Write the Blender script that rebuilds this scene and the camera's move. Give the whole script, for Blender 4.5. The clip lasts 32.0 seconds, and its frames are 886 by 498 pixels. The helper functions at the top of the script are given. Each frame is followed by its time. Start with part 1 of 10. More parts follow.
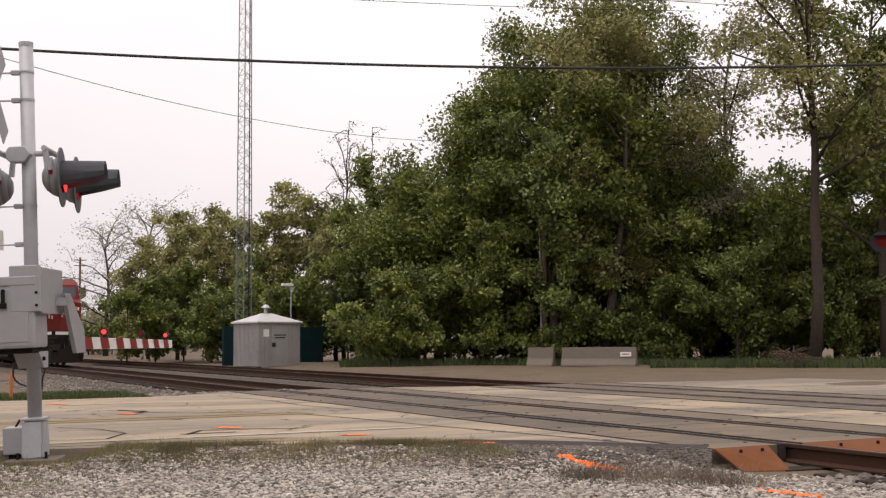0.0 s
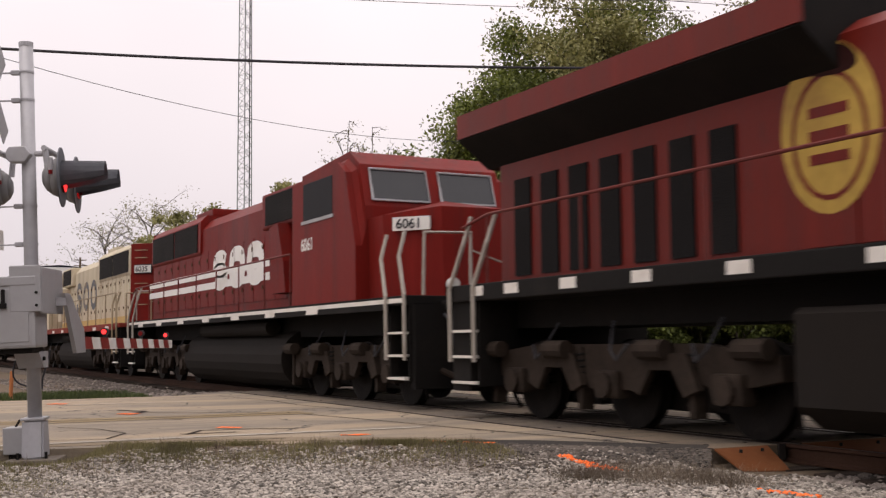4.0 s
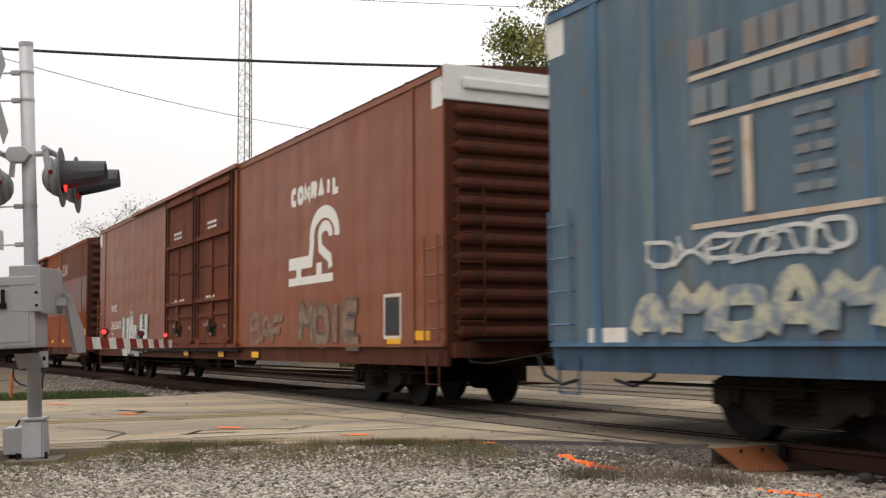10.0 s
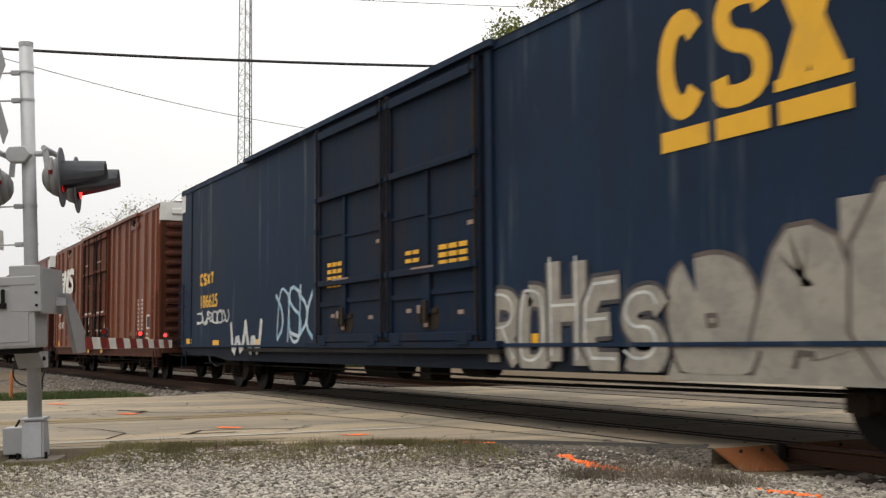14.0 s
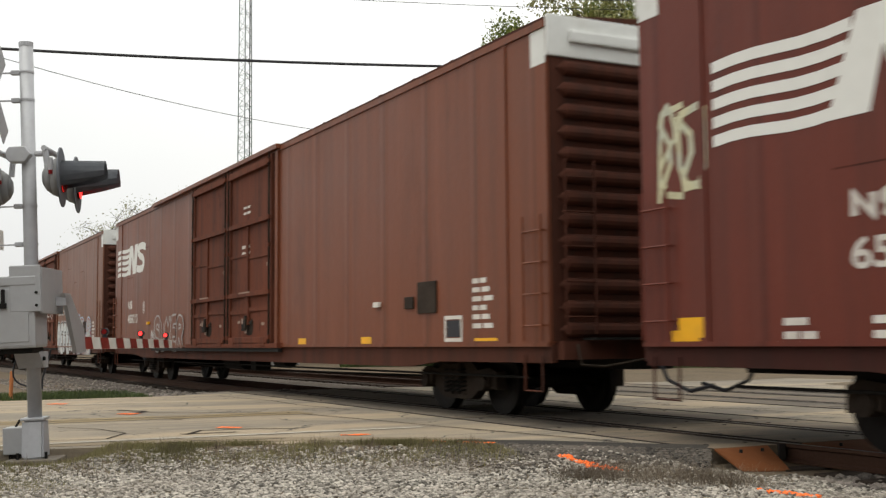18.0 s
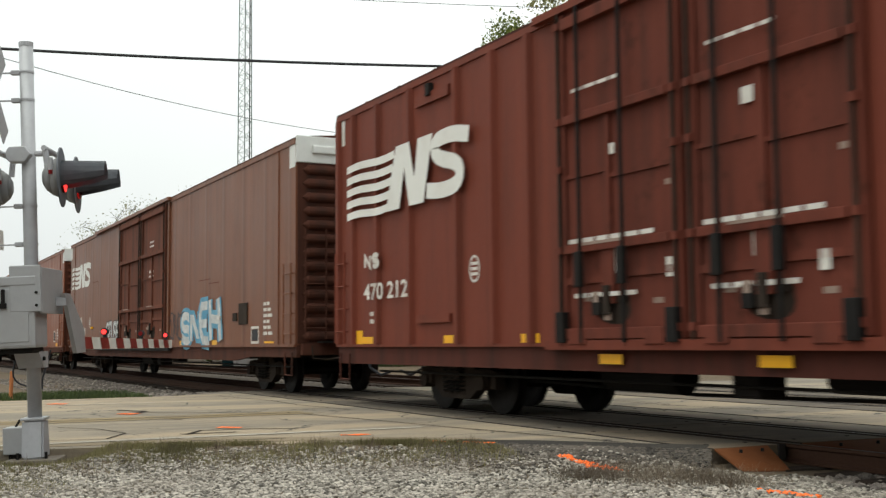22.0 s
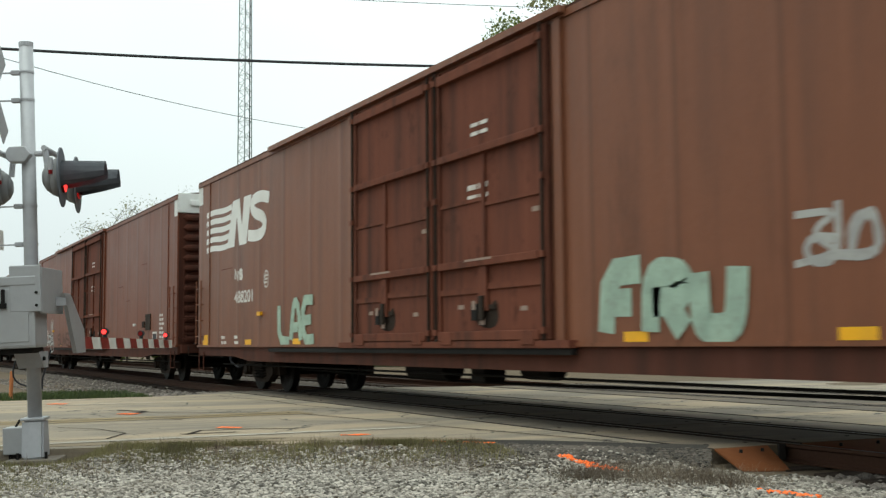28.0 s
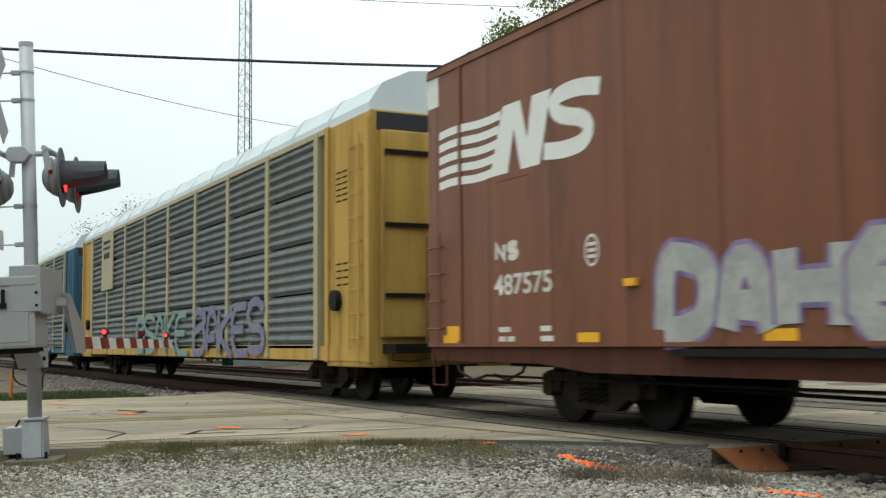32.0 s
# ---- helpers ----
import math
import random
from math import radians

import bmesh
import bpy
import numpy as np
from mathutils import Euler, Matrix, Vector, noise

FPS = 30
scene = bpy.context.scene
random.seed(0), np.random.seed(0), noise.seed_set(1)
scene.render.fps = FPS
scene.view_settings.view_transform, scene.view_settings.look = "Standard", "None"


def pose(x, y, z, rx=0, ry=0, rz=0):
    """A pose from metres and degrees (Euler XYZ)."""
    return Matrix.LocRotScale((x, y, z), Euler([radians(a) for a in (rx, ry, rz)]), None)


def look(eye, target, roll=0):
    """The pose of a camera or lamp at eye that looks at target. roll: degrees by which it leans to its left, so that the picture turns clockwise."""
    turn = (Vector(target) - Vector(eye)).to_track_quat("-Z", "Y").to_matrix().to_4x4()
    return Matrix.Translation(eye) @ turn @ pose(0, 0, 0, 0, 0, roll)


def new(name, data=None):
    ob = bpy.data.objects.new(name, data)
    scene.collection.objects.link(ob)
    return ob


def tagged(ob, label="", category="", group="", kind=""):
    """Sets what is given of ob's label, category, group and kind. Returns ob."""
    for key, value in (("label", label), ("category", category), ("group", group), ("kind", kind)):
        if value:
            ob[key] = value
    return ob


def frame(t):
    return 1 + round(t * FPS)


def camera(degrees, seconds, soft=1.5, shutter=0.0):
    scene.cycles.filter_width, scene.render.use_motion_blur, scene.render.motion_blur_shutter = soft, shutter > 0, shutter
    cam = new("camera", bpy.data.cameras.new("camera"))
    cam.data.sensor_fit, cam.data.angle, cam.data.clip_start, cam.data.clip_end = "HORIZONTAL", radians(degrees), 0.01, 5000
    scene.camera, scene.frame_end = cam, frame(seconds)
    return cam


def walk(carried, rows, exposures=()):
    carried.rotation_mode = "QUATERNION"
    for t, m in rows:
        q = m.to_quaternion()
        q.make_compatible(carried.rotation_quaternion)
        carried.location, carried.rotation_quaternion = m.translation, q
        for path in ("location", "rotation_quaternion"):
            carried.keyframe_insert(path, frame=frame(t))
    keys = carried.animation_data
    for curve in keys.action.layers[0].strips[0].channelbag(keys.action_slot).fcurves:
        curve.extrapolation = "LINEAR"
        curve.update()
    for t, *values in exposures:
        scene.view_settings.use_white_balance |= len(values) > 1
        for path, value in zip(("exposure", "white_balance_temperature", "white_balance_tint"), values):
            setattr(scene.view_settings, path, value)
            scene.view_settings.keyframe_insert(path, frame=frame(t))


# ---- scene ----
# World: x along the tracks (the train runs towards +x), y away from the camera, z = 0 at the rail tops.
cam = camera(42.94, 32.0, soft=1.3, shutter=0.16)
EYE = (0.0, 0.0, 1.0126)
YAW, TILT = radians(27.252), radians(4.756)
AIM = (-math.cos(YAW) * math.cos(TILT), math.sin(YAW) * math.cos(TILT), 1.0126 + math.sin(TILT))
VIEW = look(EYE, AIM, -0.478)
walk(cam, [(0.0, VIEW), (32.0, VIEW)], [(0.0, 0.0, 7000, 15), (1.5, -0.04, 7000, 16), (3.5, -0.13, 7000, 18), (6.0, 0.08, 6975, 12), (9.0, 0.1, 6950, 8), (16.0, 0.1, 6850, 3), (20.0, 0.1, 6750, 0), (24.0, 0.1, 6500, -6), (28.0, 0.08, 6300, -9), (32.0, 0.08, 6230, -9)])

TRACK_Y = 8.88        # centre of the track that the train runs on
TRACK2_Y = 14.57      # centre of the farther track
SPEED = 17.154        # metres a second

# ---------------------------------------------------------------- light
world = bpy.data.worlds.new("overcast_sky")
scene.world = world
world.use_nodes = True
wn, wl = world.node_tree.nodes, world.node_tree.links
wn.clear()
w_out = wn.new("ShaderNodeOutputWorld")
w_bg = wn.new("ShaderNodeBackground")
w_sky = wn.new("ShaderNodeTexSky")
w_sky.sky_type = "NISHITA"
w_sky.sun_disc = False
w_sky.sun_elevation, w_sky.sun_rotation = radians(73), radians(150)
w_sky.dust_density = 4.0
w_hsv = wn.new("ShaderNodeHueSaturation")
w_hsv.inputs["Saturation"].default_value = 0.12
w_hsv.inputs["Value"].default_value = 0.10
w_mix = wn.new("ShaderNodeMixRGB")
w_mix.inputs["Fac"].default_value = 0.8
w_cloud = wn.new("ShaderNodeTexNoise")
w_cloud.inputs["Scale"].default_value = 1.6
w_cloud.inputs["Detail"].default_value = 4.0
w_ramp = wn.new("ShaderNodeValToRGB")
w_ramp.color_ramp.elements[0].position, w_ramp.color_ramp.elements[0].color = 0.3, (0.86, 0.86, 0.90, 1)
w_ramp.color_ramp.elements[1].position, w_ramp.color_ramp.elements[1].color = 0.7, (1.02, 1.00, 1.03, 1)
wl.new(w_sky.outputs[0], w_hsv.inputs["Color"])
wl.new(w_hsv.outputs[0], w_mix.inputs["Color1"])
wl.new(w_cloud.outputs["Fac"], w_ramp.inputs[0])
wl.new(w_ramp.outputs[0], w_mix.inputs["Color2"])
w_dir = wn.new("ShaderNodeTexCoord")
w_xyz = wn.new("ShaderNodeSeparateXYZ")
w_high = wn.new("ShaderNodeValToRGB")      # an overcast sky is brightest overhead
w_high.color_ramp.elements[0].position, w_high.color_ramp.elements[0].color = 0.0, (0.84, 0.83, 0.86, 1)
w_high.color_ramp.elements[1].position, w_high.color_ramp.elements[1].color = 1.0, (2.0, 2.0, 2.0, 1)
w_mul = wn.new("ShaderNodeMixRGB")
w_mul.blend_type = "MULTIPLY"
w_mul.inputs["Fac"].default_value = 1.0
wl.new(w_dir.outputs["Generated"], w_xyz.inputs[0])
wl.new(w_xyz.outputs["Z"], w_high.inputs[0])
wl.new(w_mix.outputs[0], w_mul.inputs["Color1"])
wl.new(w_high.outputs[0], w_mul.inputs["Color2"])
wl.new(w_mul.outputs[0], w_bg.inputs["Color"])
w_bg.inputs["Strength"].default_value = 1.1
wl.new(w_bg.outputs[0], w_out.inputs[0])

sun_data = bpy.data.lights.new("sun", "SUN")
sun_data.energy, sun_data.angle, sun_data.color = 0.9, radians(25), (1.0, 0.96, 0.9)
sun = new("sun", sun_data)
sun.matrix_world = look((0, 0, 60), (9, 15.5, 0))


# ---------------------------------------------------------------- materials
def nodes_of(name):
    m = bpy.data.materials.new(name)
    m.use_nodes = True
    n, l = m.node_tree.nodes, m.node_tree.links
    return m, n, l, n["Principled BSDF"]


def tex_noise(n, l, vec, scale, detail=4.0, rough=0.6):
    t = n.new("ShaderNodeTexNoise")
    t.inputs["Scale"].default_value, t.inputs["Detail"].default_value, t.inputs["Roughness"].default_value = scale, detail, rough
    l.new(vec, t.inputs["Vector"])
    return t.outputs["Fac"]


def ramp(n, l, fac, a, b, ca=(0, 0, 0, 1), cb=(1, 1, 1, 1)):
    r = n.new("ShaderNodeValToRGB")
    r.color_ramp.elements[0].position, r.color_ramp.elements[1].position = a, b
    r.color_ramp.elements[0].color, r.color_ramp.elements[1].color = ca, cb
    l.new(fac, r.inputs[0])
    return r.outputs[0]


def mixed(n, l, fac, a, b, how="MIX"):
    x = n.new("ShaderNodeMixRGB")
    x.blend_type = how
    for sock, val in (("Fac", fac), ("Color1", a), ("Color2", b)):
        if isinstance(val, (int, float)):
            x.inputs[sock].default_value = val
        elif isinstance(val, tuple):
            x.inputs[sock].default_value = (*val[:3], 1)
        else:
            l.new(val, x.inputs[sock])
    return x.outputs[0]


def stretched(n, l, vec, scale):
    m = n.new("ShaderNodeMapping")
    m.inputs["Scale"].default_value = scale
    l.new(vec, m.inputs["Vector"])
    return m.outputs[0]


def shaded(c, k):
    return tuple(min(1.0, v * k) for v in c[:3])


def surface(name, base, grain=8.0, spread=0.25, rough=0.8, bump=0.2, stain=(0.05, 0.04, 0.03), stain_amount=0.25, metal=0.0, big=0.5, dist=0.02, random_spread=0.0):
    """A plain matter: colour that varies at two scales, stains and a fine relief."""
    m, n, l, b = nodes_of(name)
    co = n.new("ShaderNodeTexCoord").outputs["Object"]
    fine = tex_noise(n, l, co, grain)
    wide = tex_noise(n, l, co, big, 5.0)
    col = mixed(n, l, fine, shaded(base, 1 - spread), shaded(base, 1 + spread))
    col = mixed(n, l, ramp(n, l, wide, 0.5, 0.75), col, mixed(n, l, stain_amount, col, stain))
    if random_spread:
        info = n.new("ShaderNodeObjectInfo")
        col = mixed(n, l, 1.0, col, ramp(n, l, info.outputs["Random"], 0.0, 1.0, (1 - random_spread,) * 3 + (1,), (1 + random_spread,) * 3 + (1,)), "MULTIPLY")
    l.new(col, b.inputs["Base Color"])
    b.inputs["Roughness"].default_value, b.inputs["Metallic"].default_value = rough, metal
    b.inputs["Specular IOR Level"].default_value = 0.5 if rough < 0.3 else 0.15
    bp = n.new("ShaderNodeBump")
    bp.inputs["Strength"].default_value, bp.inputs["Distance"].default_value = bump, dist
    l.new(fine, bp.inputs["Height"])
    l.new(bp.outputs[0], b.inputs["Normal"])
    return m


def car_paint(name, base, fade=0.15, rust=0.25, grime=0.35, dents=0.0, rough=0.62, rust_colour=(0.10, 0.035, 0.015), seams=0.0, wear=0.0, chalk=None, gloss=0.05):
    """Old paint on steel: faded patches, rain streaks, rust spots, dusty foot, quilted dents."""
    m, n, l, b = nodes_of(name)
    co = n.new("ShaderNodeTexCoord").outputs["Object"]
    wide = tex_noise(n, l, co, 0.35, 5.0)
    fine = tex_noise(n, l, co, 9.0, 6.0)
    streak = tex_noise(n, l, stretched(n, l, co, (2.2, 2.2, 0.16)), 1.6, 6.0)
    col = mixed(n, l, wide, shaded(base, 1 - fade), shaded(base, 1 + fade))
    col = mixed(n, l, ramp(n, l, streak, 0.48, 0.72), col, mixed(n, l, grime, col, (0.022, 0.019, 0.017)))
    col = mixed(n, l, ramp(n, l, streak, 0.25, 0.42, (1, 1, 1, 1), (0, 0, 0, 1)), col, mixed(n, l, fade, col, chalk or tuple(min(0.6, v * 1.9 + 0.003) for v in base)))
    spots = ramp(n, l, tex_noise(n, l, stretched(n, l, co, (1, 1, 0.55)), 2.3, 9.0, 0.72), 0.62 - wear, 0.68 - wear * 0.7)
    col = mixed(n, l, spots, col, mixed(n, l, rust, col, rust_colour))
    col = mixed(n, l, 0.14, col, mixed(n, l, fine, shaded(base, 0.5), shaded(base, 1.5)))
    if seams:
        wv = n.new("ShaderNodeTexWave")
        wv.wave_type, wv.bands_direction = "BANDS", "X"
        wv.inputs["Scale"].default_value = seams
        wv.inputs["Distortion"].default_value = 0.06
        l.new(co, wv.inputs["Vector"])
        col = mixed(n, l, ramp(n, l, wv.outputs["Fac"], 0.985, 1.0, (0, 0, 0, 1), (0.38, 0.38, 0.38, 1)), col, shaded(base, 0.30))
        rag = tex_noise(n, l, stretched(n, l, co, (1.3, 1.3, 0.35)), 1.1, 8.0, 0.7)
        col = mixed(n, l, ramp(n, l, rag, 0.56, 0.70, (0, 0, 0, 1), (0.5, 0.5, 0.5, 1)), col, shaded(base, 0.45))
    l.new(col, b.inputs["Base Color"])
    b.inputs["Specular IOR Level"].default_value = gloss
    rr = mixed(n, l, wide, (rough - 0.12,) * 3, (rough + 0.2,) * 3)
    l.new(rr, b.inputs["Roughness"])
    bp = n.new("ShaderNodeBump")
    bp.inputs["Strength"].default_value, bp.inputs["Distance"].default_value = 0.35, 0.01
    l.new(fine, bp.inputs["Height"])
    last = bp
    if dents:
        vor = n.new("ShaderNodeTexVoronoi")
        vor.feature = "SMOOTH_F1"
        vor.inputs["Scale"].default_value = 1.25
        vor.inputs["Randomness"].default_value = 0.35
        l.new(stretched(n, l, co, (1.0, 0.0, 1.1)), vor.inputs["Vector"])
        bd = n.new("ShaderNodeBump")
        bd.inputs["Strength"].default_value, bd.inputs["Distance"].default_value = dents, 0.06
        l.new(vor.outputs["Distance"], bd.inputs["Height"])
        l.new(bp.outputs[0], bd.inputs["Normal"])
        last = bd
    if seams:
        bs = n.new("ShaderNodeBump")
        bs.inputs["Strength"].default_value, bs.inputs["Distance"].default_value = 0.25, 0.02
        l.new(ramp(n, l, wv.outputs["Fac"], 0.90, 1.0), bs.inputs["Height"])
        l.new(last.outputs[0], bs.inputs["Normal"])
        last = bs
    l.new(last.outputs[0], b.inputs["Normal"])
    return m


def glow(name, colour, strength):
    m, n, l, b = nodes_of(name)
    b.inputs["Base Color"].default_value = (*colour, 1)
    b.inputs["Emission Color"].default_value = (*colour, 1)
    b.inputs["Emission Strength"].default_value = strength
    return m


def leafy(name, dark, light, seed_scale=0.35):
    """Leaves: each leaf of its own tone, some light through them."""
    m, n, l, b = nodes_of(name)
    geo = n.new("ShaderNodeNewGeometry")
    co = n.new("ShaderNodeTexCoord").outputs["Object"]
    col = mixed(n, l, geo.outputs["Random Per Island"], dark, light)
    col = mixed(n, l, ramp(n, l, tex_noise(n, l, co, seed_scale), 0.42, 0.62), mixed(n, l, 0.25, col, light), mixed(n, l, 0.55, col, tuple(v * 0.6 for v in dark)))
    l.new(col, b.inputs["Base Color"])
    b.inputs["Roughness"].default_value = 0.6
    tr = n.new("ShaderNodeBsdfTranslucent")
    l.new(col, tr.inputs["Color"])
    mx = n.new("ShaderNodeMixShader")
    mx.inputs[0].default_value = 0.25
    l.new(b.outputs[0], mx.inputs[1])
    l.new(tr.outputs[0], mx.inputs[2])
    l.new(mx.outputs[0], n["Material Output"].inputs[0])
    return m


M = {}
M["galvanised"] = surface("galvanised_steel", (0.40, 0.40, 0.42), 14, 0.12, 0.55, 0.1, (0.31, 0.30, 0.28), 0.4, 0.35, 1.2)
M["aluminium"] = surface("aluminium_box", (0.35, 0.35, 0.36), 10, 0.08, 0.5, 0.08, (0.3, 0.28, 0.25), 0.35, 0.35, 1.5)
M["black"] = surface("black_paint", (0.03, 0.03, 0.035), 10, 0.3, 0.55, 0.1, (0.08, 0.08, 0.08), 0.3)
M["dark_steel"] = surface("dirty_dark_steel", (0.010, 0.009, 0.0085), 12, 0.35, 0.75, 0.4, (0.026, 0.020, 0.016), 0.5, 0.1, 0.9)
M["truck_steel"] = surface("brown_dusty_cast_steel", (0.027, 0.0195, 0.0150), 14, 0.4, 0.9, 0.5, (0.062, 0.045, 0.033), 0.7, 0.0, 1.4)
M["wheel"] = surface("wheel_steel", (0.013, 0.011, 0.010), 18, 0.3, 0.65, 0.3, (0.045, 0.035, 0.027), 0.4, 0.4, 2.0)
M["tread"] = surface("bright_wheel_tread", (0.35, 0.34, 0.33), 18, 0.1, 0.3, 0.1, (0.2, 0.18, 0.16), 0.3, 0.9)
M["rail_rust"] = surface("rusty_rail_web", (0.045, 0.022, 0.014), 25, 0.3, 0.85, 0.4, (0.03, 0.02, 0.016), 0.5)
M["rail_head"] = surface("worn_rail_head", (0.075, 0.062, 0.055), 20, 0.15, 0.45, 0.1, (0.1, 0.07, 0.05), 0.4, 0.8)
M["tie"] = surface("creosoted_timber", (0.030, 0.021, 0.016), 20, 0.35, 0.9, 0.6, (0.1, 0.09, 0.08), 0.4, 0, 2.0, 0.02, 0.3)
M["rust_plate"] = surface("orange_rusted_plate", (0.13, 0.045, 0.016), 9, 0.16, 0.8, 0.2, (0.15, 0.06, 0.025), 0.5, 0.0, 2.5)
def road_matter(name, base, pale, dark):
    """Worn asphalt: pale and dark wheel lanes, blotches, fine grain and hairline cracks."""
    m, n, l, b = nodes_of(name)
    co = n.new("ShaderNodeTexCoord").outputs["Object"]
    fine = tex_noise(n, l, co, 30, 6.0)
    lane = tex_noise(n, l, stretched(n, l, co, (0.55, 0.10, 1)), 1.3, 6.0, 0.65)
    blot = tex_noise(n, l, co, 0.75, 8.0, 0.68)
    col = mixed(n, l, ramp(n, l, lane, 0.44, 0.58), dark, pale)
    col = mixed(n, l, ramp(n, l, blot, 0.48, 0.72), col, base)
    col = mixed(n, l, 0.5, col, mixed(n, l, fine, shaded(base, 0.5), shaded(base, 1.5)))
    info = n.new("ShaderNodeObjectInfo")
    col = mixed(n, l, 1.0, col, ramp(n, l, info.outputs["Random"], 0.0, 1.0, (0.78, 0.80, 0.84, 1), (1.15, 1.12, 1.06, 1)), "MULTIPLY")
    vor = n.new("ShaderNodeTexVoronoi")
    vor.feature = "DISTANCE_TO_EDGE"
    vor.inputs["Scale"].default_value = 0.55
    warp = n.new("ShaderNodeVectorMath")
    wob = n.new("ShaderNodeTexNoise")
    wob.inputs["Scale"].default_value, wob.inputs["Detail"].default_value = 1.5, 6.0
    l.new(co, wob.inputs["Vector"])
    l.new(co, warp.inputs[0])
    l.new(wob.outputs["Color"], warp.inputs[1])
    l.new(warp.outputs[0], vor.inputs["Vector"])
    crack = mixed(n, l, 1.0, ramp(n, l, vor.outputs["Distance"], 0.004, 0.014, (1, 1, 1, 1), (0, 0, 0, 1)), ramp(n, l, blot, 0.45, 0.55), "MULTIPLY")
    col = mixed(n, l, crack, col, shaded(dark, 0.35))
    l.new(col, b.inputs["Base Color"])
    b.inputs["Roughness"].default_value = 0.92
    bp = n.new("ShaderNodeBump")
    bp.inputs["Strength"].default_value, bp.inputs["Distance"].default_value = 0.4, 0.01
    l.new(fine, bp.inputs["Height"])
    l.new(bp.outputs[0], b.inputs["Normal"])
    return m


M["asphalt"] = road_matter("worn_grey_asphalt", (0.204, 0.168, 0.126), (0.336, 0.258, 0.170), (0.090, 0.080, 0.069))
M["panel"] = road_matter("worn_crossing_panel", (0.102, 0.078, 0.056), (0.172, 0.124, 0.078), (0.050, 0.040, 0.031))
M["sand"] = surface("sandy_road_shoulder", (0.21, 0.165, 0.115), 30, 0.3, 0.95, 0.4, (0.13, 0.105, 0.08), 0.6, 0, 1.2)
M["tar"] = surface("black_tar", (0.032, 0.028, 0.026), 16, 0.2, 0.8, 0.3, (0.12, 0.11, 0.1), 0.4)
M["tar"].node_tree.nodes["Principled BSDF"].inputs["Specular IOR Level"].default_value = 0.0
M["dark_asphalt"] = surface("dark_patching_asphalt", (0.036, 0.032, 0.029), 24, 0.4, 0.95, 0.6, (0.07, 0.06, 0.05), 0.4)
M["line_white"] = surface("worn_white_road_paint", (0.36, 0.325, 0.275), 12, 0.15, 0.85, 0.2, (0.18, 0.16, 0.14), 0.9, 0, 1.9)
M["line_yellow"] = surface("worn_yellow_road_paint", (0.225, 0.170, 0.100), 10, 0.18, 0.88, 0.2, (0.17, 0.145, 0.12), 0.95, 0, 1.1)
M["orange_mark"] = surface("orange_survey_paint", (0.85, 0.16, 0.035), 20, 0.15, 0.8, 0.3, (0.6, 0.25, 0.15), 0.5, 0, 4)
M["soil"] = surface("gravelly_soil", (0.112, 0.084, 0.058), 18, 0.45, 0.95, 0.6, (0.060, 0.052, 0.036), 0.8, 0, 0.7, 0.03)
M["ballast"] = surface("ballast_bed", (0.085, 0.070, 0.060), 22, 0.45, 0.95, 1.0, (0.10, 0.08, 0.065), 0.5, 0, 0.5, 0.05)
M["concrete"] = surface("weathered_concrete", (0.150, 0.128, 0.105), 11, 0.15, 0.9, 0.3, (0.18, 0.15, 0.13), 0.6, 0, 1.2)
M["white_paint"] = surface("white_paint", (0.74, 0.73, 0.70), 8, 0.06, 0.55, 0.1, (0.45, 0.40, 0.34), 0.5, 0, 1.0)
M["cap_white"] = surface("soiled_white_paint", (0.62, 0.62, 0.60), 6, 0.1, 0.6, 0.1, (0.38, 0.34, 0.28), 0.6, 0, 0.8)
M["mark_white"] = surface("stencilled_white_paint", (0.60, 0.57, 0.53), 14, 0.1, 0.7, 0.1, (0.32, 0.25, 0.21), 0.6, 0, 1.6)
M["logo_white"] = surface("clean_white_lettering_paint", (0.66, 0.65, 0.62), 7, 0.06, 0.6, 0.05, (0.45, 0.40, 0.36), 0.4, 0, 0.9)
M["scuff"] = surface("scuffed_bare_metal", (0.27, 0.20, 0.165), 14, 0.25, 0.8, 0.1, (0.14, 0.08, 0.06), 0.6, 0, 4.0)
M["reflector_yellow"] = surface("yellow_reflective_tape", (0.75, 0.38, 0.02), 10, 0.08, 0.4, 0.05, (0.45, 0.25, 0.05), 0.5, 0, 2.0)
M["reflector_white"] = surface("white_reflective_tape", (0.66, 0.63, 0.58), 10, 0.1, 0.4, 0.05, (0.4, 0.35, 0.3), 0.6, 0, 2.0)
M["logo_yellow"] = surface("yellow_lettering_paint", (0.66, 0.36, 0.035), 7, 0.1, 0.6, 0.05, (0.4, 0.24, 0.06), 0.5, 0, 1.2)
M["grille"] = surface("black_intake_mesh", (0.008, 0.007, 0.007), 40, 0.4, 0.85, 0.8, (0.03, 0.025, 0.022), 0.4)
M["glass"] = surface("cab_glass", (0.02, 0.022, 0.025), 3, 0.1, 0.07, 0.0, (0.06, 0.06, 0.06), 0.1)
M["glass"].node_tree.nodes["Principled BSDF"].inputs["Specular IOR Level"].default_value = 0.5
# opaque side glass: the unlit cab inside is put into its dark colour
M["dark_glass"] = surface("dark_dusty_cab_glass", (0.012, 0.012, 0.014), 5, 0.2, 0.6, 0.0, (0.03, 0.03, 0.03), 0.3)
M["dark_glass"].node_tree.nodes["Principled BSDF"].inputs["Specular IOR Level"].default_value = 0.12
M["red_lit"] = glow("lit_red_lens", (1.0, 0.03, 0.03), 2.2)
M["lens_dark"] = surface("unlit_red_lens", (0.16, 0.012, 0.012), 8, 0.1, 0.25, 0.05)
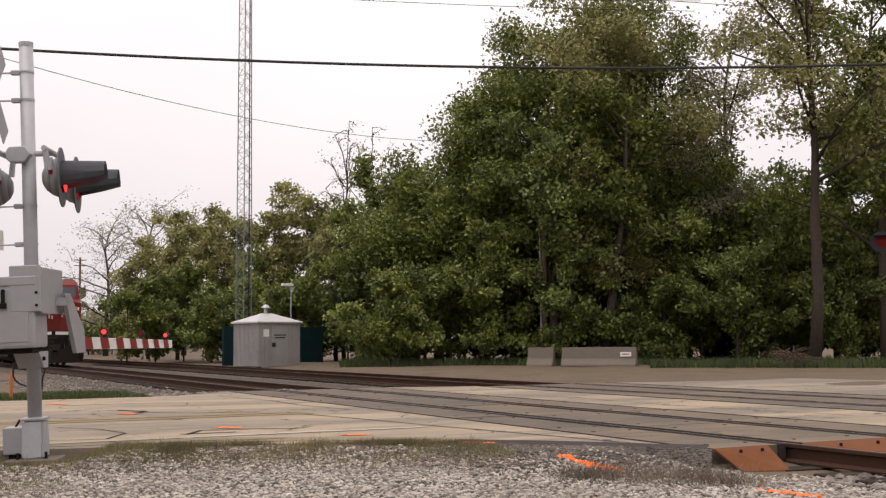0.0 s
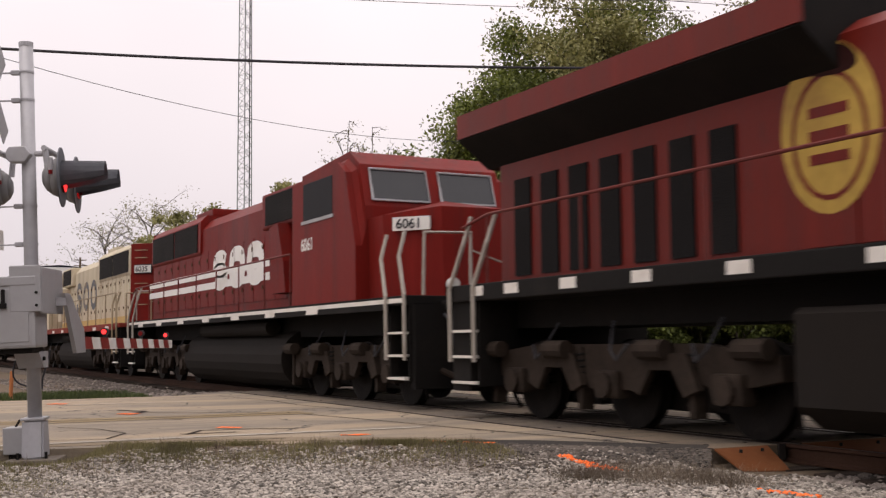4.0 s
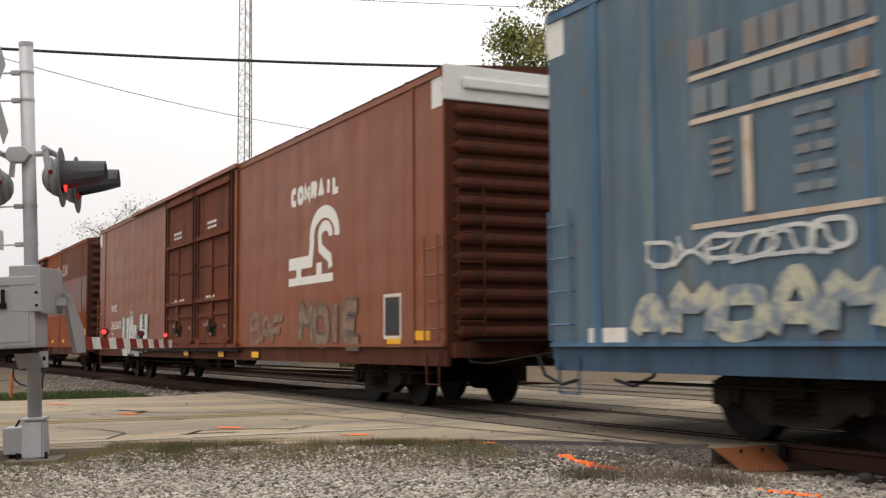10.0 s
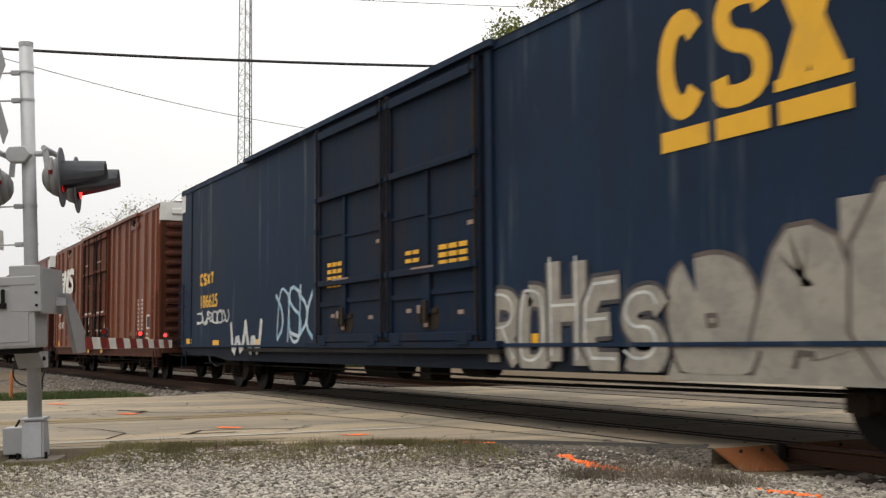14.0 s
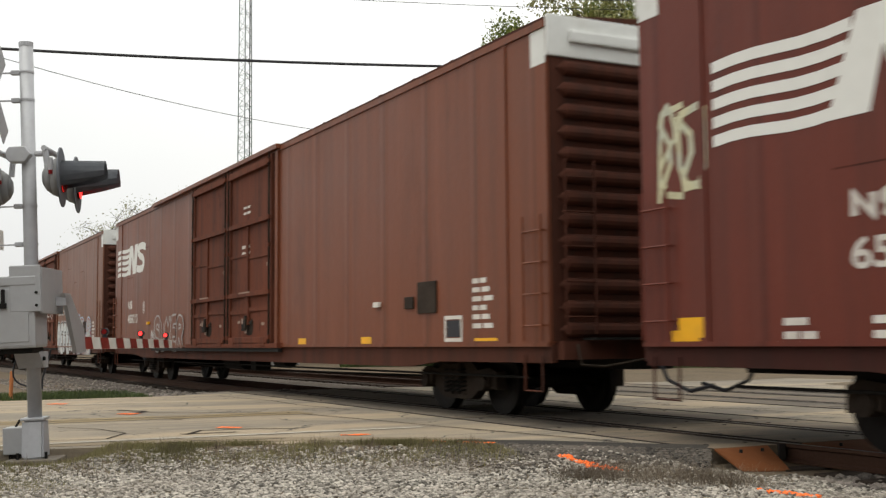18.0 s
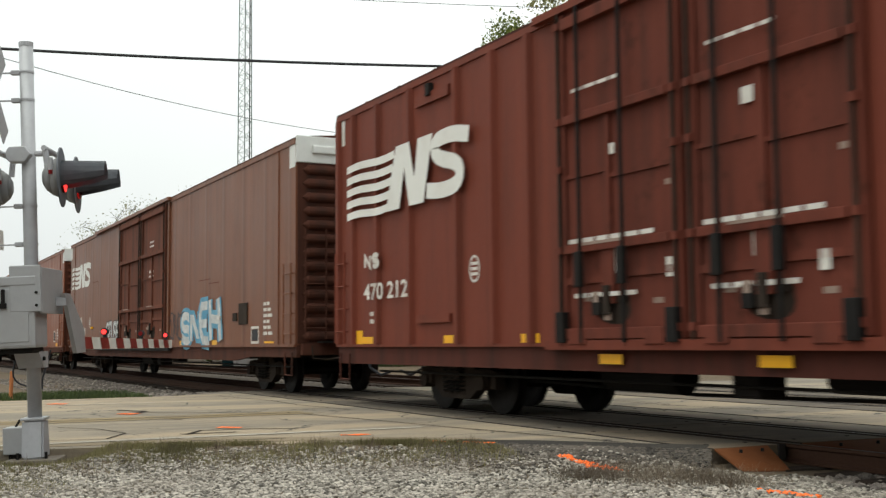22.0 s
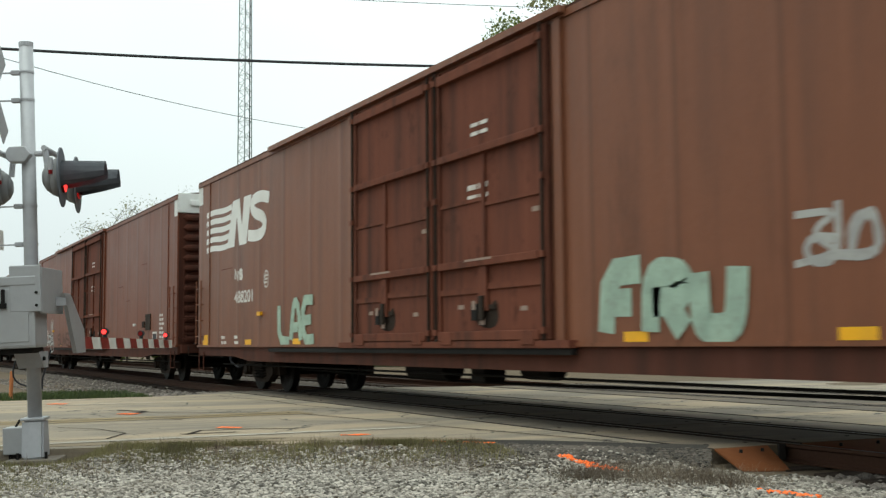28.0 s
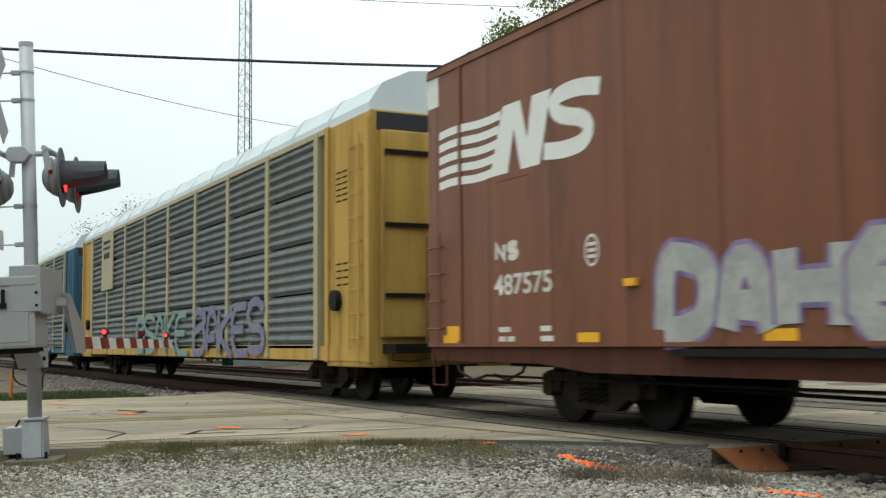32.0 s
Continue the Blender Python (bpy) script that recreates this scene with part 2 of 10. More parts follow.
M["lens_dark"].node_tree.nodes["Principled BSDF"].inputs["Specular IOR Level"].default_value = 0.1
M["headlight"] = glow("lit_headlight", (1.0, 0.66, 0.32), 4.0)
M["lens_clear"] = surface("unlit_clear_lens", (0.55, 0.55, 0.52), 5, 0.1, 0.15, 0.02)
M["bark"] = surface("grey_brown_bark", (0.062, 0.050, 0.040), 7, 0.35, 0.95, 0.8, (0.05, 0.042, 0.035), 0.5, 0, 1.2, 0.05)
M["wire"] = surface("black_cable", (0.035, 0.035, 0.04), 5, 0.1, 0.6, 0.0)


# ---------------------------------------------------------------- mesh helpers
def mesh_ob(name, bm, material, smooth=False):
    me = bpy.data.meshes.new(name)
    bm.to_mesh(me)
    bm.free()
    if smooth:
        me.polygons.foreach_set("use_smooth", [True] * len(me.polygons))
    me.materials.append(material)
    return new(name, me)


def part(name, bm, material, parent, label="", smooth=False):
    ob = mesh_ob(name, bm, material, smooth)
    ob.parent = parent
    return tagged(ob, label)


def shared(name, mesh, parent, m=None, label=""):
    ob = new(name, mesh)
    ob.parent = parent
    if m is not None:
        ob.matrix_basis = m
    return tagged(ob, label)


def thing(name, label, category, m=None, group="", kind=""):
    ob = new(name)
    ob.empty_display_size = 0.3
    if m is not None:
        ob.matrix_basis = m
    return tagged(ob, label, category, group, kind)


def box(bm, x0, x1, y0, y1, z0, z1, bevel=0.0):
    v = [bm.verts.new(p) for p in ((x0, y0, z0), (x1, y0, z0), (x1, y1, z0), (x0, y1, z0), (x0, y0, z1), (x1, y0, z1), (x1, y1, z1), (x0, y1, z1))]
    fs = [bm.faces.new([v[i] for i in q]) for q in ((3, 2, 1, 0), (4, 5, 6, 7), (0, 1, 5, 4), (1, 2, 6, 5), (2, 3, 7, 6), (3, 0, 4, 7))]
    if bevel:
        bmesh.ops.bevel(bm, geom=list({e for f in fs for e in f.edges}), offset=bevel, segments=2, affect="EDGES", profile=0.6)
    return bm


def B(*args, **kw):
    return box(bmesh.new(), *args, **kw)


def tube(bm, pts, r, seg=8, r1=None, cap=True):
    """A round bar along a line of points; it may taper from r to r1."""
    pts = [Vector(p) for p in pts]
    rings, n = [], len(pts)
    for i, p in enumerate(pts):
        d = (pts[min(i + 1, n - 1)] - pts[max(i - 1, 0)]).normalized()
        a = d.orthogonal().normalized() if i == 0 else (rings[-1][1] - d * rings[-1][1].dot(d)).normalized()
        b = d.cross(a)
        rr = r if r1 is None else r + (r1 - r) * i / (n - 1)
        ring = [bm.verts.new(p + (a * math.cos(k * math.tau / seg) + b * math.sin(k * math.tau / seg)) * rr) for k in range(seg)]
        rings.append((ring, a))
    for (u, _), (w, _) in zip(rings, rings[1:]):
        for k in range(seg):
            bm.faces.new((u[k], u[(k + 1) % seg], w[(k + 1) % seg], w[k]))
    if cap:
        bm.faces.new(list(reversed(rings[0][0])))
        bm.faces.new(rings[-1][0])
    return bm


def T(pts, r, seg=8, **kw):
    return tube(bmesh.new(), pts, r, seg, **kw)


def prism(bm, outline, lo, hi, axis="y"):
    """An outline of (a, b) pairs pushed from lo to hi along an axis. y: (x, z); x: (y, z); z: (x, y)."""
    def at(a, b, c):
        return {"y": (a, c, b), "x": (c, a, b), "z": (a, b, c)}[axis]
    u = [bm.verts.new(at(a, b, lo)) for a, b in outline]
    w = [bm.verts.new(at(a, b, hi)) for a, b in outline]
    n = len(outline)
    bm.faces.new(u)
    bm.faces.new(list(reversed(w)))
    for k in range(n):
        bm.faces.new((u[(k + 1) % n], u[k], w[k], w[(k + 1) % n]))
    bmesh.ops.recalc_face_normals(bm, faces=bm.faces[:])
    return bm


def flat(bm, outline, y):
    """A painted patch on a side: outline in (x, z), facing -y."""
    try:
        bm.faces.new([bm.verts.new((a, y, b)) for a, b in outline])
    except ValueError:
        pass
    return bm


def rect(bm, x0, x1, z0, z1, y):
    return flat(bm, ((x0, z0), (x1, z0), (x1, z1), (x0, z1)), y)


def ribbon(bm, pts, width, y, closed=False):
    """A painted stroke of even width along (x, z) points, with mitred corners."""
    n = len(pts)
    left, right = [], []
    for i in range(n):
        a = Vector(pts[i - 1] if (i > 0 or closed) else pts[i])
        b = Vector(pts[(i + 1) % n] if (i < n - 1 or closed) else pts[i])
        c = Vector(pts[i])
        d1, d2 = (c - a), (b - c)
        d1 = d1.normalized() if d1.length > 1e-6 else d2.normalized()
        d2 = d2.normalized() if d2.length > 1e-6 else d1
        nn = Vector((-d1.y - d2.y, d1.x + d2.x))
        nn = nn.normalized() if nn.length > 1e-6 else Vector((-d1.y, d1.x))
        k = min(1.7, 1 / max(0.35, nn.dot(Vector((-d1.y, d1.x)))))
        left.append(bm.verts.new((c.x + nn.x * width / 2 * k, y, c.y + nn.y * width / 2 * k)))
        right.append(bm.verts.new((c.x - nn.x * width / 2 * k, y, c.y - nn.y * width / 2 * k)))
    for i in range(n if closed else n - 1):
        j = (i + 1) % n
        bm.faces.new((right[i], right[j], left[j], left[i]))
    return bm


def arc(cx, cz, rx, rz, a0, a1, n=16):
    return [(cx + rx * math.cos(radians(a0 + (a1 - a0) * k / n)), cz + rz * math.sin(radians(a0 + (a1 - a0) * k / n))) for k in range(n + 1)]


def word(text, size, x, z, y, wide=1.0):
    """Letters of the built-in font as a flat mesh on a side that faces -y, from x on, standing on z."""
    c = bpy.data.curves.new("lettering", "FONT")
    c.body, c.size, c.offset = text, size, size * 0.02
    ob = bpy.data.objects.new("lettering", c)
    scene.collection.objects.link(ob)
    me = bpy.data.meshes.new_from_object(ob)
    bpy.data.objects.remove(ob)
    bm = bmesh.new()
    bm.from_mesh(me)
    bpy.data.meshes.remove(me)
    for v in bm.verts:
        v.co = Vector((x + v.co.x * wide, y, z + v.co.y))
    return bm


# ---------------------------------------------------------------- ground and road
rng = np.random.default_rng(7)


def smooth01(a, b, v):
    t = min(1.0, max(0.0, (v - a) / (b - a)))
    return t * t * (3 - 2 * t)


near_edge = [(-12.1, -60), (-12.0, -8), (-11.95, 0.5), (-11.7, 2.4), (-11.1, 3.9), (-10.5, 5.0), (-9.7, 6.0), (-8.75, 6.75), (-8.35, 7.12)]


def edge_x(y):
    pts = [(e[1], e[0]) for e in near_edge]
    for (y0, x0), (y1, x1) in zip(pts, pts[1:]):
        if y0 <= y <= y1:
            return x0 + (x1 - x0) * (y - y0) / (y1 - y0)
    return -8.0


def lay(x, y):
    """Height of the bare ground."""
    h = -0.13 + 0.05 * noise.noise(Vector((x * 0.35, y * 0.35, 0)))
    h += 0.10 * smooth01(-21.5, -22.5, x) * (1 - smooth01(5.0, 6.5, y)) * (1 - smooth01(-26, -30, x))
    h -= 0.24 * smooth01(-25.5, -31, x) * (1 - smooth01(15.5, 18, y))      # lower beside the open track
    h += 0.11 * smooth01(15.5, 20, y) * smooth01(-70, -60, x)              # level ground behind
    h -= 0.07 * smooth01(6.0, 7.4, y) * (1 - smooth01(17, 19, y)) * smooth01(-9, -8, x)
    if y < 7.3 and -14.5 < x < -4:
        d = x - edge_x(y)
        h += (-0.010 - h) * (1 - smooth01(0.08, 1.3, d)) * smooth01(-1.2, -0.4, d) * smooth01(-6, -4, y) * (1 - smooth01(6.4, 6.9, y)) * smooth01(0.3, 0.8, math.hypot(x + 11.74, y - 1.55))
    return h


def ground_sheet():
    xs = sorted({round(v, 2) for v in (*np.linspace(-60, -14, 130), *np.linspace(-14, -6, 60), *np.linspace(-6, 12, 40), *np.linspace(-200, -60, 30), *np.linspace(12, 60, 16), -2500, -1000, -500, 200, 600, 2500)})
    ys = sorted({round(v, 2) for v in (*np.linspace(-6, 30, 120), *np.linspace(30, 120, 20), *np.linspace(-60, -6, 12), -2500, -800, -200, 300, 800, 2500)})
    verts = [(x, y, lay(x, y) if -220 < x < 70 and -70 < y < 130 else -0.2) for y in ys for x in xs]
    nx = len(xs)
    faces = [(j * nx + i, j * nx + i + 1, (j + 1) * nx + i + 1, (j + 1) * nx + i) for j in range(len(ys) - 1) for i in range(nx - 1)]
    me = bpy.data.meshes.new("ground")
    me.from_pydata(verts, [], faces)
    me.polygons.foreach_set("use_smooth", [True] * len(faces))
    me.materials.append(M["soil"])
    return tagged(new("ground", me), "bare gravelly soil beside the tracks and the road", "ground", kind="structure")


ground_sheet()


def slab(name, outline, z0, z1, material, parent=None, label=""):
    bm = prism(bmesh.new(), outline, z0, z1, "z")
    ob = mesh_ob(name, bm, material)
    if parent:
        ob.parent = parent
    return tagged(ob, label)


road = thing("road", "worn grey two-lane asphalt road with cracks and faded lines", "road", kind="structure")
slab("carriageway", [(-22.3, -60)] + near_edge + [(-24.0, 7.12), (-22.6, 5.6)], -0.28, -0.004, M["asphalt"], road)
slab("carriageway_middle", [(-24.0, 10.64), (-8.0, 10.64), (-6.0, 12.80), (-23.2, 12.80)], -0.28, -0.006, M["asphalt"], road)
slab("carriageway_far", [(-22.9, 16.34), (-6.0, 16.34), (-6.0, 25.5), (-22.6, 22.0), (-22.2, 20)], -0.28, -0.004, M["asphalt"], road)


def strip(name, pts, width, z, material, parent):
    """A thin painted or sealed line that wanders along (x, y) points."""
    bm = bmesh.new()
    ribbon(bm, pts, width, 0)
    for v in bm.verts:
        v.co = Vector((v.co.x, v.co.z, z))
    bmesh.ops.recalc_face_normals(bm, faces=bm.faces[:])
    if bm.faces and sum(f.normal.z for f in bm.faces) < 0:
        bmesh.ops.reverse_faces(bm, faces=bm.faces[:])
    return part(name, bm, material, parent)


strip("edge_line", [(-12.42, -50), (-12.42, 2), (-12.40, 4), (-12.34, 6.05)], 0.15, 0.003, M["line_white"], road)
strip("edge_line", [(-20.3, -50), (-20.25, 2), (-20.2, 5.2)], 0.11, 0.003, M["line_white"], road)
strip("centre_line", [(-15.78, -50), (-15.78, 2), (-15.73, 5.9)], 0.30, 0.003, M["line_yellow"], road)
strip("centre_line", [(-16.20, -50), (-16.20, 2), (-16.15, 5.9)], 0.30, 0.003, M["line_yellow"], road)
for pts, w in (([(-17.6, 3.7), (-16.9, 4.3), (-16.2, 5.6), (-14.7, 5.9), (-13.6, 6.1), (-12.3, 6.3), (-11.0, 6.55), (-9.9, 6.75), (-9.0, 6.9)], 0.035),
               ([(-22.0, 6.3), (-19.6, 6.6), (-18.0, 6.5), (-16.2, 6.7)], 0.03),
               ([(-17.0, 2.3), (-16.2, 3.0), (-15.9, 3.7), (-15.3, 3.9)], 0.03),
               ([(-14.8, 2.2), (-14.2, 2.6), (-13.4, 2.75), (-12.7, 2.4), (-12.9, 1.2)], 0.03),
               ([(-12.8, 3.3), (-13.3, 3.6), (-13.2, 4.3), (-12.95, 4.7)], 0.05),
               ([(-12.9, 3.25), (-12.85, 3.9)], 0.06),
               ([(-11.95, 3.1), (-11.75, 3.6), (-11.7, 4.1)], 0.05),
               ([(-18.2, 3.6), (-17.6, 3.9), (-17.0, 3.6)], 0.10),
               ([(-20.4, 10.9), (-17.5, 11.5), (-14.0, 11.4), (-11.0, 11.8)], 0.03),
               ([(-13.5, 10.8), (-12.8, 11.8), (-12.6, 12.7)], 0.03)):
    strip("crack", pts, w, 0.0015, M["tar"], road)
bm = bmesh.new()
inner = [(-10.3, 5.35, 0.0), (-9.75, 5.97, 0.002), (-9.3, 6.35, 0.002), (-8.8, 6.74, 0.002), (-8.42, 7.12, 0.002)]
outer = [(x + 0.42, y - 0.36, -0.125) for x, y, z in inner]
rows = [[bm.verts.new((x, y, z)) for x, y, z in r_] for r_ in ([(x - 0.25, y + 0.25, 0.0025) for x, y, z in inner], inner, outer, [(x, y, -0.4) for x, y, z in outer])]
for u, w in zip(rows, rows[1:]):
    for k in range(4):
        bm.faces.new((u[k], u[k + 1], w[k + 1], w[k]))
bmesh.ops.recalc_face_normals(bm, faces=bm.faces[:])
part("patched_edge", bm, M["dark_asphalt"], road, "dark crumbling asphalt patch")
slab("worn_shoulder", [(-12.2, -40), (-12.2, 1), (-11.8, 3), (-11.2, 4.4), (-10.2, 5.7), (-10.6, 5.9), (-11.4, 4.8), (-12.2, 3.6), (-12.3, 1)], -0.1, 0.001, M["sand"], road)

def curve_points(pts, n):
    """Evenly spread points along a line."""
    out = []
    for a, b in zip(pts, pts[1:]):
        out += [(a[0] + (b[0] - a[0]) * k / n, a[1] + (b[1] - a[1]) * k / n) for k in range(n)]
    return out + [pts[-1]]


# orange marks of a survey, sprayed on the road and on the stones
for pts, w, z in (([(-10.75, 5.05), (-10.35, 5.4), (-10.05, 5.6), (-9.85, 5.85)], 0.09, 0.004),
                  ([(-11.82, 4.65), (-11.7, 4.85), (-11.6, 5.15)], 0.08, 0.004),
                  ([(-13.75, 3.85), (-13.6, 4.0), (-13.4, 4.2)], 0.13, 0.004),
                  ([(-17.3, 3.4), (-17.1, 3.5), (-16.9, 3.72)], 0.16, 0.004),
                  ([(-20.9, 2.9), (-20.7, 3.05), (-20.6, 3.25)], 0.2, 0.004)):
    bm = bmesh.new()
    mx, my = sum(p[0] for p in pts) / len(pts), sum(p[1] for p in pts) / len(pts)
    pts = curve_points([(mx + (p[0] - mx) * 0.62, my + (p[1] - my) * 0.62) for p in pts], 7)
    ribbon(bm, pts, w * 1.35, 0)
    for v in bm.verts:
        v.co = Vector((v.co.x + random.uniform(-0.05, 0.05), v.co.z + random.uniform(-0.03, 0.03), z))
    if sum(f.normal.z for f in bm.faces) <= 0:
        bmesh.ops.recalc_face_normals(bm, faces=bm.faces[:])
    tagged(mesh_ob("survey_mark", bm, M["orange_mark"]), "orange survey paint sprayed on the worn asphalt", "paint mark", "survey marks")


# ---------------------------------------------------------------- tracks
def rail_profile(y):
    return [(y - 0.07, -0.18), (y + 0.07, -0.18), (y + 0.07, -0.165), (y + 0.010, -0.14), (y + 0.010, -0.045), (y + 0.036, -0.034), (y + 0.036, -0.004),
            (y + 0.028, 0.0), (y - 0.028, 0.0), (y - 0.036, -0.004), (y - 0.036, -0.034), (y - 0.010, -0.045), (y - 0.010, -0.14), (y - 0.07, -0.165)]


def rails(name, yc, label):
    t = thing(name, label, "track", kind="structure")
    for s in (-1, 1):
        yr = yc + s * 0.753
        r = part("rail", prism(bmesh.new(), rail_profile(yr), -300, 60, "x"), M["rail_rust"], t)
        part("rail_head", B(-300, 60, yr - 0.027, yr + 0.027, -0.01, 0.0015), M["rail_head"], r, "worn bright rail head")
    return t


track = rails("track_1", TRACK_Y, "rusty steel rails on dark timber ties in grey ballast")
track2 = rails("track_2", TRACK2_Y, "rusty steel rails of the farther track")
tie_mesh = bpy.data.meshes.new("tie")
bm = B(-0.115, 0.115, -1.3, 1.3, -0.09, 0.09, bevel=0.012)
bm.to_mesh(tie_mesh)
bm.free()
tie_mesh.materials.append(M["tie"])
for tr, yc, span in ((track, TRACK_Y, ((-75, -24.3), (-8.0, 12.0))), (track2, TRACK2_Y, ((-75, -23.3),))):
    for a, b in span:
        x = a
        while x < b:
            shared("tie", tie_mesh, tr, pose(x, yc + random.uniform(-0.05, 0.05), -0.275, 0, 0, random.uniform(-1.5, 1.5)))
            x += 0.53


def ballast_bed():
    bm = bmesh.new()
    for yc in (TRACK_Y, TRACK2_Y):
        for a, b in ((-300, -24.2), (-7.4, 60)):
            prism(bm, [(yc - 2.6, -0.62), (yc - 1.7, -0.235), (yc + 1.7, -0.235), (yc + 2.6, -0.62)], a, b, "x")
    return tagged(mesh_ob("ballast_bed", bm, M["ballast"]), "bed of dusty grey-brown ballast under the rails", "ballast", kind="structure")


ballast_bed()
# loose stones, the nearest ones large enough to be told apart
def stones(name, count, place, lo, hi, material, label, height=None):
    base = bmesh.new()
    bmesh.ops.create_icosphere(base, subdivisions=1, radius=1.0)
    bv = np.array([v.co[:] for v in base.verts])
    bf = np.array([[v.index for v in f.verts] for f in base.faces])
    base.free()
    verts, faces = [], []
    for i in range(count):
        x, y = place()
        s = rng.uniform(lo, hi) * (1.5 if rng.random() < 0.08 else 1.0)
        v = bv * (1 + rng.uniform(-0.28, 0.28, bv.shape)) * s * np.array([rng.uniform(0.8, 1.4), rng.uniform(0.7, 1.1), rng.uniform(0.45, 0.8)])
        a = rng.uniform(0, math.tau)
        c, d = math.cos(a), math.sin(a)
        v = np.stack([v[:, 0] * c - v[:, 1] * d + x, v[:, 0] * d + v[:, 1] * c + y, v[:, 2] + (height or top)(x, y) + s * 0.25], 1)
        faces.append(bf + i * len(bv))
        verts.append(v)
    me = bpy.data.meshes.new(name)
    me.from_pydata(np.concatenate(verts).tolist(), [], np.concatenate(faces).tolist())
    me.materials.append(material)
    return tagged(new(name, me), label, "gravel", kind="stuff")


def top(x, y):
    h = lay(x, y)
    for yc in (TRACK_Y, TRACK2_Y):
        if x < -24.2 or x > -7.4:
            d = abs(y - yc)
            h = max(h, -0.235 if d < 1.7 else -0.235 - (d - 1.7) * 0.43)
    return h


def stone_colour(name, dark, light):
    m, n, l, b = nodes_of(name)
    geo = n.new("ShaderNodeNewGeometry")
    co = n.new("ShaderNodeTexCoord").outputs["Object"]
    col = mixed(n, l, geo.outputs["Random Per Island"], dark, light)
    col = mixed(n, l, ramp(n, l, tex_noise(n, l, co, 40), 0.4, 0.7), col, mixed(n, l, 0.4, col, tuple(v * 0.5 for v in dark)))
    col = mixed(n, l, ramp(n, l, tex_noise(n, l, co, 0.9), 0.45, 0.7), col, mixed(n, l, 0.45, col, (0.17, 0.14, 0.115)))
    l.new(col, b.inputs["Base Color"])
    b.inputs["Roughness"].default_value = 0.9
    return m


M["stone"] = stone_colour("crushed_limestone", (0.047, 0.040, 0.033), (0.50, 0.450, 0.39))
M["ballast_stone"] = stone_colour("dusty_ballast_stone", (0.05, 0.042, 0.037), (0.26, 0.22, 0.195))


def near_place():
    while True:
        x, y = rng.uniform(-11.9, -4.5), rng.uniform(0.3, 7.6)
        a = math.degrees(math.atan2(y, -x))
        if 4.5 < a < 50 and x > edge_x(y) + 0.22 + 0.7 * rng.random() ** 2 and math.hypot(x, y) > 6.6:
            return x, y


stones("gravel", 44000, near_place, 0.008, 0.021, M["stone"], "crushed grey limestone gravel beside the road")


def shoulder_place():
    if rng.random() < 0.75:
        return -24.0 - 26 * rng.random() ** 1.5, rng.uniform(4.6, 10.9)
    return rng.uniform(-7.4, -5.0), rng.uniform(7.4, 11.0)


stones("ballast_stones", 9000, shoulder_place, 0.022, 0.048, M["ballast_stone"], "loose dusty ballast stones on the track shoulder")


def sprayed(a, b, count):
    """Stones that took a stroke of survey paint."""
    def place():
        q = rng.random()
        return a[0] + (b[0] - a[0]) * q + rng.normal(0, 0.03), a[1] + (b[1] - a[1]) * q + rng.normal(0, 0.03)
    ob = stones("survey_mark", count, place, 0.016, 0.034, M["orange_mark"], "orange survey paint sprayed over grey gravel")
    tagged(ob, "orange survey paint sprayed over grey gravel", "paint mark", "survey marks", "stuff")


sprayed((-9.1, 5.90), (-8.15, 5.98), 85)
sprayed((-6.68, 6.22), (-6.3, 6.3), 45)

def crumb_place():
    q = rng.random()
    x, y = -10.4 + 2.0 * q, 5.25 + 1.85 * q
    w = abs(rng.normal(0, 0.26))
    return x + 0.05 + w, y - w * 0.85


def crumb_height(x, y):
    d = ((x + 10.4) * 1.85 - (y - 5.25) * 2.0) / 2.72
    return max(top(x, y), -0.004 - 0.125 * min(1.0, max(0.0, d / 0.55)))


M["crumb"] = stone_colour("crumbled_asphalt", (0.018, 0.015, 0.013), (0.115, 0.095, 0.078))
stones("asphalt_crumbs", 7500, crumb_place, 0.007, 0.022, M["crumb"], "dark crumbled asphalt along the pavement edge", crumb_height)

# crossing panels, each a slab of its own, with flangeways left open beside the rails
crossing = thing("crossing_surface", "worn concrete crossing panels flush with the rails", "crossing", kind="structure")
panel_meshes = {}


def crossing_panel(x0, x1, y0, y1):
    key = (round(x1 - x0, 3), round(y1 - y0, 3))
    if key not in panel_meshes:
        me = bpy.data.meshes.new("panel")
        b2 = B(-key[0] / 2 + 0.024, key[0] / 2 - 0.024, -key[1] / 2, key[1] / 2, -0.2, 0.0, bevel=0.008)
        b2.to_mesh(me)
        b2.free()
        me.materials.append(M["panel"])
        panel_meshes[key] = me
    shared("panel", panel_meshes[key], crossing, pose((x0 + x1) / 2, (y0 + y1) / 2, random.uniform(-0.006, 0.002)))


for yc, xa, count in ((TRACK_Y, -23.96, 6), (TRACK2_Y, -23.0, 6)):
    step = 2.6
    for k in range(count):
        xx = xa + k * step
        crossing_panel(xx, xx + step, yc - 1.74, yc - 0.753 - 0.09)
        crossing_panel(xx, xx + step, yc - 0.753 + 0.095, yc + 0.753 - 0.095)
        crossing_panel(xx, xx + step, yc + 0.753 + 0.09, yc + 1.74)
    part("panel_bed", B(xa, xa + count * step, yc - 1.75, yc + 1.75, -0.30, -0.19), M["tar"], crossing)
for yc, xa in ((TRACK_Y, -23.96), (TRACK2_Y, -23.0)):
    for dy, w in ((-1.77, 0.05), (-0.872, 0.085), (-0.634, 0.085), (0.634, 0.085), (0.872, 0.085), (1.77, 0.05)):
        part("seal_strip", B(xa, xa + 15.6, yc + dy - w / 2, yc + dy + w / 2, -0.15, 0.002), M["tar"], crossing, "dark rubber and tar filler")
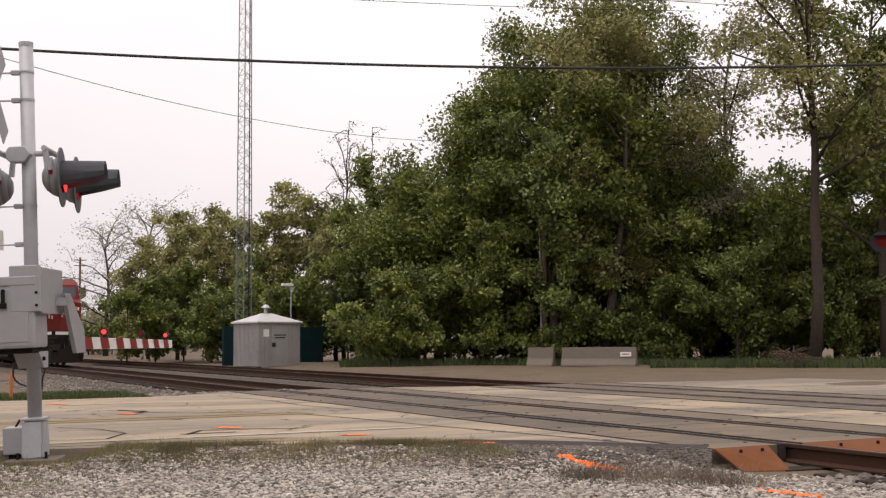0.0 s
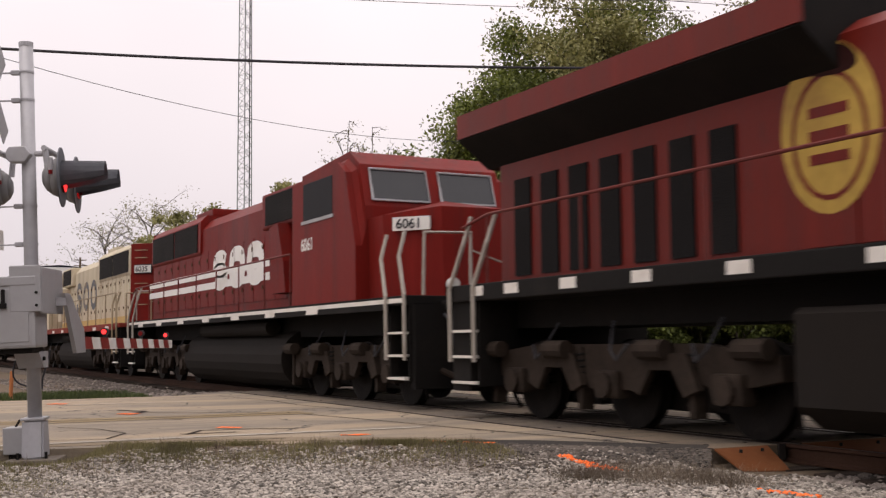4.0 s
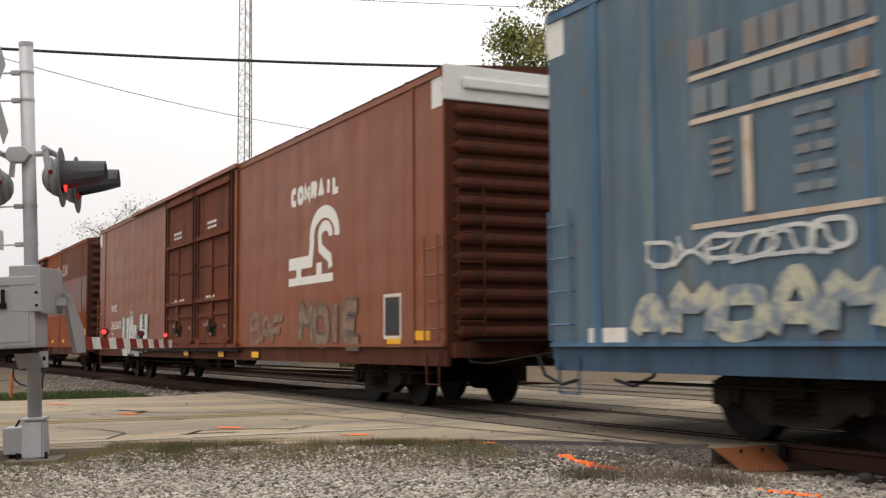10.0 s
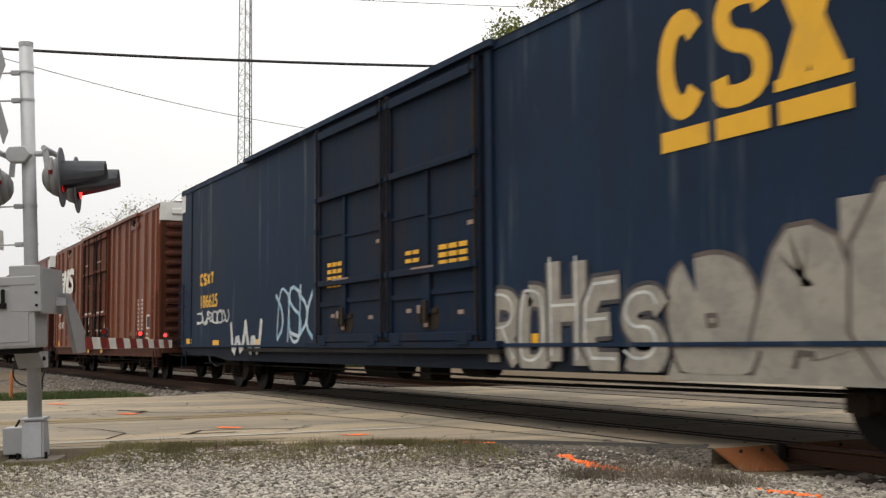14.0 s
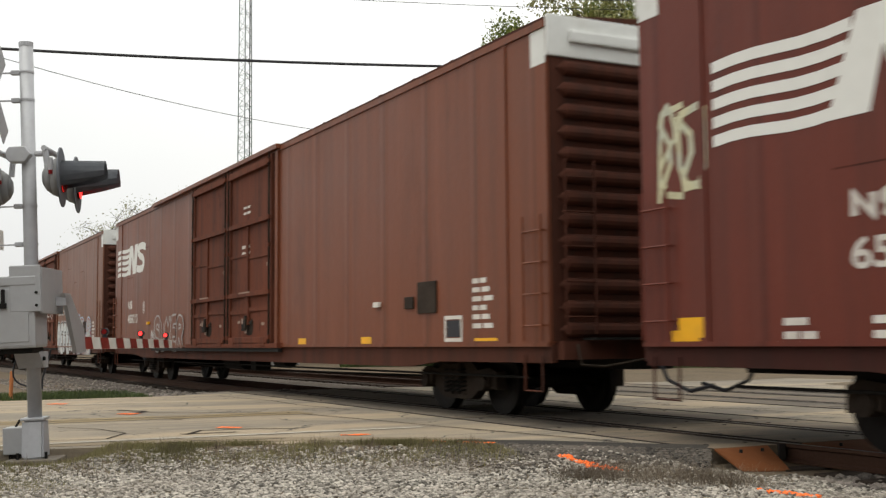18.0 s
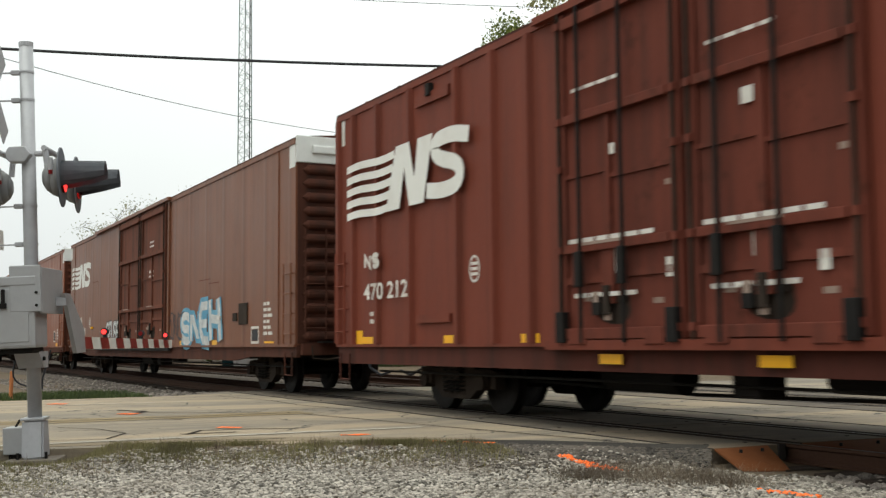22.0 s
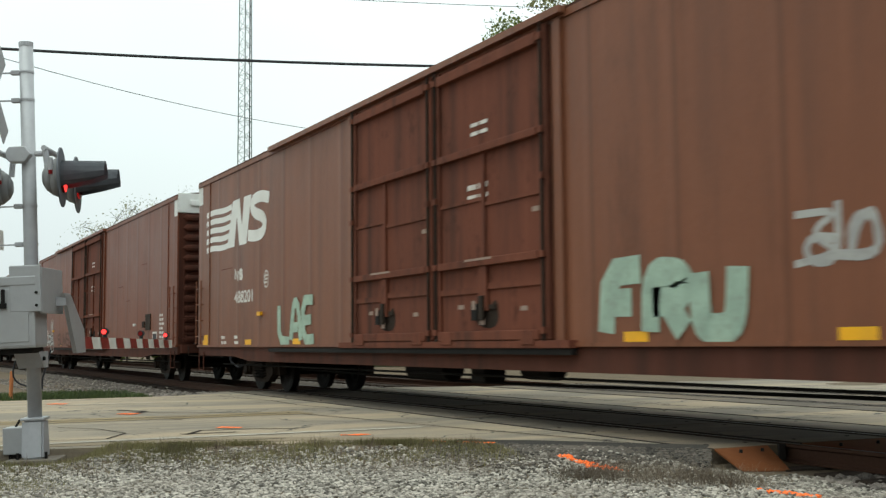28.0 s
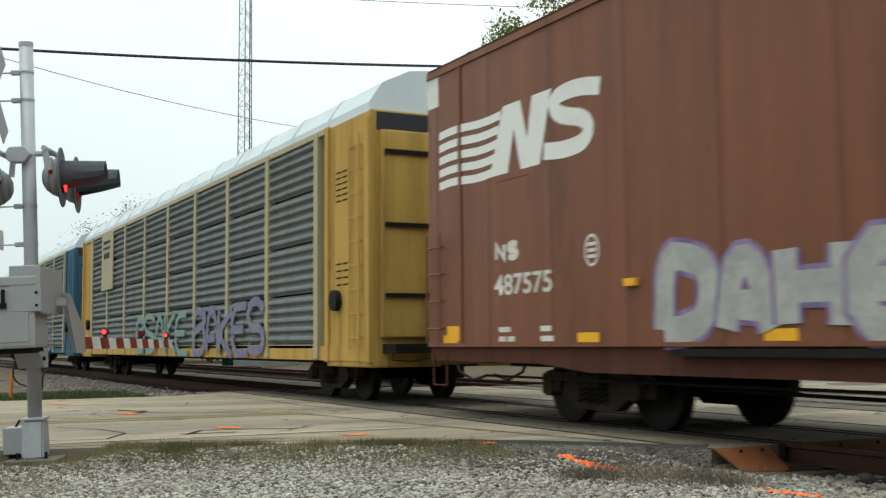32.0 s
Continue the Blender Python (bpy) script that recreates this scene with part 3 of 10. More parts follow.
bolt_mesh = bpy.data.meshes.new("bolt_recess")
bm = bmesh.new()
bmesh.ops.create_cone(bm, cap_ends=True, segments=10, radius1=0.024, radius2=0.024, depth=0.006)
bm.to_mesh(bolt_mesh)
bm.free()
bolt_mesh.materials.append(M["tar"])
for k in range(6):
    for yy in (7.35, 7.85, 8.5, 9.25, 9.95, 10.4):
        for dx in (0.35, 2.25):
            shared("bolt_recess", bolt_mesh, crossing, pose(-23.96 + k * 2.6 + dx, yy, 0.001))


def deflector(y0, y1, skew, reach, label):
    t = thing("deflector_plate", label, "steel plate", group="deflector plates")
    bm = bmesh.new()
    xa = -8.34
    top_e = [(xa, y0, 0.0), (xa, y1, 0.0)]
    low = [(xa + reach, y1 - skew, -0.19), (xa + reach * 0.75, y0 + skew * 0.5, -0.18)]
    for dz in (0.0, -0.018):
        bm.faces.new([bm.verts.new((p[0], p[1], p[2] + dz)) for p in top_e + low])
    bm.verts.ensure_lookup_table()
    for k in range(4):
        bm.faces.new((bm.verts[k], bm.verts[(k + 1) % 4], bm.verts[4 + (k + 1) % 4], bm.verts[4 + k]))
    bmesh.ops.recalc_face_normals(bm, faces=bm.faces[:])
    part("plate", bm, M["rust_plate"], t)
    for q in (0.3, 0.7):
        yy = y0 + (y1 - y0) * q
        bm = bmesh.new()
        bmesh.ops.create_cone(bm, cap_ends=True, segments=8, radius1=0.018, radius2=0.014, depth=0.03, matrix=Matrix.Translation((xa + 0.14, yy, -0.02)))
        part("bolt", bm, M["dark_steel"], t)


deflector(7.14, 7.80, 0.12, 0.42, "rusted steel deflector plate sloping down outside the rail")
deflector(8.24, 9.52, 0.2, 0.75, "rusted steel deflector plate sloping down between the rails")


# ---------------------------------------------------------------- grass and weeds
M["grass"] = leafy("spring_grass", (0.025, 0.042, 0.010), (0.085, 0.115, 0.03), 0.8)
M["dry_grass"] = leafy("straggly_olive_grass", (0.105, 0.095, 0.035), (0.26, 0.225, 0.105), 0.8)
M["dry_weed"] = leafy("dry_brown_weeds", (0.09, 0.065, 0.045), (0.22, 0.17, 0.12), 0.8)


def blades(name, count, place, lo, hi, width, material, label, lean=0.5):
    v = np.empty((count, 3, 3))
    for i in range(count):
        x, y = place()
        z = top(x, y)
        h, a = rng.uniform(lo, hi), rng.uniform(0, math.tau)
        d = np.array([math.cos(a), math.sin(a), 0])
        p = np.array([x, y, z - 0.01])
        v[i, 0], v[i, 1] = p - d * width / 2, p + d * width / 2
        b = rng.uniform(0, math.tau)
        v[i, 2] = p + np.array([math.cos(b) * h * lean * rng.random(), math.sin(b) * h * lean * rng.random(), h])
    me = bpy.data.meshes.new(name)
    me.from_pydata(v.reshape(-1, 3).tolist(), [], np.arange(count * 3).reshape(-1, 3).tolist())
    me.materials.append(material)
    return tagged(new(name, me), label, "grass", kind="stuff")


def verge_place():
    while True:
        y = rng.uniform(0.2, 5.6)
        x = edge_x(y) - 0.04 + abs(rng.normal(0, 0.40))
        if noise.noise(Vector((x * 1.5, y * 1.5, 3.1))) + rng.normal(0, 0.16) > -0.13:
            return x, y


blades("verge_grass", 34000, verge_place, 0.015, 0.085, 0.008, M["dry_grass"], "thin olive grass along the pavement edge")


def far_verge_place():
    return rng.uniform(-25.5, -22.9), rng.uniform(2.4, 5.2)


blades("verge_grass", 5000, far_verge_place, 0.03, 0.12, 0.03, M["grass"], "green grass patch between the road and the ballast")


def tuft_place():
    cx, cy, s = ((-7.35, 6.15, 0.22), (-7.7, 5.95, 0.25), (-7.2, 6.3, 0.2), (-7.9, 5.75, 0.25), (-8.05, 5.5, 0.15))[rng.integers(5)]
    return cx + rng.normal(0, s), cy + rng.normal(0, s)


blades("weed_tuft", 3200, tuft_place, 0.03, 0.19, 0.005, M["dry_weed"], "dry brown weeds among the gravel", 1.4)
def sprig_place():
    y = rng.uniform(0.4, 5.4)
    return edge_x(y) + 0.2 + 1.6 * rng.random() ** 2 + 0.1 * math.sin(9 * y), round(y * 2.2) / 2.2 + rng.normal(0, 0.05)


blades("weed_tuft", 1500, sprig_place, 0.04, 0.16, 0.006, M["dry_weed"], "thin brown stalks along the pavement edge", 0.9)
blades("weed_tuft", 3200, lambda: (-10.0 + rng.normal(0, 0.4), 0.9 + rng.normal(0, 0.35)), 0.02, 0.05, 0.010, M["dry_grass"], "low green weeds among the gravel")


def wood_edge_place():
    q = rng.random()
    a = radians(rng.uniform(22, 50))
    lo_d = 48.6 if 31 < math.degrees(a) < 37.6 else (43.5 if math.degrees(a) > 37 else 50.5)
    d = rng.uniform(lo_d, lo_d + 6) if q < 0.85 else rng.uniform(52, 60)
    return -d * math.cos(a), d * math.sin(a)


def brush_pile():
    """A tangle of cut branches at the foot of the wood."""
    t = thing("brush_pile", "tangled heap of dead brown branches at the wood edge", "brush pile", pose(-32.6, 31.8, -0.1))
    r = random.Random(77)
    wood = surface("dead_brown_wood", (0.075, 0.050, 0.036), 9, 0.3, 0.9, 0.4)
    for k in range(110):
        a, q = r.uniform(0, math.tau), r.uniform(-2.6, 2.6)
        p = Vector((q * 0.75 + r.uniform(-0.4, 0.4), -q * 0.66 + r.uniform(-0.4, 0.4), r.uniform(0.05, 0.7)))
        d = Vector((math.cos(a), math.sin(a), r.uniform(-0.3, 0.35))) * r.uniform(0.3, 0.9)
        e = p + d
        e.z = max(0.1, e.z)
        part("branch", T([p, p.lerp(e, 0.5) + Vector((0, 0, r.uniform(-0.05, 0.15))), e], r.uniform(0.015, 0.035), 5, r1=0.006), wood, t)


brush_pile()


blades("long_grass", 30000, wood_edge_place, 0.08, 0.42, 0.035, M["grass"], "rank green grass at the foot of the wood")


# ---------------------------------------------------------------- crossing signal with gate
GATE = Matrix.Rotation(radians(180 - 23.0), 4, "Z")      # local +x runs along the gate arm
MAST = Matrix.Translation((-11.74, 1.55, -0.10)) @ Matrix.Rotation(radians(2.5), 4, "X") @ GATE      # the mast leans a little


signal = thing("crossing_signal", "silver crossing signal mast with red flashing lamps", "railroad signal", MAST)
part("mast", T([(0, 0, 0.30), (0.0, 0.0, 4.12)], 0.068, 20), M["galvanised"], signal, smooth=True)
part("cap", T([(0.0, 0.0, 4.10), (0.0, 0.0, 4.145)], 0.0705, 20), M["galvanised"], signal)
bm = bmesh.new()
prism(bm, [(-0.13, 0.02), (0.13, 0.02), (0.09, 0.40), (-0.09, 0.40)], -0.105, 0.105, "y")
bmesh.ops.bevel(bm, geom=bm.edges[:], offset=0.02, segments=2, affect="EDGES")
base_part = part("junction_base", bm, M["galvanised"], signal, "flared cast junction base")
part("collar", B(-0.105, 0.105, -0.115, 0.115, 0.39, 0.42, bevel=0.01), M["galvanised"], base_part)
part("foundation", B(-0.26, 0.26, -0.26, 0.26, -0.12, 0.025, bevel=0.02), M["concrete"], signal, "concrete foundation pad")
for k in range(4):
    a = math.pi / 4 + k * math.pi / 2
    part("anchor_bolt", T([(0.19 * math.cos(a), 0.19 * math.sin(a), 0.0), (0.19 * math.cos(a), 0.19 * math.sin(a), 0.09)], 0.014, 6), M["dark_steel"], signal)
part("cable_box", B(-0.05, 0.17, 0.10, 0.30, 0.07, 0.33, bevel=0.012), M["aluminium"], signal)
part("cable_box_foot", B(0.0, 0.12, 0.13, 0.26, 0.0, 0.07), M["dark_steel"], signal)
part("conduit", T([(0.05, 0.2, 0.33), (0.04, 0.16, 0.39), (0.02, 0.09, 0.40)], 0.012, 6), M["dark_steel"], signal)

# gate mechanism
mech = part("gate_mechanism", B(-0.52, -0.09, -0.17, 0.46, 1.10, 1.76, bevel=0.03), M["aluminium"], signal, "grey sheet-metal gate mechanism case")
part("case_lid", B(-0.535, -0.08, -0.185, 0.475, 1.69, 1.78, bevel=0.012), M["aluminium"], mech)
part("case_door", B(-0.528, -0.515, -0.11, 0.42, 1.16, 1.66, bevel=0.004), M["aluminium"], mech)
part("latch", B(-0.56, -0.527, 0.10, 0.13, 1.50, 1.66, bevel=0.006), M["dark_steel"], mech)
part("latch_hasp", B(-0.565, -0.527, 0.085, 0.145, 1.48, 1.53, bevel=0.006), M["dark_steel"], mech)
part("case_foot", B(-0.46, -0.07, -0.12, 0.42, 1.05, 1.105, bevel=0.01), M["dark_steel"], mech)
bm = bmesh.new()
prism(bm, [(-0.24, 1.06), (0.09, 1.06), (0.07, 0.90), (-0.09, 0.90)], -0.12, 0.12, "y")
part("mechanism_bracket", bm, M["galvanised"], signal)
part("bracket_bolt", T([(-0.12, -0.125, 0.99), (-0.12, -0.145, 0.99)], 0.02, 8), M["dark_steel"], signal)
plate = part("support_plate", B(-0.53, -0.50, -0.23, 0.06, 1.44, 1.88, bevel=0.01), M["aluminium"], signal, "flat grey arm support plate")
part("support_plate", B(-0.50, 0.25, -0.235, -0.21, 1.42, 1.86, bevel=0.008), M["aluminium"], signal, "flat grey arm support plate")
for bz in (1.50, 1.62):
    part("plate_bolt", T([(-0.53, -0.19, bz), (-0.545, -0.19, bz)], 0.014, 8), M["dark_steel"], plate)
bm = bmesh.new()
prism(bm, [(-0.05, 1.62), (0.16, 1.62), (0.70, 1.26), (0.74, 1.02), (0.36, 1.02)], -0.33, -0.29, "y")
part("arm_bracket", bm, M["aluminium"], signal)
part("bracket_tie", B(-0.02, 0.10, -0.33, -0.19, 1.50, 1.58), M["galvanised"], signal)
M["gate_red"] = surface("red_reflective_sheeting", (0.20, 0.026, 0.022), 10, 0.12, 0.5, 0.05, (0.2, 0.06, 0.05), 0.4)
A0, A1 = 0.62, 6.4


def arm_z(q, upper):
    q = (q - A0) / (A1 - A0)
    return 1.185 - 0.115 * q if upper else 1.055 - 0.105 * q


arm = part("gate_arm", prism(bmesh.new(), [(A0, arm_z(A0, 1)), (A1, arm_z(A1, 1)), (A1, arm_z(A1, 0)), (A0, arm_z(A0, 0))], -0.30, -0.262, "y"), M["cap_white"], signal, "red and white striped gate arm")
x = 0.72
for k in range(7):
    bm = bmesh.new()
    for yy in (-0.3045, -0.2575):
        flat(bm, ((x + 0.08, arm_z(x, 0)), (x + 0.48, arm_z(x + 0.4, 0)), (x + 0.40, arm_z(x + 0.4, 1)), (x, arm_z(x, 1))), yy)
    part("stripe", bm, M["gate_red"], arm, "red reflective stripe")
    x += 0.815


def gate_lamp(x, z):
    lamp = part("gate_lamp", T([(x, -0.28, z + 0.07), (x + 0.08, -0.28, z + 0.07)], 0.042, 12), M["black"], arm, "small lamp on the gate arm")
    part("lens", T([(x - 0.012, -0.28, z + 0.07), (x + 0.002, -0.28, z + 0.07)], 0.030, 12), M["lens_dark"], lamp)
    part("lamp_foot", B(x + 0.02, x + 0.06, -0.30, -0.26, z - 0.02, z + 0.03), M["black"], lamp)
    return lamp


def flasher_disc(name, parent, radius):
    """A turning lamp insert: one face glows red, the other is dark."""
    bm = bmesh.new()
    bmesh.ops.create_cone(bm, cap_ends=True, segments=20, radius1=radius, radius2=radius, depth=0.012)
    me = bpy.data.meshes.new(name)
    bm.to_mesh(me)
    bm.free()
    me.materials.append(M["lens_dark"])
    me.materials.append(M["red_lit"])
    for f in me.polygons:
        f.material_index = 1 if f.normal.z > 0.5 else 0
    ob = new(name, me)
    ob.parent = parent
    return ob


gate_lamps = []
for gx, gz in ((1.85, 1.16), (4.0, 1.12), (5.95, 1.08)):
    lm = gate_lamp(gx, gz)
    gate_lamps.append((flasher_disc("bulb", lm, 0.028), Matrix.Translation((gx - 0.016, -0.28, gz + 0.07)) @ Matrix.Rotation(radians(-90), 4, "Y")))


# flashing lamps on a cross arm, two each way
HOUSING = ((-0.05, 0.06), (-0.02, 0.12), (0.04, 0.17), (0.12, 0.205))
M["faded_black"] = surface("sun_faded_black_paint", (0.125, 0.132, 0.148), 9, 0.2, 0.7, 0.1, (0.17, 0.17, 0.175), 0.5, 0, 2)
M["housing_grey"] = surface("chalky_grey_housing_paint", (0.21, 0.21, 0.215), 9, 0.2, 0.7, 0.1, (0.14, 0.135, 0.13), 0.5, 0, 2)


def lamp_unit(x, face):
    """face: +1 shines towards the tracks, -1 away from them."""
    y0 = -0.265 if face > 0 else 0.30
    z = 2.735
    bm = bmesh.new()
    for (a, ra), (b, rb) in zip(HOUSING, HOUSING[1:]):
        bmesh.ops.create_cone(bm, cap_ends=True, segments=28, radius1=ra, radius2=rb, depth=b - a, matrix=Matrix.Translation((x, y0 - face * (a + b) / 2, z)) @ Matrix.Rotation(radians(90 * face), 4, "X"))
    unit = part("flasher", bm, M["housing_grey"], signal, "faded black flasher lamp with long visor", True)
    centre = Matrix.Translation((x, y0, z))
    unit.matrix_basis = centre @ Matrix.Rotation(radians(6.0), 4, "Z") @ centre.inverted()
    part("peep_tube", T([(x - 0.165, y0 - face * 0.05, z + 0.17), (x - 0.165, y0 - face * 0.05, z + 0.05)], 0.022, 8), M["galvanised"], unit)
    part("peep_lens", T([(x - 0.165, y0 - face * 0.05, z + 0.05), (x - 0.165, y0 - face * 0.05, z + 0.01)], 0.024, 8), M["lens_dark"], unit)
    bm = bmesh.new()
    bmesh.ops.create_cone(bm, cap_ends=True, segments=28, radius1=0.29, radius2=0.29, depth=0.012, matrix=Matrix.Translation((x, y0 - face * 0.125, z)) @ Matrix.Rotation(radians(90), 4, "X"))
    part("background_disc", bm, M["faded_black"], unit)
    bm = bmesh.new()
    n = 14
    rows = []
    for k in range(n + 1):
        a = radians(-38 + 256 * k / n)
        cx, cz = 0.165 * math.cos(a), 0.165 * math.sin(a)
        reach = 0.41 if cz > -0.06 else 0.24
        rows.append((bm.verts.new((x + cx, y0 - face * 0.13, z + cz)), bm.verts.new((x + cx, y0 - face * (0.13 + reach), z + cz + (0.045 if cz < 0.02 else -0.015)))))
    for (a, b), (c, d) in zip(rows, rows[1:]):
        bm.faces.new((a, b, d, c))
    geo = bmesh.ops.solidify(bm, geom=bm.faces[:], thickness=0.006)
    part("visor", bm, M["faded_black"], unit)
    part("lens", T([(x, y0 - face * 0.132, z), (x, y0 - face * 0.140, z)], 0.150, 24), M["lens_dark"], unit)
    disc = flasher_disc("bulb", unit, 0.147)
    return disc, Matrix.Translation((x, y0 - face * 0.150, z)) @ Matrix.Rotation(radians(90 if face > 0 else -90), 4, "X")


for face in (1, -1):
    part("lamp_bracket", T([(0, 0, 3.02), (0, -face * 0.24, 3.02)], 0.03, 10), M["galvanised"], signal)
    part("cross_arm", T([(-0.34, -face * 0.24, 3.02), (0.34, -face * 0.24, 3.02)], 0.028, 10), M["galvanised"], signal)
bm = bmesh.new()
prism(bm, [(0.18, 2.97), (0.18, 3.03), (0.15, 3.075), (0.0, 3.08), (-0.06, 3.0), (0.0, 2.92), (0.15, 2.925)], -0.15, -0.02, "x")
bmesh.ops.bevel(bm, geom=bm.edges[:], offset=0.008, segments=1, affect="EDGES")
part("junction_box", bm, M["galvanised"], signal, "hexagonal junction box")
flashers = []
for fx in (-0.30, 0.30):
    flashers.append(lamp_unit(fx, 1))
for fx in (-0.30, 0.30):
    flashers.append(lamp_unit(fx, -1))
    for face in (1, -1):
        part("lamp_neck", T([(fx, -face * 0.24, 3.02), (fx, -face * 0.26, 2.84)], 0.03, 8), M["galvanised"], signal)
# crossbuck and sign seen from the edge, held by clamps
for q, ang in ((0, 45), (1, -45)):
    bm = B(-0.61, 0.61, -0.004, 0.004, -0.115, 0.115)
    bmesh.ops.transform(bm, matrix=Matrix.Translation((0, 0.346 + 0.012 * q, 3.70)) @ Matrix.Rotation(radians(ang), 4, "Y"), verts=bm.verts)
    part("crossbuck_board", bm, M["aluminium"], signal, "bare metal back of the crossed boards")
part("sign_board", B(-0.28, 0.28, 0.345, 0.351, 2.09, 2.29, bevel=0.002), M["white_paint"], signal)
for cz in (3.84, 3.56, 2.50, 2.12):
    part("clamp", T([(0, 0, cz - 0.011), (0, 0, cz + 0.011)], 0.073, 16), M["galvanised"], signal)
    part("clamp_arm", B(-0.012, 0.012, 0.14, 0.345, cz - 0.006, cz + 0.006), M["galvanised"], signal)
    part("clamp_lug", B(-0.03, 0.03, 0.068, 0.15, cz - 0.022, cz + 0.024, bevel=0.008), M["galvanised"], signal)
bm = bmesh.new()
pts = [(0.05, 0.13, 1.08)] + [(0.05 - 0.04 * math.sin(k / 8 * math.pi), 0.13 - 0.10 * k / 8 + 0.12 * math.sin(k / 8 * math.pi), 1.08 - 0.36 * math.sin(k / 8 * math.pi / 2)) for k in range(1, 9)]
part("cable", tube(bm, pts, 0.009, 6), M["black"], signal, "black hanging cable")
part("cable", T([(0.10, -0.14, 1.07)] + [(0.12 - 0.015 * k, -0.14 + 0.014 * k * (k < 6) + 0.07 * (k >= 6) * 1.0, 1.07 - 0.055 * k) for k in range(1, 8)], 0.009, 6), M["black"], signal)

# marker post beside the road
marker = thing("marker_post", "orange plastic marker post standing in the grass", "marker post", pose(-23.5, 2.6, -0.42))
part("post", T([(0, 0, 0), (0.0, 0.02, 0.95)], 0.036, 10), surface("orange_plastic", (0.40, 0.15, 0.06), 10, 0.1, 0.6, 0.1), marker)

# opposite signal, half out of view
far_signal = thing("crossing_signal", "dark flasher pair of the opposite crossing signal before the trees", "railroad signal", pose(-15.30, 17.97, -0.05, 0, 0, 41))
part("mast", T([(0, 0, 0), (0, 0, 4.3)], 0.068, 14), M["galvanised"], far_signal)
part("cross_arm", T([(-0.6, 0, 3.02), (0.1, 0, 3.02)], 0.03, 8), M["galvanised"], far_signal)
part("foundation", B(-0.25, 0.25, -0.25, 0.25, -0.05, 0.08), M["concrete"], far_signal)
far_flash = []
for fx in (-0.40, 0.40):
    unit = part("flasher", T([(fx, 0, 2.95), (fx, -0.12, 2.95)], 0.12, 18), M["black"], far_signal, "black flasher lamp with visor")
    bm = bmesh.new()
    bmesh.ops.create_cone(bm, cap_ends=True, segments=24, radius1=0.21, radius2=0.21, depth=0.012, matrix=Matrix.Translation((fx, -0.125, 2.95)) @ Matrix.Rotation(radians(90), 4, "X"))
    part("background_disc", bm, M["black"], unit)
    part("lens", T([(fx, -0.132, 2.95), (fx, -0.138, 2.95)], 0.115, 18), M["lens_dark"], unit)
    part("visor", B(fx - 0.15, fx + 0.15, -0.40, -0.13, 3.06, 3.08), M["black"], unit)
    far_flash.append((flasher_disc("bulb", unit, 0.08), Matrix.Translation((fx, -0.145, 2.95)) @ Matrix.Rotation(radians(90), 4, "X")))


# ---------------------------------------------------------------- shed, fence, barriers, mast, poles
def spot(bearing, d):
    """Place at a bearing (degrees from the far end of the track) and a distance from the camera."""
    return -d * math.cos(radians(bearing)), d * math.sin(radians(bearing))


M["shed"] = surface("galvanised_corrugated_sheet", (0.33, 0.32, 0.31), 5, 0.1, 0.6, 0.15, (0.22, 0.19, 0.17), 0.6, 0.2, 0.8)
M["shed_roof"] = surface("pale_sheet_roof", (0.42, 0.41, 0.41), 5, 0.1, 0.6, 0.1, (0.30, 0.28, 0.26), 0.5, 0.2, 1.0)
M["teal"] = surface("dark_teal_sheet_fence", (0.006, 0.024, 0.028), 6, 0.2, 0.6, 0.15, (0.02, 0.03, 0.03), 0.5)
sx, sy = spot(18.35, 57.0)
shed = thing("equipment_shed", "grey corrugated metal equipment shed with a low pitched roof", "shed", pose(sx, sy, -0.12, 0, 0, 15))
hw, hd, hh = 1.12, 1.22, 2.25
bm = bmesh.new()
box(bm, -hw, hw, -hd, hd, 0, hh)
wall = part("wall", bm, M["shed"], shed)
for k in range(19):
    xx = -hw + 0.06 + k * (2 * hw - 0.12) / 18
    part("rib", B(xx - 0.016, xx + 0.016, -hd - 0.022, -hd, 0.02, hh - 0.02), M["shed"], wall)
for k in range(17):
    yy = -hd + 0.08 + k * (2 * hd - 0.16) / 16
    for s in (-1, 1):
        part("rib", B(s * hw, s * (hw + 0.022), yy - 0.016, yy + 0.016, 0.02, hh - 0.02) if s > 0 else B(-hw - 0.022, -hw, yy - 0.016, yy + 0.016, 0.02, hh - 0.02), M["shed"], wall)
bm = bmesh.new()
o = 0.1
ridge = [bm.verts.new((0, -0.3, hh + 0.42)), bm.verts.new((0, 0.3, hh + 0.42))]
low = [bm.verts.new(p) for p in ((-hw - o, -hd - o, hh - 0.02), (hw + o, -hd - o, hh - 0.02), (hw + o, hd + o, hh - 0.02), (-hw - o, hd + o, hh - 0.02))]
drop = [bm.verts.new((v.co.x, v.co.y, hh - 0.10)) for v in low]
bm.faces.new((low[0], low[1], ridge[0]))
bm.faces.new((low[1], low[2], ridge[1], ridge[0]))
bm.faces.new((low[2], low[3], ridge[1]))
bm.faces.new((low[3], low[0], ridge[0], ridge[1]))
for k in range(4):
    bm.faces.new((drop[k], drop[(k + 1) % 4], low[(k + 1) % 4], low[k]))
part("roof", bm, M["shed_roof"], shed)
vent = part("roof_vent", T([(-0.1, 0, hh + 0.36), (-0.1, 0, hh + 0.72)], 0.10, 12), M["galvanised"], shed)
part("vent_cowl", T([(-0.1, 0, hh + 0.70), (-0.1, 0, hh + 0.78), (-0.1, 0, hh + 0.86)], 0.24, 14, r1=0.06), M["galvanised"], vent)
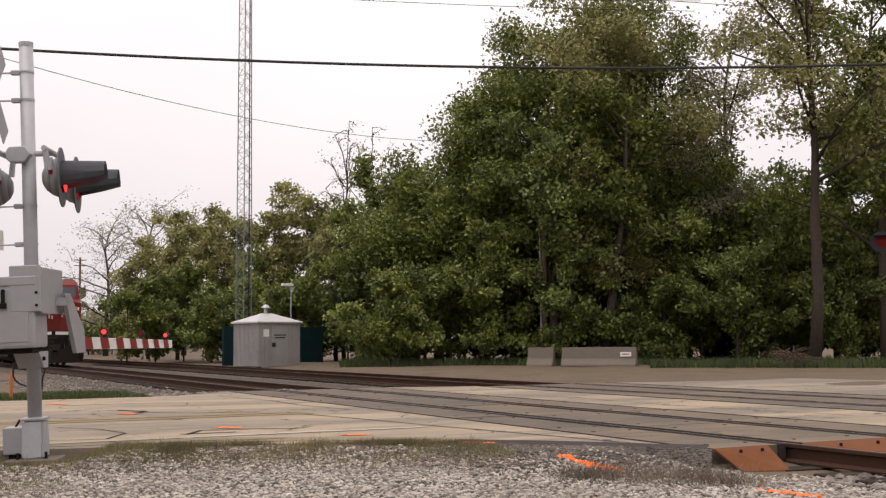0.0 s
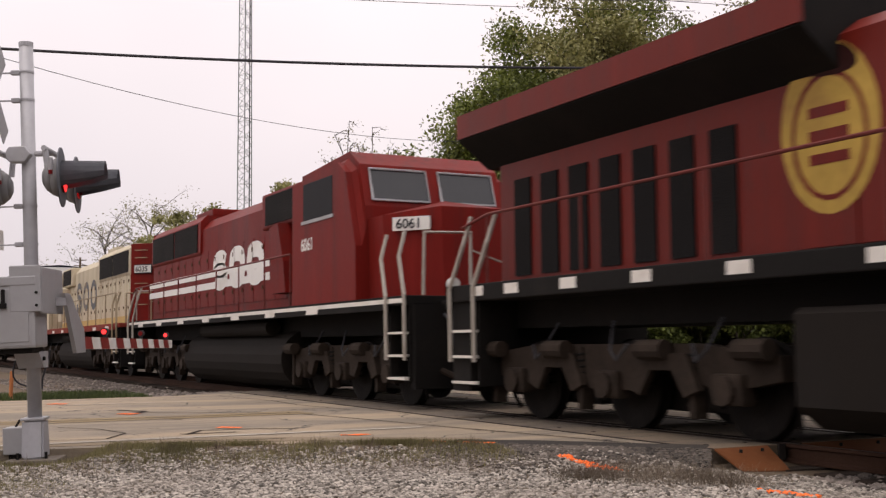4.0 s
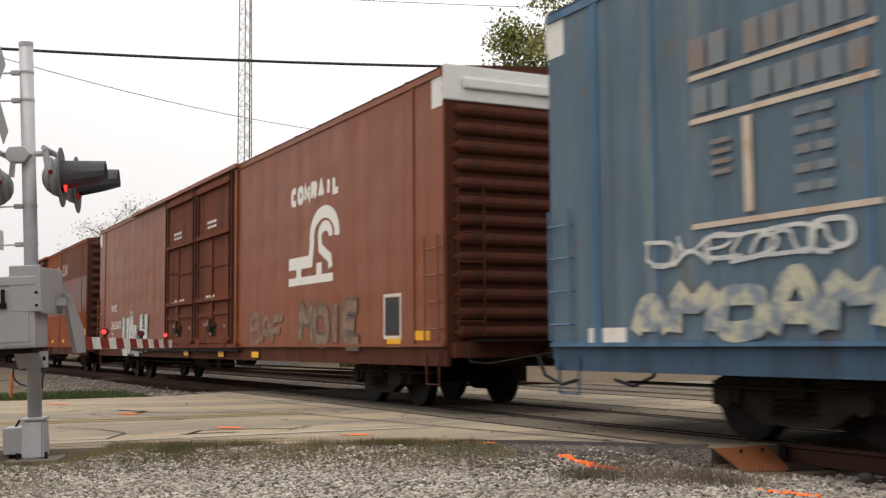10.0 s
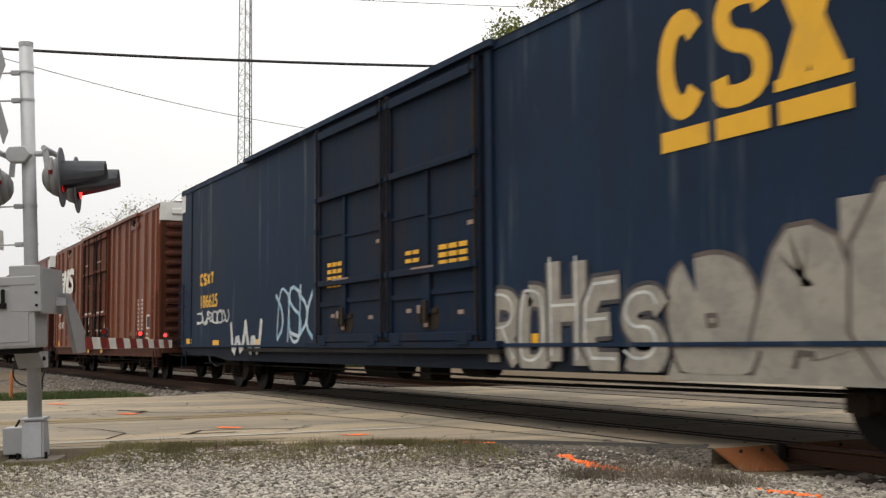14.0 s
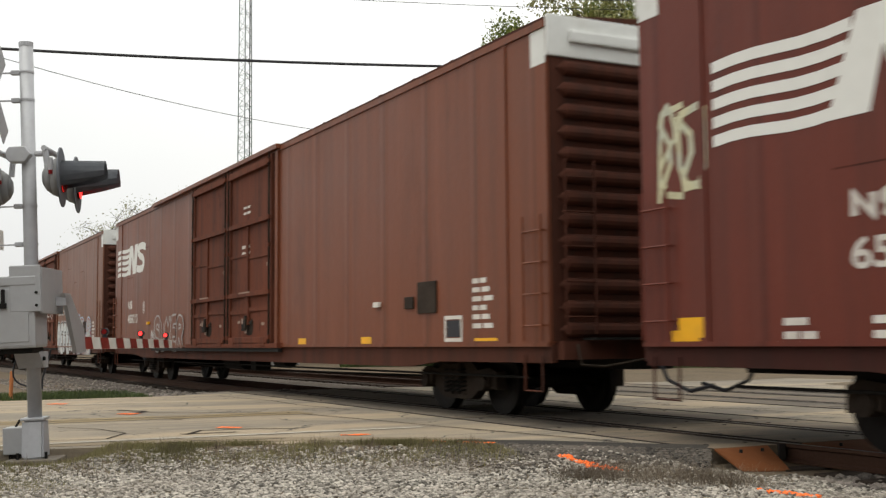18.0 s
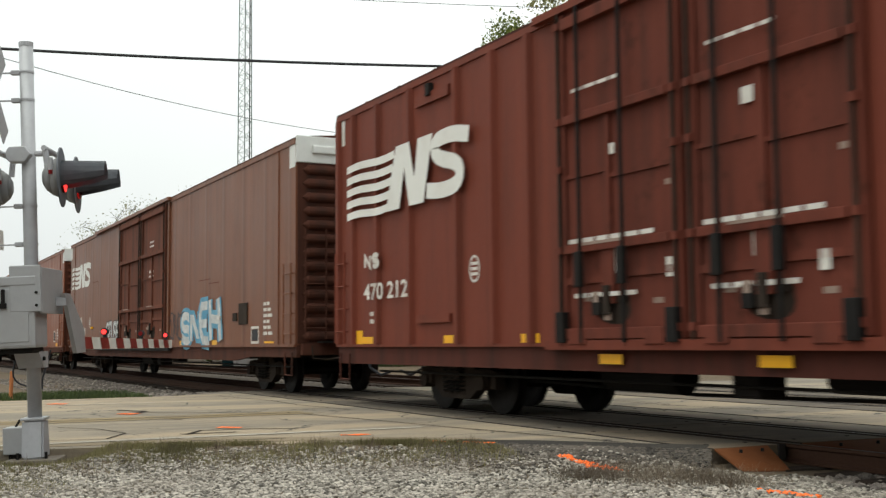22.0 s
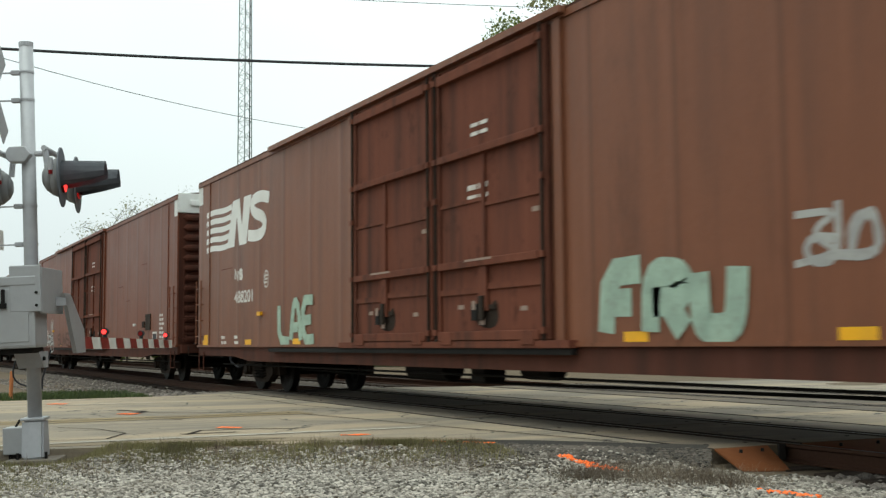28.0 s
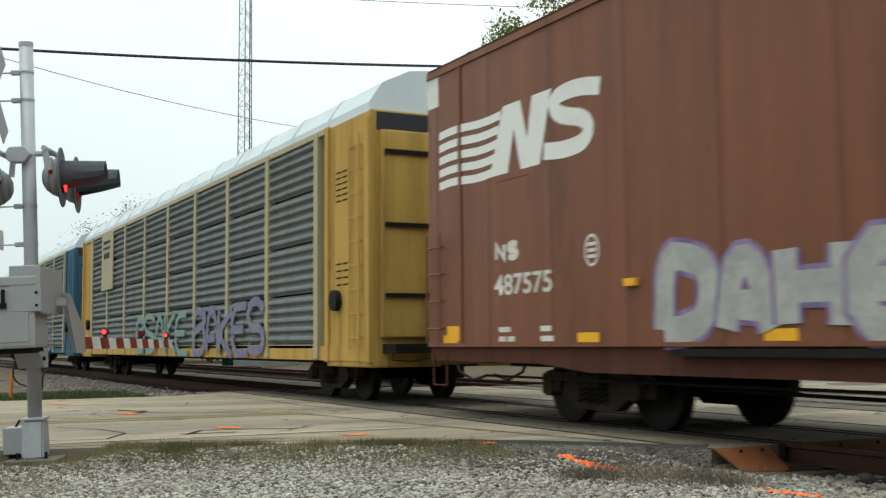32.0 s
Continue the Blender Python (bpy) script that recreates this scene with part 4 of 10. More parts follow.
sdoor = part("door", B(hw + 0.02, hw + 0.05, -0.5, 0.5, 0.06, 2.02), M["shed"], shed, "grey metal door")
part("door_lock", B(hw + 0.05, hw + 0.09, -0.46, -0.28, 1.0, 1.2), M["black"], sdoor)
part("notice", B(hw + 0.025, hw + 0.035, -0.95, -0.62, 1.5, 1.85), M["white_paint"], shed)
for a, b, c in ((-0.35, 0.35, 1.55), (-0.3, 0.3, 1.42)):
    part("lettering_bar", B(hw + 0.051, hw + 0.056, a, b, c, c + 0.05), M["dark_steel"], sdoor)
part("skid", B(-hw - 0.25, hw + 0.1, -hd - 0.12, -hd + 0.12, -0.12, 0.06), M["dark_steel"], shed)
fx_, fy_ = spot(18.75, 62.5)
fence = thing("sheet_fence", "dark teal sheet metal fence behind the shed", "fence", pose(fx_, fy_, -0.1, 0, 0, 107))
for k in range(22):
    part("sheet", B(-3.3 + k * 0.3, -3.3 + k * 0.3 + 0.29, -0.02 - 0.012 * (k % 2), 0.02, 0.0, 2.05), M["teal"], fence)
for k in (-3.3, 0.0, 3.28):
    part("fence_post", B(k, k + 0.08, 0.02, 0.12, 0.0, 2.15), M["teal"], fence)


def barrier(x, y, rz, length, label):
    t = thing("concrete_barrier", label, "barrier", pose(x, y, -0.03, 0, 0, rz), "concrete barriers")
    prof = [(-0.30, 0.0), (0.30, 0.0), (0.30, 0.08), (0.14, 0.33), (0.08, 0.81), (-0.08, 0.81), (-0.14, 0.33), (-0.30, 0.08)]
    bm = bmesh.new()
    prism(bm, prof, -length / 2, length / 2, "x")
    bmesh.ops.bevel(bm, geom=bm.edges[:], offset=0.018, segments=2, affect="EDGES")
    part("block", bm, M["concrete"], t)
    for s in (-1, 1):
        part("lifting_loop", T([(s * length * 0.3, -0.05, 0.80), (s * length * 0.3, -0.05, 0.86), (s * length * 0.3, 0.05, 0.86), (s * length * 0.3, 0.05, 0.80)], 0.012, 6), M["rail_rust"], t)
    return t


barrier(-40.62, 25.55, 38, 1.15, "weathered concrete barrier block seen almost end on")
bar2 = barrier(-38.75, 27.2, 40.7, 3.15, "long weathered concrete barrier with a pale sign board")
part("sign_board", B(0.95, 1.40, -0.26, -0.235, 0.42, 0.60), M["white_paint"], bar2, "pale board with unreadable bars")
part("lettering_bar", B(1.02, 1.32, -0.264, -0.261, 0.50, 0.54), M["gate_red"], bar2)

# lattice mast
M["mast_steel"] = surface("dull_lattice_steel", (0.20, 0.225, 0.215), 5, 0.12, 0.6, 0.1, (0.12, 0.14, 0.13), 0.5, 0.3)
tx, ty = spot(17.2, 66.0)
tower = thing("lattice_mast", "tall slim grey lattice radio mast", "radio mast", pose(tx, ty, -0.1, 0, 0, 12))
H0, W0, W1 = 30.0, 0.52, 0.36


def leg_at(k, z):
    w = W0 + (W1 - W0) * z / H0
    a = radians(90 + 120 * k)
    return Vector((w * math.cos(a), w * math.sin(a), z))


for k in range(3):
    part("leg", T([leg_at(k, 0), leg_at(k, H0)], 0.032, 6), M["mast_steel"], tower)
    z = 0.3
    bm = bmesh.new()
    while z < H0 - 1:
        tube(bm, [leg_at(k, z), leg_at((k + 1) % 3, z + 0.46)], 0.014, 4, cap=False)
        tube(bm, [leg_at((k + 1) % 3, z + 0.46), leg_at(k, z + 0.92)], 0.014, 4, cap=False)
        tube(bm, [leg_at(k, z), leg_at((k + 1) % 3, z)], 0.012, 4, cap=False)
        z += 0.92
    tagged(part("lacing", bm, M["mast_steel"], tower), kind="stuff")
part("feed_cable", T([(0.42, 0.1, 0.5), (0.33, 0.1, H0)], 0.035, 6), M["black"], tower)

lx, ly = spot(19.55, 64.0)
yard_lamp = thing("yard_lamp", "thin pole with a pale lamp head before the trees", "lamp", pose(lx, ly, -0.1, 0, 0, 0))
part("pole", T([(0, 0, 0), (0, 0, 4.4)], 0.04, 8), M["galvanised"], yard_lamp)
part("lamp_head", B(-0.15, 0.15, -0.55, 0.1, 4.35, 4.5, bevel=0.03), M["white_paint"], yard_lamp)
part("lamp_arm", T([(0, 0.05, 4.0), (0.0, 0.12, 4.3)], 0.09, 8), M["galvanised"], yard_lamp)

M["pole_wood"] = surface("weathered_pole_timber", (0.14, 0.105, 0.075), 9, 0.25, 0.9, 0.4, (0.09, 0.07, 0.055), 0.5, 0, 1.5)
ux, uy = spot(32.35, 52.3)
upole = thing("utility_pole", "weathered timber utility pole behind the concrete barriers", "utility pole", pose(ux, uy, -0.1))
part("pole", T([(0, 0, 0), (0.05, 0, 6), (0.1, 0, 10.6)], 0.145, 12, r1=0.10), M["pole_wood"], upole, smooth=True)
part("ground_wire_guard", T([(-0.06, -0.14, 0), (-0.06, -0.15, 7.0)], 0.03, 6), M["galvanised"], upole)
part("tag_plate", B(-0.07, 0.07, -0.165, -0.15, 0.85, 1.15), M["white_paint"], upole)
part("insulator", T([(0.1, 0, 10.6), (0.1, 0, 10.8)], 0.05, 8), M["galvanised"], upole)
dx_, dy_ = spot(9.35, 150.0)
dpole = thing("utility_pole", "distant timber utility pole with cross arms along the track", "utility pole", pose(dx_, dy_, -0.2))
part("pole", T([(0, 0, 0), (0, 0, 12.4)], 0.16, 8, r1=0.12), M["pole_wood"], dpole)
for z in (12.0, 11.3):
    part("cross_arm", B(-0.06, 0.06, -0.75, 0.75, z, z + 0.12), M["pole_wood"], dpole)


def cable(name, a, b, sag, r, label):
    pts = []
    for k in range(25):
        q = k / 24
        p = Vector(a).lerp(Vector(b), q)
        p.z -= sag * 4 * q * (1 - q)
        pts.append(p)
    return tagged(mesh_ob(name, T(pts, r, 6), M["wire"]), label, "cable")


def at(x, y, d):
    """The point d metres along the sight through a place in the picture plane given in units of its half width."""
    right, up, back = VIEW.to_3x3().col
    w = (-back + right * (x - 784) / 1993.36 - up * (y - 441) / 1993.36).normalized()
    return VIEW.translation + w * d


cable("overhead_cable", at(-120, 79, 20), at(1700, 109, 24), 0.24, 0.026, "thick black overhead cable")
cable("service_wire", at(-60, 84, 30), Vector((ux + 0.1, uy, 10.55)), 0.98, 0.010, "thin slack wire towards the timber pole")
for a, b, d, s in (((380, -14), (1230, 20), 45, 0.12), ((300, -20), (1240, 2), 47, 0.12), ((1040, -10), (1700, 30), 46, 0.1)):
    cable("overhead_wire", at(a[0], a[1], d), at(b[0], b[1], d + 6), s, 0.014, "thin dark overhead wire crossing the sky")


# ---------------------------------------------------------------- trees
M["leaf_a"] = leafy("spring_maple_leaves", (0.044, 0.060, 0.010), (0.235, 0.275, 0.048), 0.85)
M["leaf_b"] = leafy("yellow_green_leaves", (0.12, 0.12, 0.03), (0.38, 0.36, 0.14), 0.8)
M["leaf_c"] = leafy("dark_understorey_leaves", (0.044, 0.060, 0.012), (0.200, 0.245, 0.050), 0.85)
# the shade inside the wood is put into this darker leaf colour
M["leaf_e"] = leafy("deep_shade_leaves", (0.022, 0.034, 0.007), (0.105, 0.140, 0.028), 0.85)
M["leaf_d"] = leafy("sparse_budding_leaves", (0.16, 0.15, 0.08), (0.36, 0.34, 0.21), 0.30)


def leaf_mesh(centres, size, seed):
    """One small bent quad a leaf."""
    r = np.random.default_rng(seed)
    n = len(centres)
    u = r.normal(size=(n, 3))
    u /= np.linalg.norm(u, axis=1)[:, None]
    w = np.cross(u, r.normal(size=(n, 3)))
    w /= np.linalg.norm(w, axis=1)[:, None]
    s = size * r.uniform(0.6, 1.35, (n, 1))
    c = np.asarray(centres)
    quad = np.stack([c - u * s, c + w * s * 0.55, c + u * s, c - w * s * 0.55], 1).reshape(-1, 3)
    me = bpy.data.meshes.new("crown")
    me.from_pydata(quad.tolist(), [], np.arange(4 * n).reshape(-1, 4).tolist())
    return me


def tree(bearing, d, height, spread, leaves, material, seed, label, lean=0.0, trunk=0.22, size=0.17, bare=0.25, limbs=9, base=-0.1, category="tree", fork=0.35, clump=0.62):
    """A tapered trunk with limbs and twigs; leaves gather round the outer twigs, with gaps between."""
    r = random.Random(seed)
    nr = np.random.default_rng(seed)
    x, y = spot(bearing, d)
    t = thing("tree" if category == "tree" else "bush", label, category, pose(x, y, base))
    wood = bmesh.new()
    tips = []
    top_pt = Vector((lean * height * 0.5, lean * height * 0.3, height * 0.86))
    trunk_pts = [Vector((0, 0, 0))]
    for k in range(1, 7):
        q = k / 6
        trunk_pts.append(Vector((top_pt.x * q + r.uniform(-1, 1) * 0.03 * height * q, top_pt.y * q + r.uniform(-1, 1) * 0.03 * height * q, top_pt.z * q)))
    tube(wood, trunk_pts, trunk, 8, r1=trunk * 0.18)
    for k in range(limbs):
        q = fork + (0.97 - fork) * (k + r.random() * 0.6) / limbs
        i = min(5, int(q * 6))
        p = trunk_pts[i].lerp(trunk_pts[i + 1], q * 6 - i)
        ang = r.uniform(0, math.tau)
        reach = spread * (1.08 - 0.62 * abs(q - 0.45) / 0.55) * r.uniform(0.7, 1.1)
        rise = height * r.uniform(0.06, 0.22)
        e = p + Vector((math.cos(ang) * reach, math.sin(ang) * reach, rise))
        mid = p.lerp(e, 0.5) + Vector((r.uniform(-0.3, 0.3), r.uniform(-0.3, 0.3), r.uniform(-0.1, 0.5)))
        tube(wood, [p, mid, e], trunk * 0.38 * (1.1 - q * 0.6), 6, r1=0.02)
        for j in range(5):
            f = p.lerp(mid, 0.5 + j * 0.1) if j < 2 else mid.lerp(e, (j - 2) * 0.4 + 0.15)
            g = f + Vector((r.uniform(-1, 1), r.uniform(-1, 1), r.uniform(-0.25, 0.8))) * spread * 0.33
            tube(wood, [f, f.lerp(g, 0.5) + Vector((0, 0, 0.12)), g], 0.035, 4, r1=0.008, cap=False)
            tips += [f.lerp(g, 0.6), g]
            for m_ in range(2):
                h = g + Vector((r.uniform(-1, 1), r.uniform(-1, 1), r.uniform(-0.5, 0.7))) * spread * 0.16
                tube(wood, [f.lerp(g, 0.7), h], 0.014, 3, r1=0.005, cap=False)
                tips.append(h)
        tips.append(e)
    part("trunk", wood, M["bark"], t, smooth=True)
    if leaves:
        tp = np.array([p[:] for p in tips])
        keep = tp[nr.random(len(tp)) > bare]
        leaves = int(leaves * 2.0)
        pick = keep[nr.integers(len(keep), size=leaves)]
        c = pick + nr.normal(size=(leaves, 3)) * np.array([1, 1, 0.8]) * spread * 0.13 * clump
        c[:, 2] = np.maximum(c[:, 2], 0.15)
        me = leaf_mesh(c, size * 0.68, seed)
        me.materials.append(material)
        ob = new("crown", me)
        ob.parent = t
    return t


# tall wood on the far side of the road, from the shed to the open end
for spec in ((24.9, 60, 7.6, 3.2, 12000, "leaf_a", 10), (27.0, 58, 10.6, 3.6, 16000, "leaf_a", 11), (29.3, 55, 11.6, 3.5, 17000, "leaf_a", 12), (31.9, 56, 16.6, 4.1, 23000, "leaf_a", 13), (33.8, 57, 19.0, 4.8, 24000, "leaf_a", 14),
             (36.4, 55, 19.5, 4.4, 17000, "leaf_b", 15), (38.8, 58, 18.5, 4.2, 13000, "leaf_a", 16)):
    b_, d_, h_, s_, n_, m_, k_ = spec
    tree(b_, d_, h_, s_, n_, M[m_], k_, "tall maple in dense spring leaf at the edge of the wood", trunk=0.3, limbs=15, fork=0.14, bare=0.05, size=0.150, clump=0.85)
tree(35.3, 52.5, 13.5, 3.6, 5200, M["leaf_a"], 21, "leaning dark-trunked tree behind the concrete barrier", lean=0.22, trunk=0.26, limbs=9, fork=0.4, bare=0.2)
tree(33.0, 52.5, 12.5, 3.4, 5000, M["leaf_c"], 22, "dark-trunked tree close behind the timber pole", lean=-0.1, trunk=0.28, limbs=9, fork=0.4)
tree(45.4, 49.0, 21.0, 5.2, 7000, M["leaf_b"], 23, "tall pale-barked tree with sparse young leaves", lean=0.05, trunk=0.26, limbs=14, fork=0.42, bare=0.45, size=0.15)
tree(41.6, 58.0, 19.0, 4.2, 4200, M["leaf_d"], 24, "thinly leaved tree with the sky showing through", trunk=0.22, limbs=12, fork=0.35, bare=0.5, size=0.14)
tree(48.6, 52.0, 18.0, 4.8, 9000, M["leaf_a"], 25, "leafy tree at the open end of the wood", trunk=0.25, limbs=12, fork=0.3)
tree(43.2, 64.0, 11.0, 3.2, 4500, M["leaf_c"], 26, "dark narrow evergreen inside the wood", trunk=0.2, limbs=14, fork=0.15, size=0.14)
for k, (b_, d_, h_, s_, n_) in enumerate(((40.6, 60, 12.5, 3.4, 8000), (42.6, 61, 8.5, 3.2, 7000), (44.4, 58, 9.0, 3.2, 7000), (46.4, 60, 11.5, 3.6, 8000), (48.8, 57, 14.5, 3.8, 9000))):
    tree(b_, d_, h_, s_, n_, M["leaf_a"], 180 + k, "leafy young maple inside the wood", trunk=0.16, limbs=12, fork=0.1, bare=0.08, size=0.165)
# second row that closes the wood
for k in range(9):
    tree(25.5 + k * 2.0, 66 + (k % 3) * 3, 9.0 + (k % 4) * 1.6, 3.8, 5200, M["leaf_e"], 40 + k, "tree in the depth of the wood, leaf colour darkened for shade", trunk=0.2, limbs=9, fork=0.12, bare=0.0, size=0.24)
# understorey
for k in range(15):
    tree(24.5 + k * 1.75, 58 + (k * 3 % 4), 5.0 + (k * 7 % 4) * 0.8, 3.0, 4600, M["leaf_e"], 160 + k, "shrub inside the wood, leaf colour darkened for shade", trunk=0.06, limbs=10, fork=0.02, bare=0.0, size=0.24, category="bush")
for k in range(15):
    b_ = 24.6 + k * 1.72
    tree(b_, 51.5 + (k * 7 % 5) * 1.0, 4.2 + (k * 5 % 4) * 0.9, 2.3, 4200, M["leaf_c" if k % 3 else "leaf_a"], 60 + k, "dense green bush at the foot of the wood", trunk=0.06, limbs=9, fork=0.05, bare=0.0, size=0.15, category="bush")
# lower trees along the track, beyond the shed
for k, (b_, d_, h_, s_, n_, m_) in enumerate(((12.6, 92, 9.5, 3.4, 5200, "leaf_b"), (14.0, 86, 10.5, 3.4, 6000, "leaf_b"), (15.5, 82, 11.0, 3.4, 6500, "leaf_b"), (17.0, 80, 11.0, 3.4, 6500, "leaf_b"), (18.6, 78, 11.5, 3.4, 6500, "leaf_b"),
                                             (20.2, 76, 10.5, 3.5, 6500, "leaf_b"), (21.8, 72, 9.0, 3.2, 7000, "leaf_b"), (23.6, 68, 10.0, 3.3, 8000, "leaf_a"), (25.0, 64, 11.0, 3.4, 8000, "leaf_a"))):
    tree(b_, d_, h_, s_, n_, M[m_], 80 + k, "young tree in light spring green along the track", trunk=0.16, limbs=11, fork=0.12, bare=0.1, size=0.19)
for k in range(10):
    tree(11.6 + k * 1.35, 74 + (k % 3) * 3 - k, 4.6 + (k % 3), 2.6, 3600, M["leaf_c" if k % 2 else "leaf_a"], 100 + k, "scrubby bush along the track", trunk=0.06, limbs=9, fork=0.05, bare=0.0, size=0.19, category="bush")
# bare trees far down the line
for k, (b_, d_, h_, s_) in enumerate(((10.6, 125, 15.5, 6.0), (12.6, 120, 17.0, 6.0), (14.3, 122, 16.5, 4.5), (8.6, 150, 9.0, 5.0), (7.2, 170, 9.0, 5.0), (5.6, 170, 8.5, 5.0))):
    tree(b_, d_, h_, s_, 1100, M["leaf_d"], 120 + k, "budding bare-limbed tree far down the line", trunk=0.3, limbs=20, fork=0.2, bare=0.2, size=0.16)
for k, (b_, d_, h_) in enumerate(((22.2, 74, 15.5), (23.6, 73, 15.0))):
    tree(b_, d_, h_, 2.6, 250, M["leaf_d"], 130 + k, "dead tree with bare upswept limbs", trunk=0.16, limbs=14, fork=0.45, bare=0.5, size=0.12)
for k in range(7):
    tree(5.4 + k * 1.1, 135 + k * 3, 4.6, 4.2, 1500, M["leaf_d"], 140 + k, "brown thicket along the far track", trunk=0.08, limbs=9, fork=0.05, bare=0.0, size=0.28, category="bush")
# far woods on the horizon
M["far_wood"] = leafy("hazy_far_wood", (0.055, 0.075, 0.045), (0.13, 0.15, 0.10), 0.02)
n_far = 9000
fa = np.radians(rng.uniform(-8, 120, n_far))
fd = rng.uniform(180, 330, n_far)
fz = rng.gamma(2.0, 2.2, n_far).clip(0, 11)
me = leaf_mesh(np.stack([-fd * np.cos(fa), fd * np.sin(fa), fz], 1), 1.3, 9)
me.materials.append(M["far_wood"])
tagged(new("far_woods", me), "hazy green woods on the horizon", "woods", kind="stuff")
# unseen leaf ring added to dim the train's side, open at road and tracks
n_ring = 14000
fa = np.radians(rng.uniform(122, 282, n_ring))
fd = rng.uniform(46, 95, n_ring)
fz = rng.uniform(0, 1, n_ring) ** 0.8 * (11.0 + 3.0 * np.sin(fa * 23) + 2.0 * np.sin(fa * 57 + fd * 0.3))
ring = np.stack([-fd * np.cos(fa), fd * np.sin(fa), fz], 1)
open_way = ((ring[:, 0] > -27) & (ring[:, 0] < -8)) | ((ring[:, 1] > 0) & (ring[:, 1] < 24))
me = leaf_mesh(ring[~open_way], 0.9, 10)
me.materials.append(M["far_wood"])
tagged(new("far_woods", me), "unseen ring of leaves added behind the camera to dim the train side", "woods", kind="stuff")


# ---------------------------------------------------------------- the train: running gear shared by all cars
def stored(name, bm, material, smooth=False):
    me = bpy.data.meshes.new(name)
    bm.to_mesh(me)
    bm.free()
    if smooth:
        me.polygons.foreach_set("use_smooth", [True] * len(me.polygons))
    me.materials.append(material)
    return me


def lathe(bm, prof, seg=28):
    """A turned body round the y axis: (y, radius) pairs."""
    rings = [[bm.verts.new((r * math.cos(k * math.tau / seg), y, r * math.sin(k * math.tau / seg))) for k in range(seg)] for y, r in prof]
    for u, w in zip(rings, rings[1:]):
        for k in range(seg):
            bm.faces.new((u[k], w[k], w[(k + 1) % seg], u[(k + 1) % seg]))
    bm.faces.new(rings[0])
    bm.faces.new(list(reversed(rings[-1])))
    bmesh.ops.recalc_face_normals(bm, faces=bm.faces[:])
    return bm


def wheelset_mesh(r):
    bm = bmesh.new()
    lathe(bm, [(-1.06, 0.05), (-1.06, 0.09), (-0.92, 0.10), (-0.83, 0.12), (-0.82, r * 0.55), (-0.83, r * 0.83), (-0.825, r), (-0.72, r), (-0.715, r + 0.028), (-0.69, r + 0.028), (-0.69, r * 0.84), (-0.73, r * 0.5), (-0.70, 0.12), (-0.6, 0.09),
               (0.6, 0.09), (0.70, 0.12), (0.73, r * 0.5), (0.69, r * 0.84), (0.69, r + 0.028), (0.715, r + 0.028), (0.72, r), (0.825, r), (0.83, r * 0.83), (0.82, r * 0.55), (0.83, 0.12), (0.92, 0.10), (1.06, 0.09), (1.06, 0.05)])
    for s in (-1, 1):
        for k in range(3):
            a = k * math.tau / 3
            tube(bm, [(0.055 * math.cos(a), s * 1.05, 0.055 * math.sin(a)), (0.055 * math.cos(a), s * 1.08, 0.055 * math.sin(a))], 0.014, 6)
    return stored("wheelset", bm, M["wheel"])


WHEEL_R = 0.457
wheel_mesh = wheelset_mesh(WHEEL_R)
LOCO_R = 0.51
loco_wheel_mesh = wheelset_mesh(LOCO_R)


def side_frame(bm, y, s):
    """The cast frame that joins two axle boxes, with a spring opening."""
    out = [(-1.16, 0.36), (-1.16, 0.60), (-0.98, 0.66), (-0.62, 0.62), (-0.36, 0.80), (0.36, 0.80), (0.62, 0.62), (0.98, 0.66), (1.16, 0.60), (1.16, 0.36), (0.72, 0.38), (0.42, 0.20), (-0.42, 0.20), (-0.72, 0.38)]
    prism(bm, out, y, y + s * 0.16, "y")
    for x in (-0.86, 0.86):
        prism(bm, [(x - 0.16, 0.40), (x + 0.16, 0.40), (x + 0.18, 0.56), (x - 0.18, 0.56)], y - 0.06 * s, y + s * 0.2, "y")


def coil(r, wire, z0, pitch, turns):
    return T([(r * math.cos(a * math.tau / 8), r * math.sin(a * math.tau / 8), z0 + pitch * a / 8) for a in range(8 * turns + 1)], wire, 4, cap=False)


bm = bmesh.new()
side_frame(bm, -1.08, 1)
frame_near = stored("side_frame", bm, M["truck_steel"])
bm = bmesh.new()
side_frame(bm, 1.08, -1)
frame_far = stored("side_frame", bm, M["truck_steel"])
bolster_mesh = stored("bolster", box(B(-0.2, 0.2, -1.15, 1.15, 0.46, 0.72, bevel=0.03), -0.22, 0.22, -0.3, 0.3, 0.62, 0.84), M["truck_steel"])
spring_mesh = stored("spring", coil(0.085, 0.015, 0.27, 0.06, 6), M["dark_steel"])
box_mesh = stored("axle_box", T([(0, -1.12, 0), (0, -0.92, 0)], 0.12, 12), M["truck_steel"])

wheels = []     # (wheelset, its seat in the truck's space, radius, car)


def freight_truck(car, x):
    t = shared("truck", bolster_mesh, car, Matrix.Translation((x, 0, 0)), "dusty brown cast steel truck")
    shared("side_frame", frame_near, t)
    shared("side_frame", frame_far, t)
    for dx in (-0.2, 0.0, 0.2):
        shared("spring", spring_mesh, t, Matrix.Translation((dx, -1.09, 0)))
    for dx in (-0.89, 0.89):
        w = shared("wheelset", wheel_mesh, t, Matrix.Translation((dx, 0, WHEEL_R)), "dark steel wheels on an axle")
        wheels.append((w, (dx, 0, WHEEL_R), WHEEL_R, car))
        shared("axle_box", box_mesh, t, Matrix.Translation((dx, -0.06, WHEEL_R)))
    return t


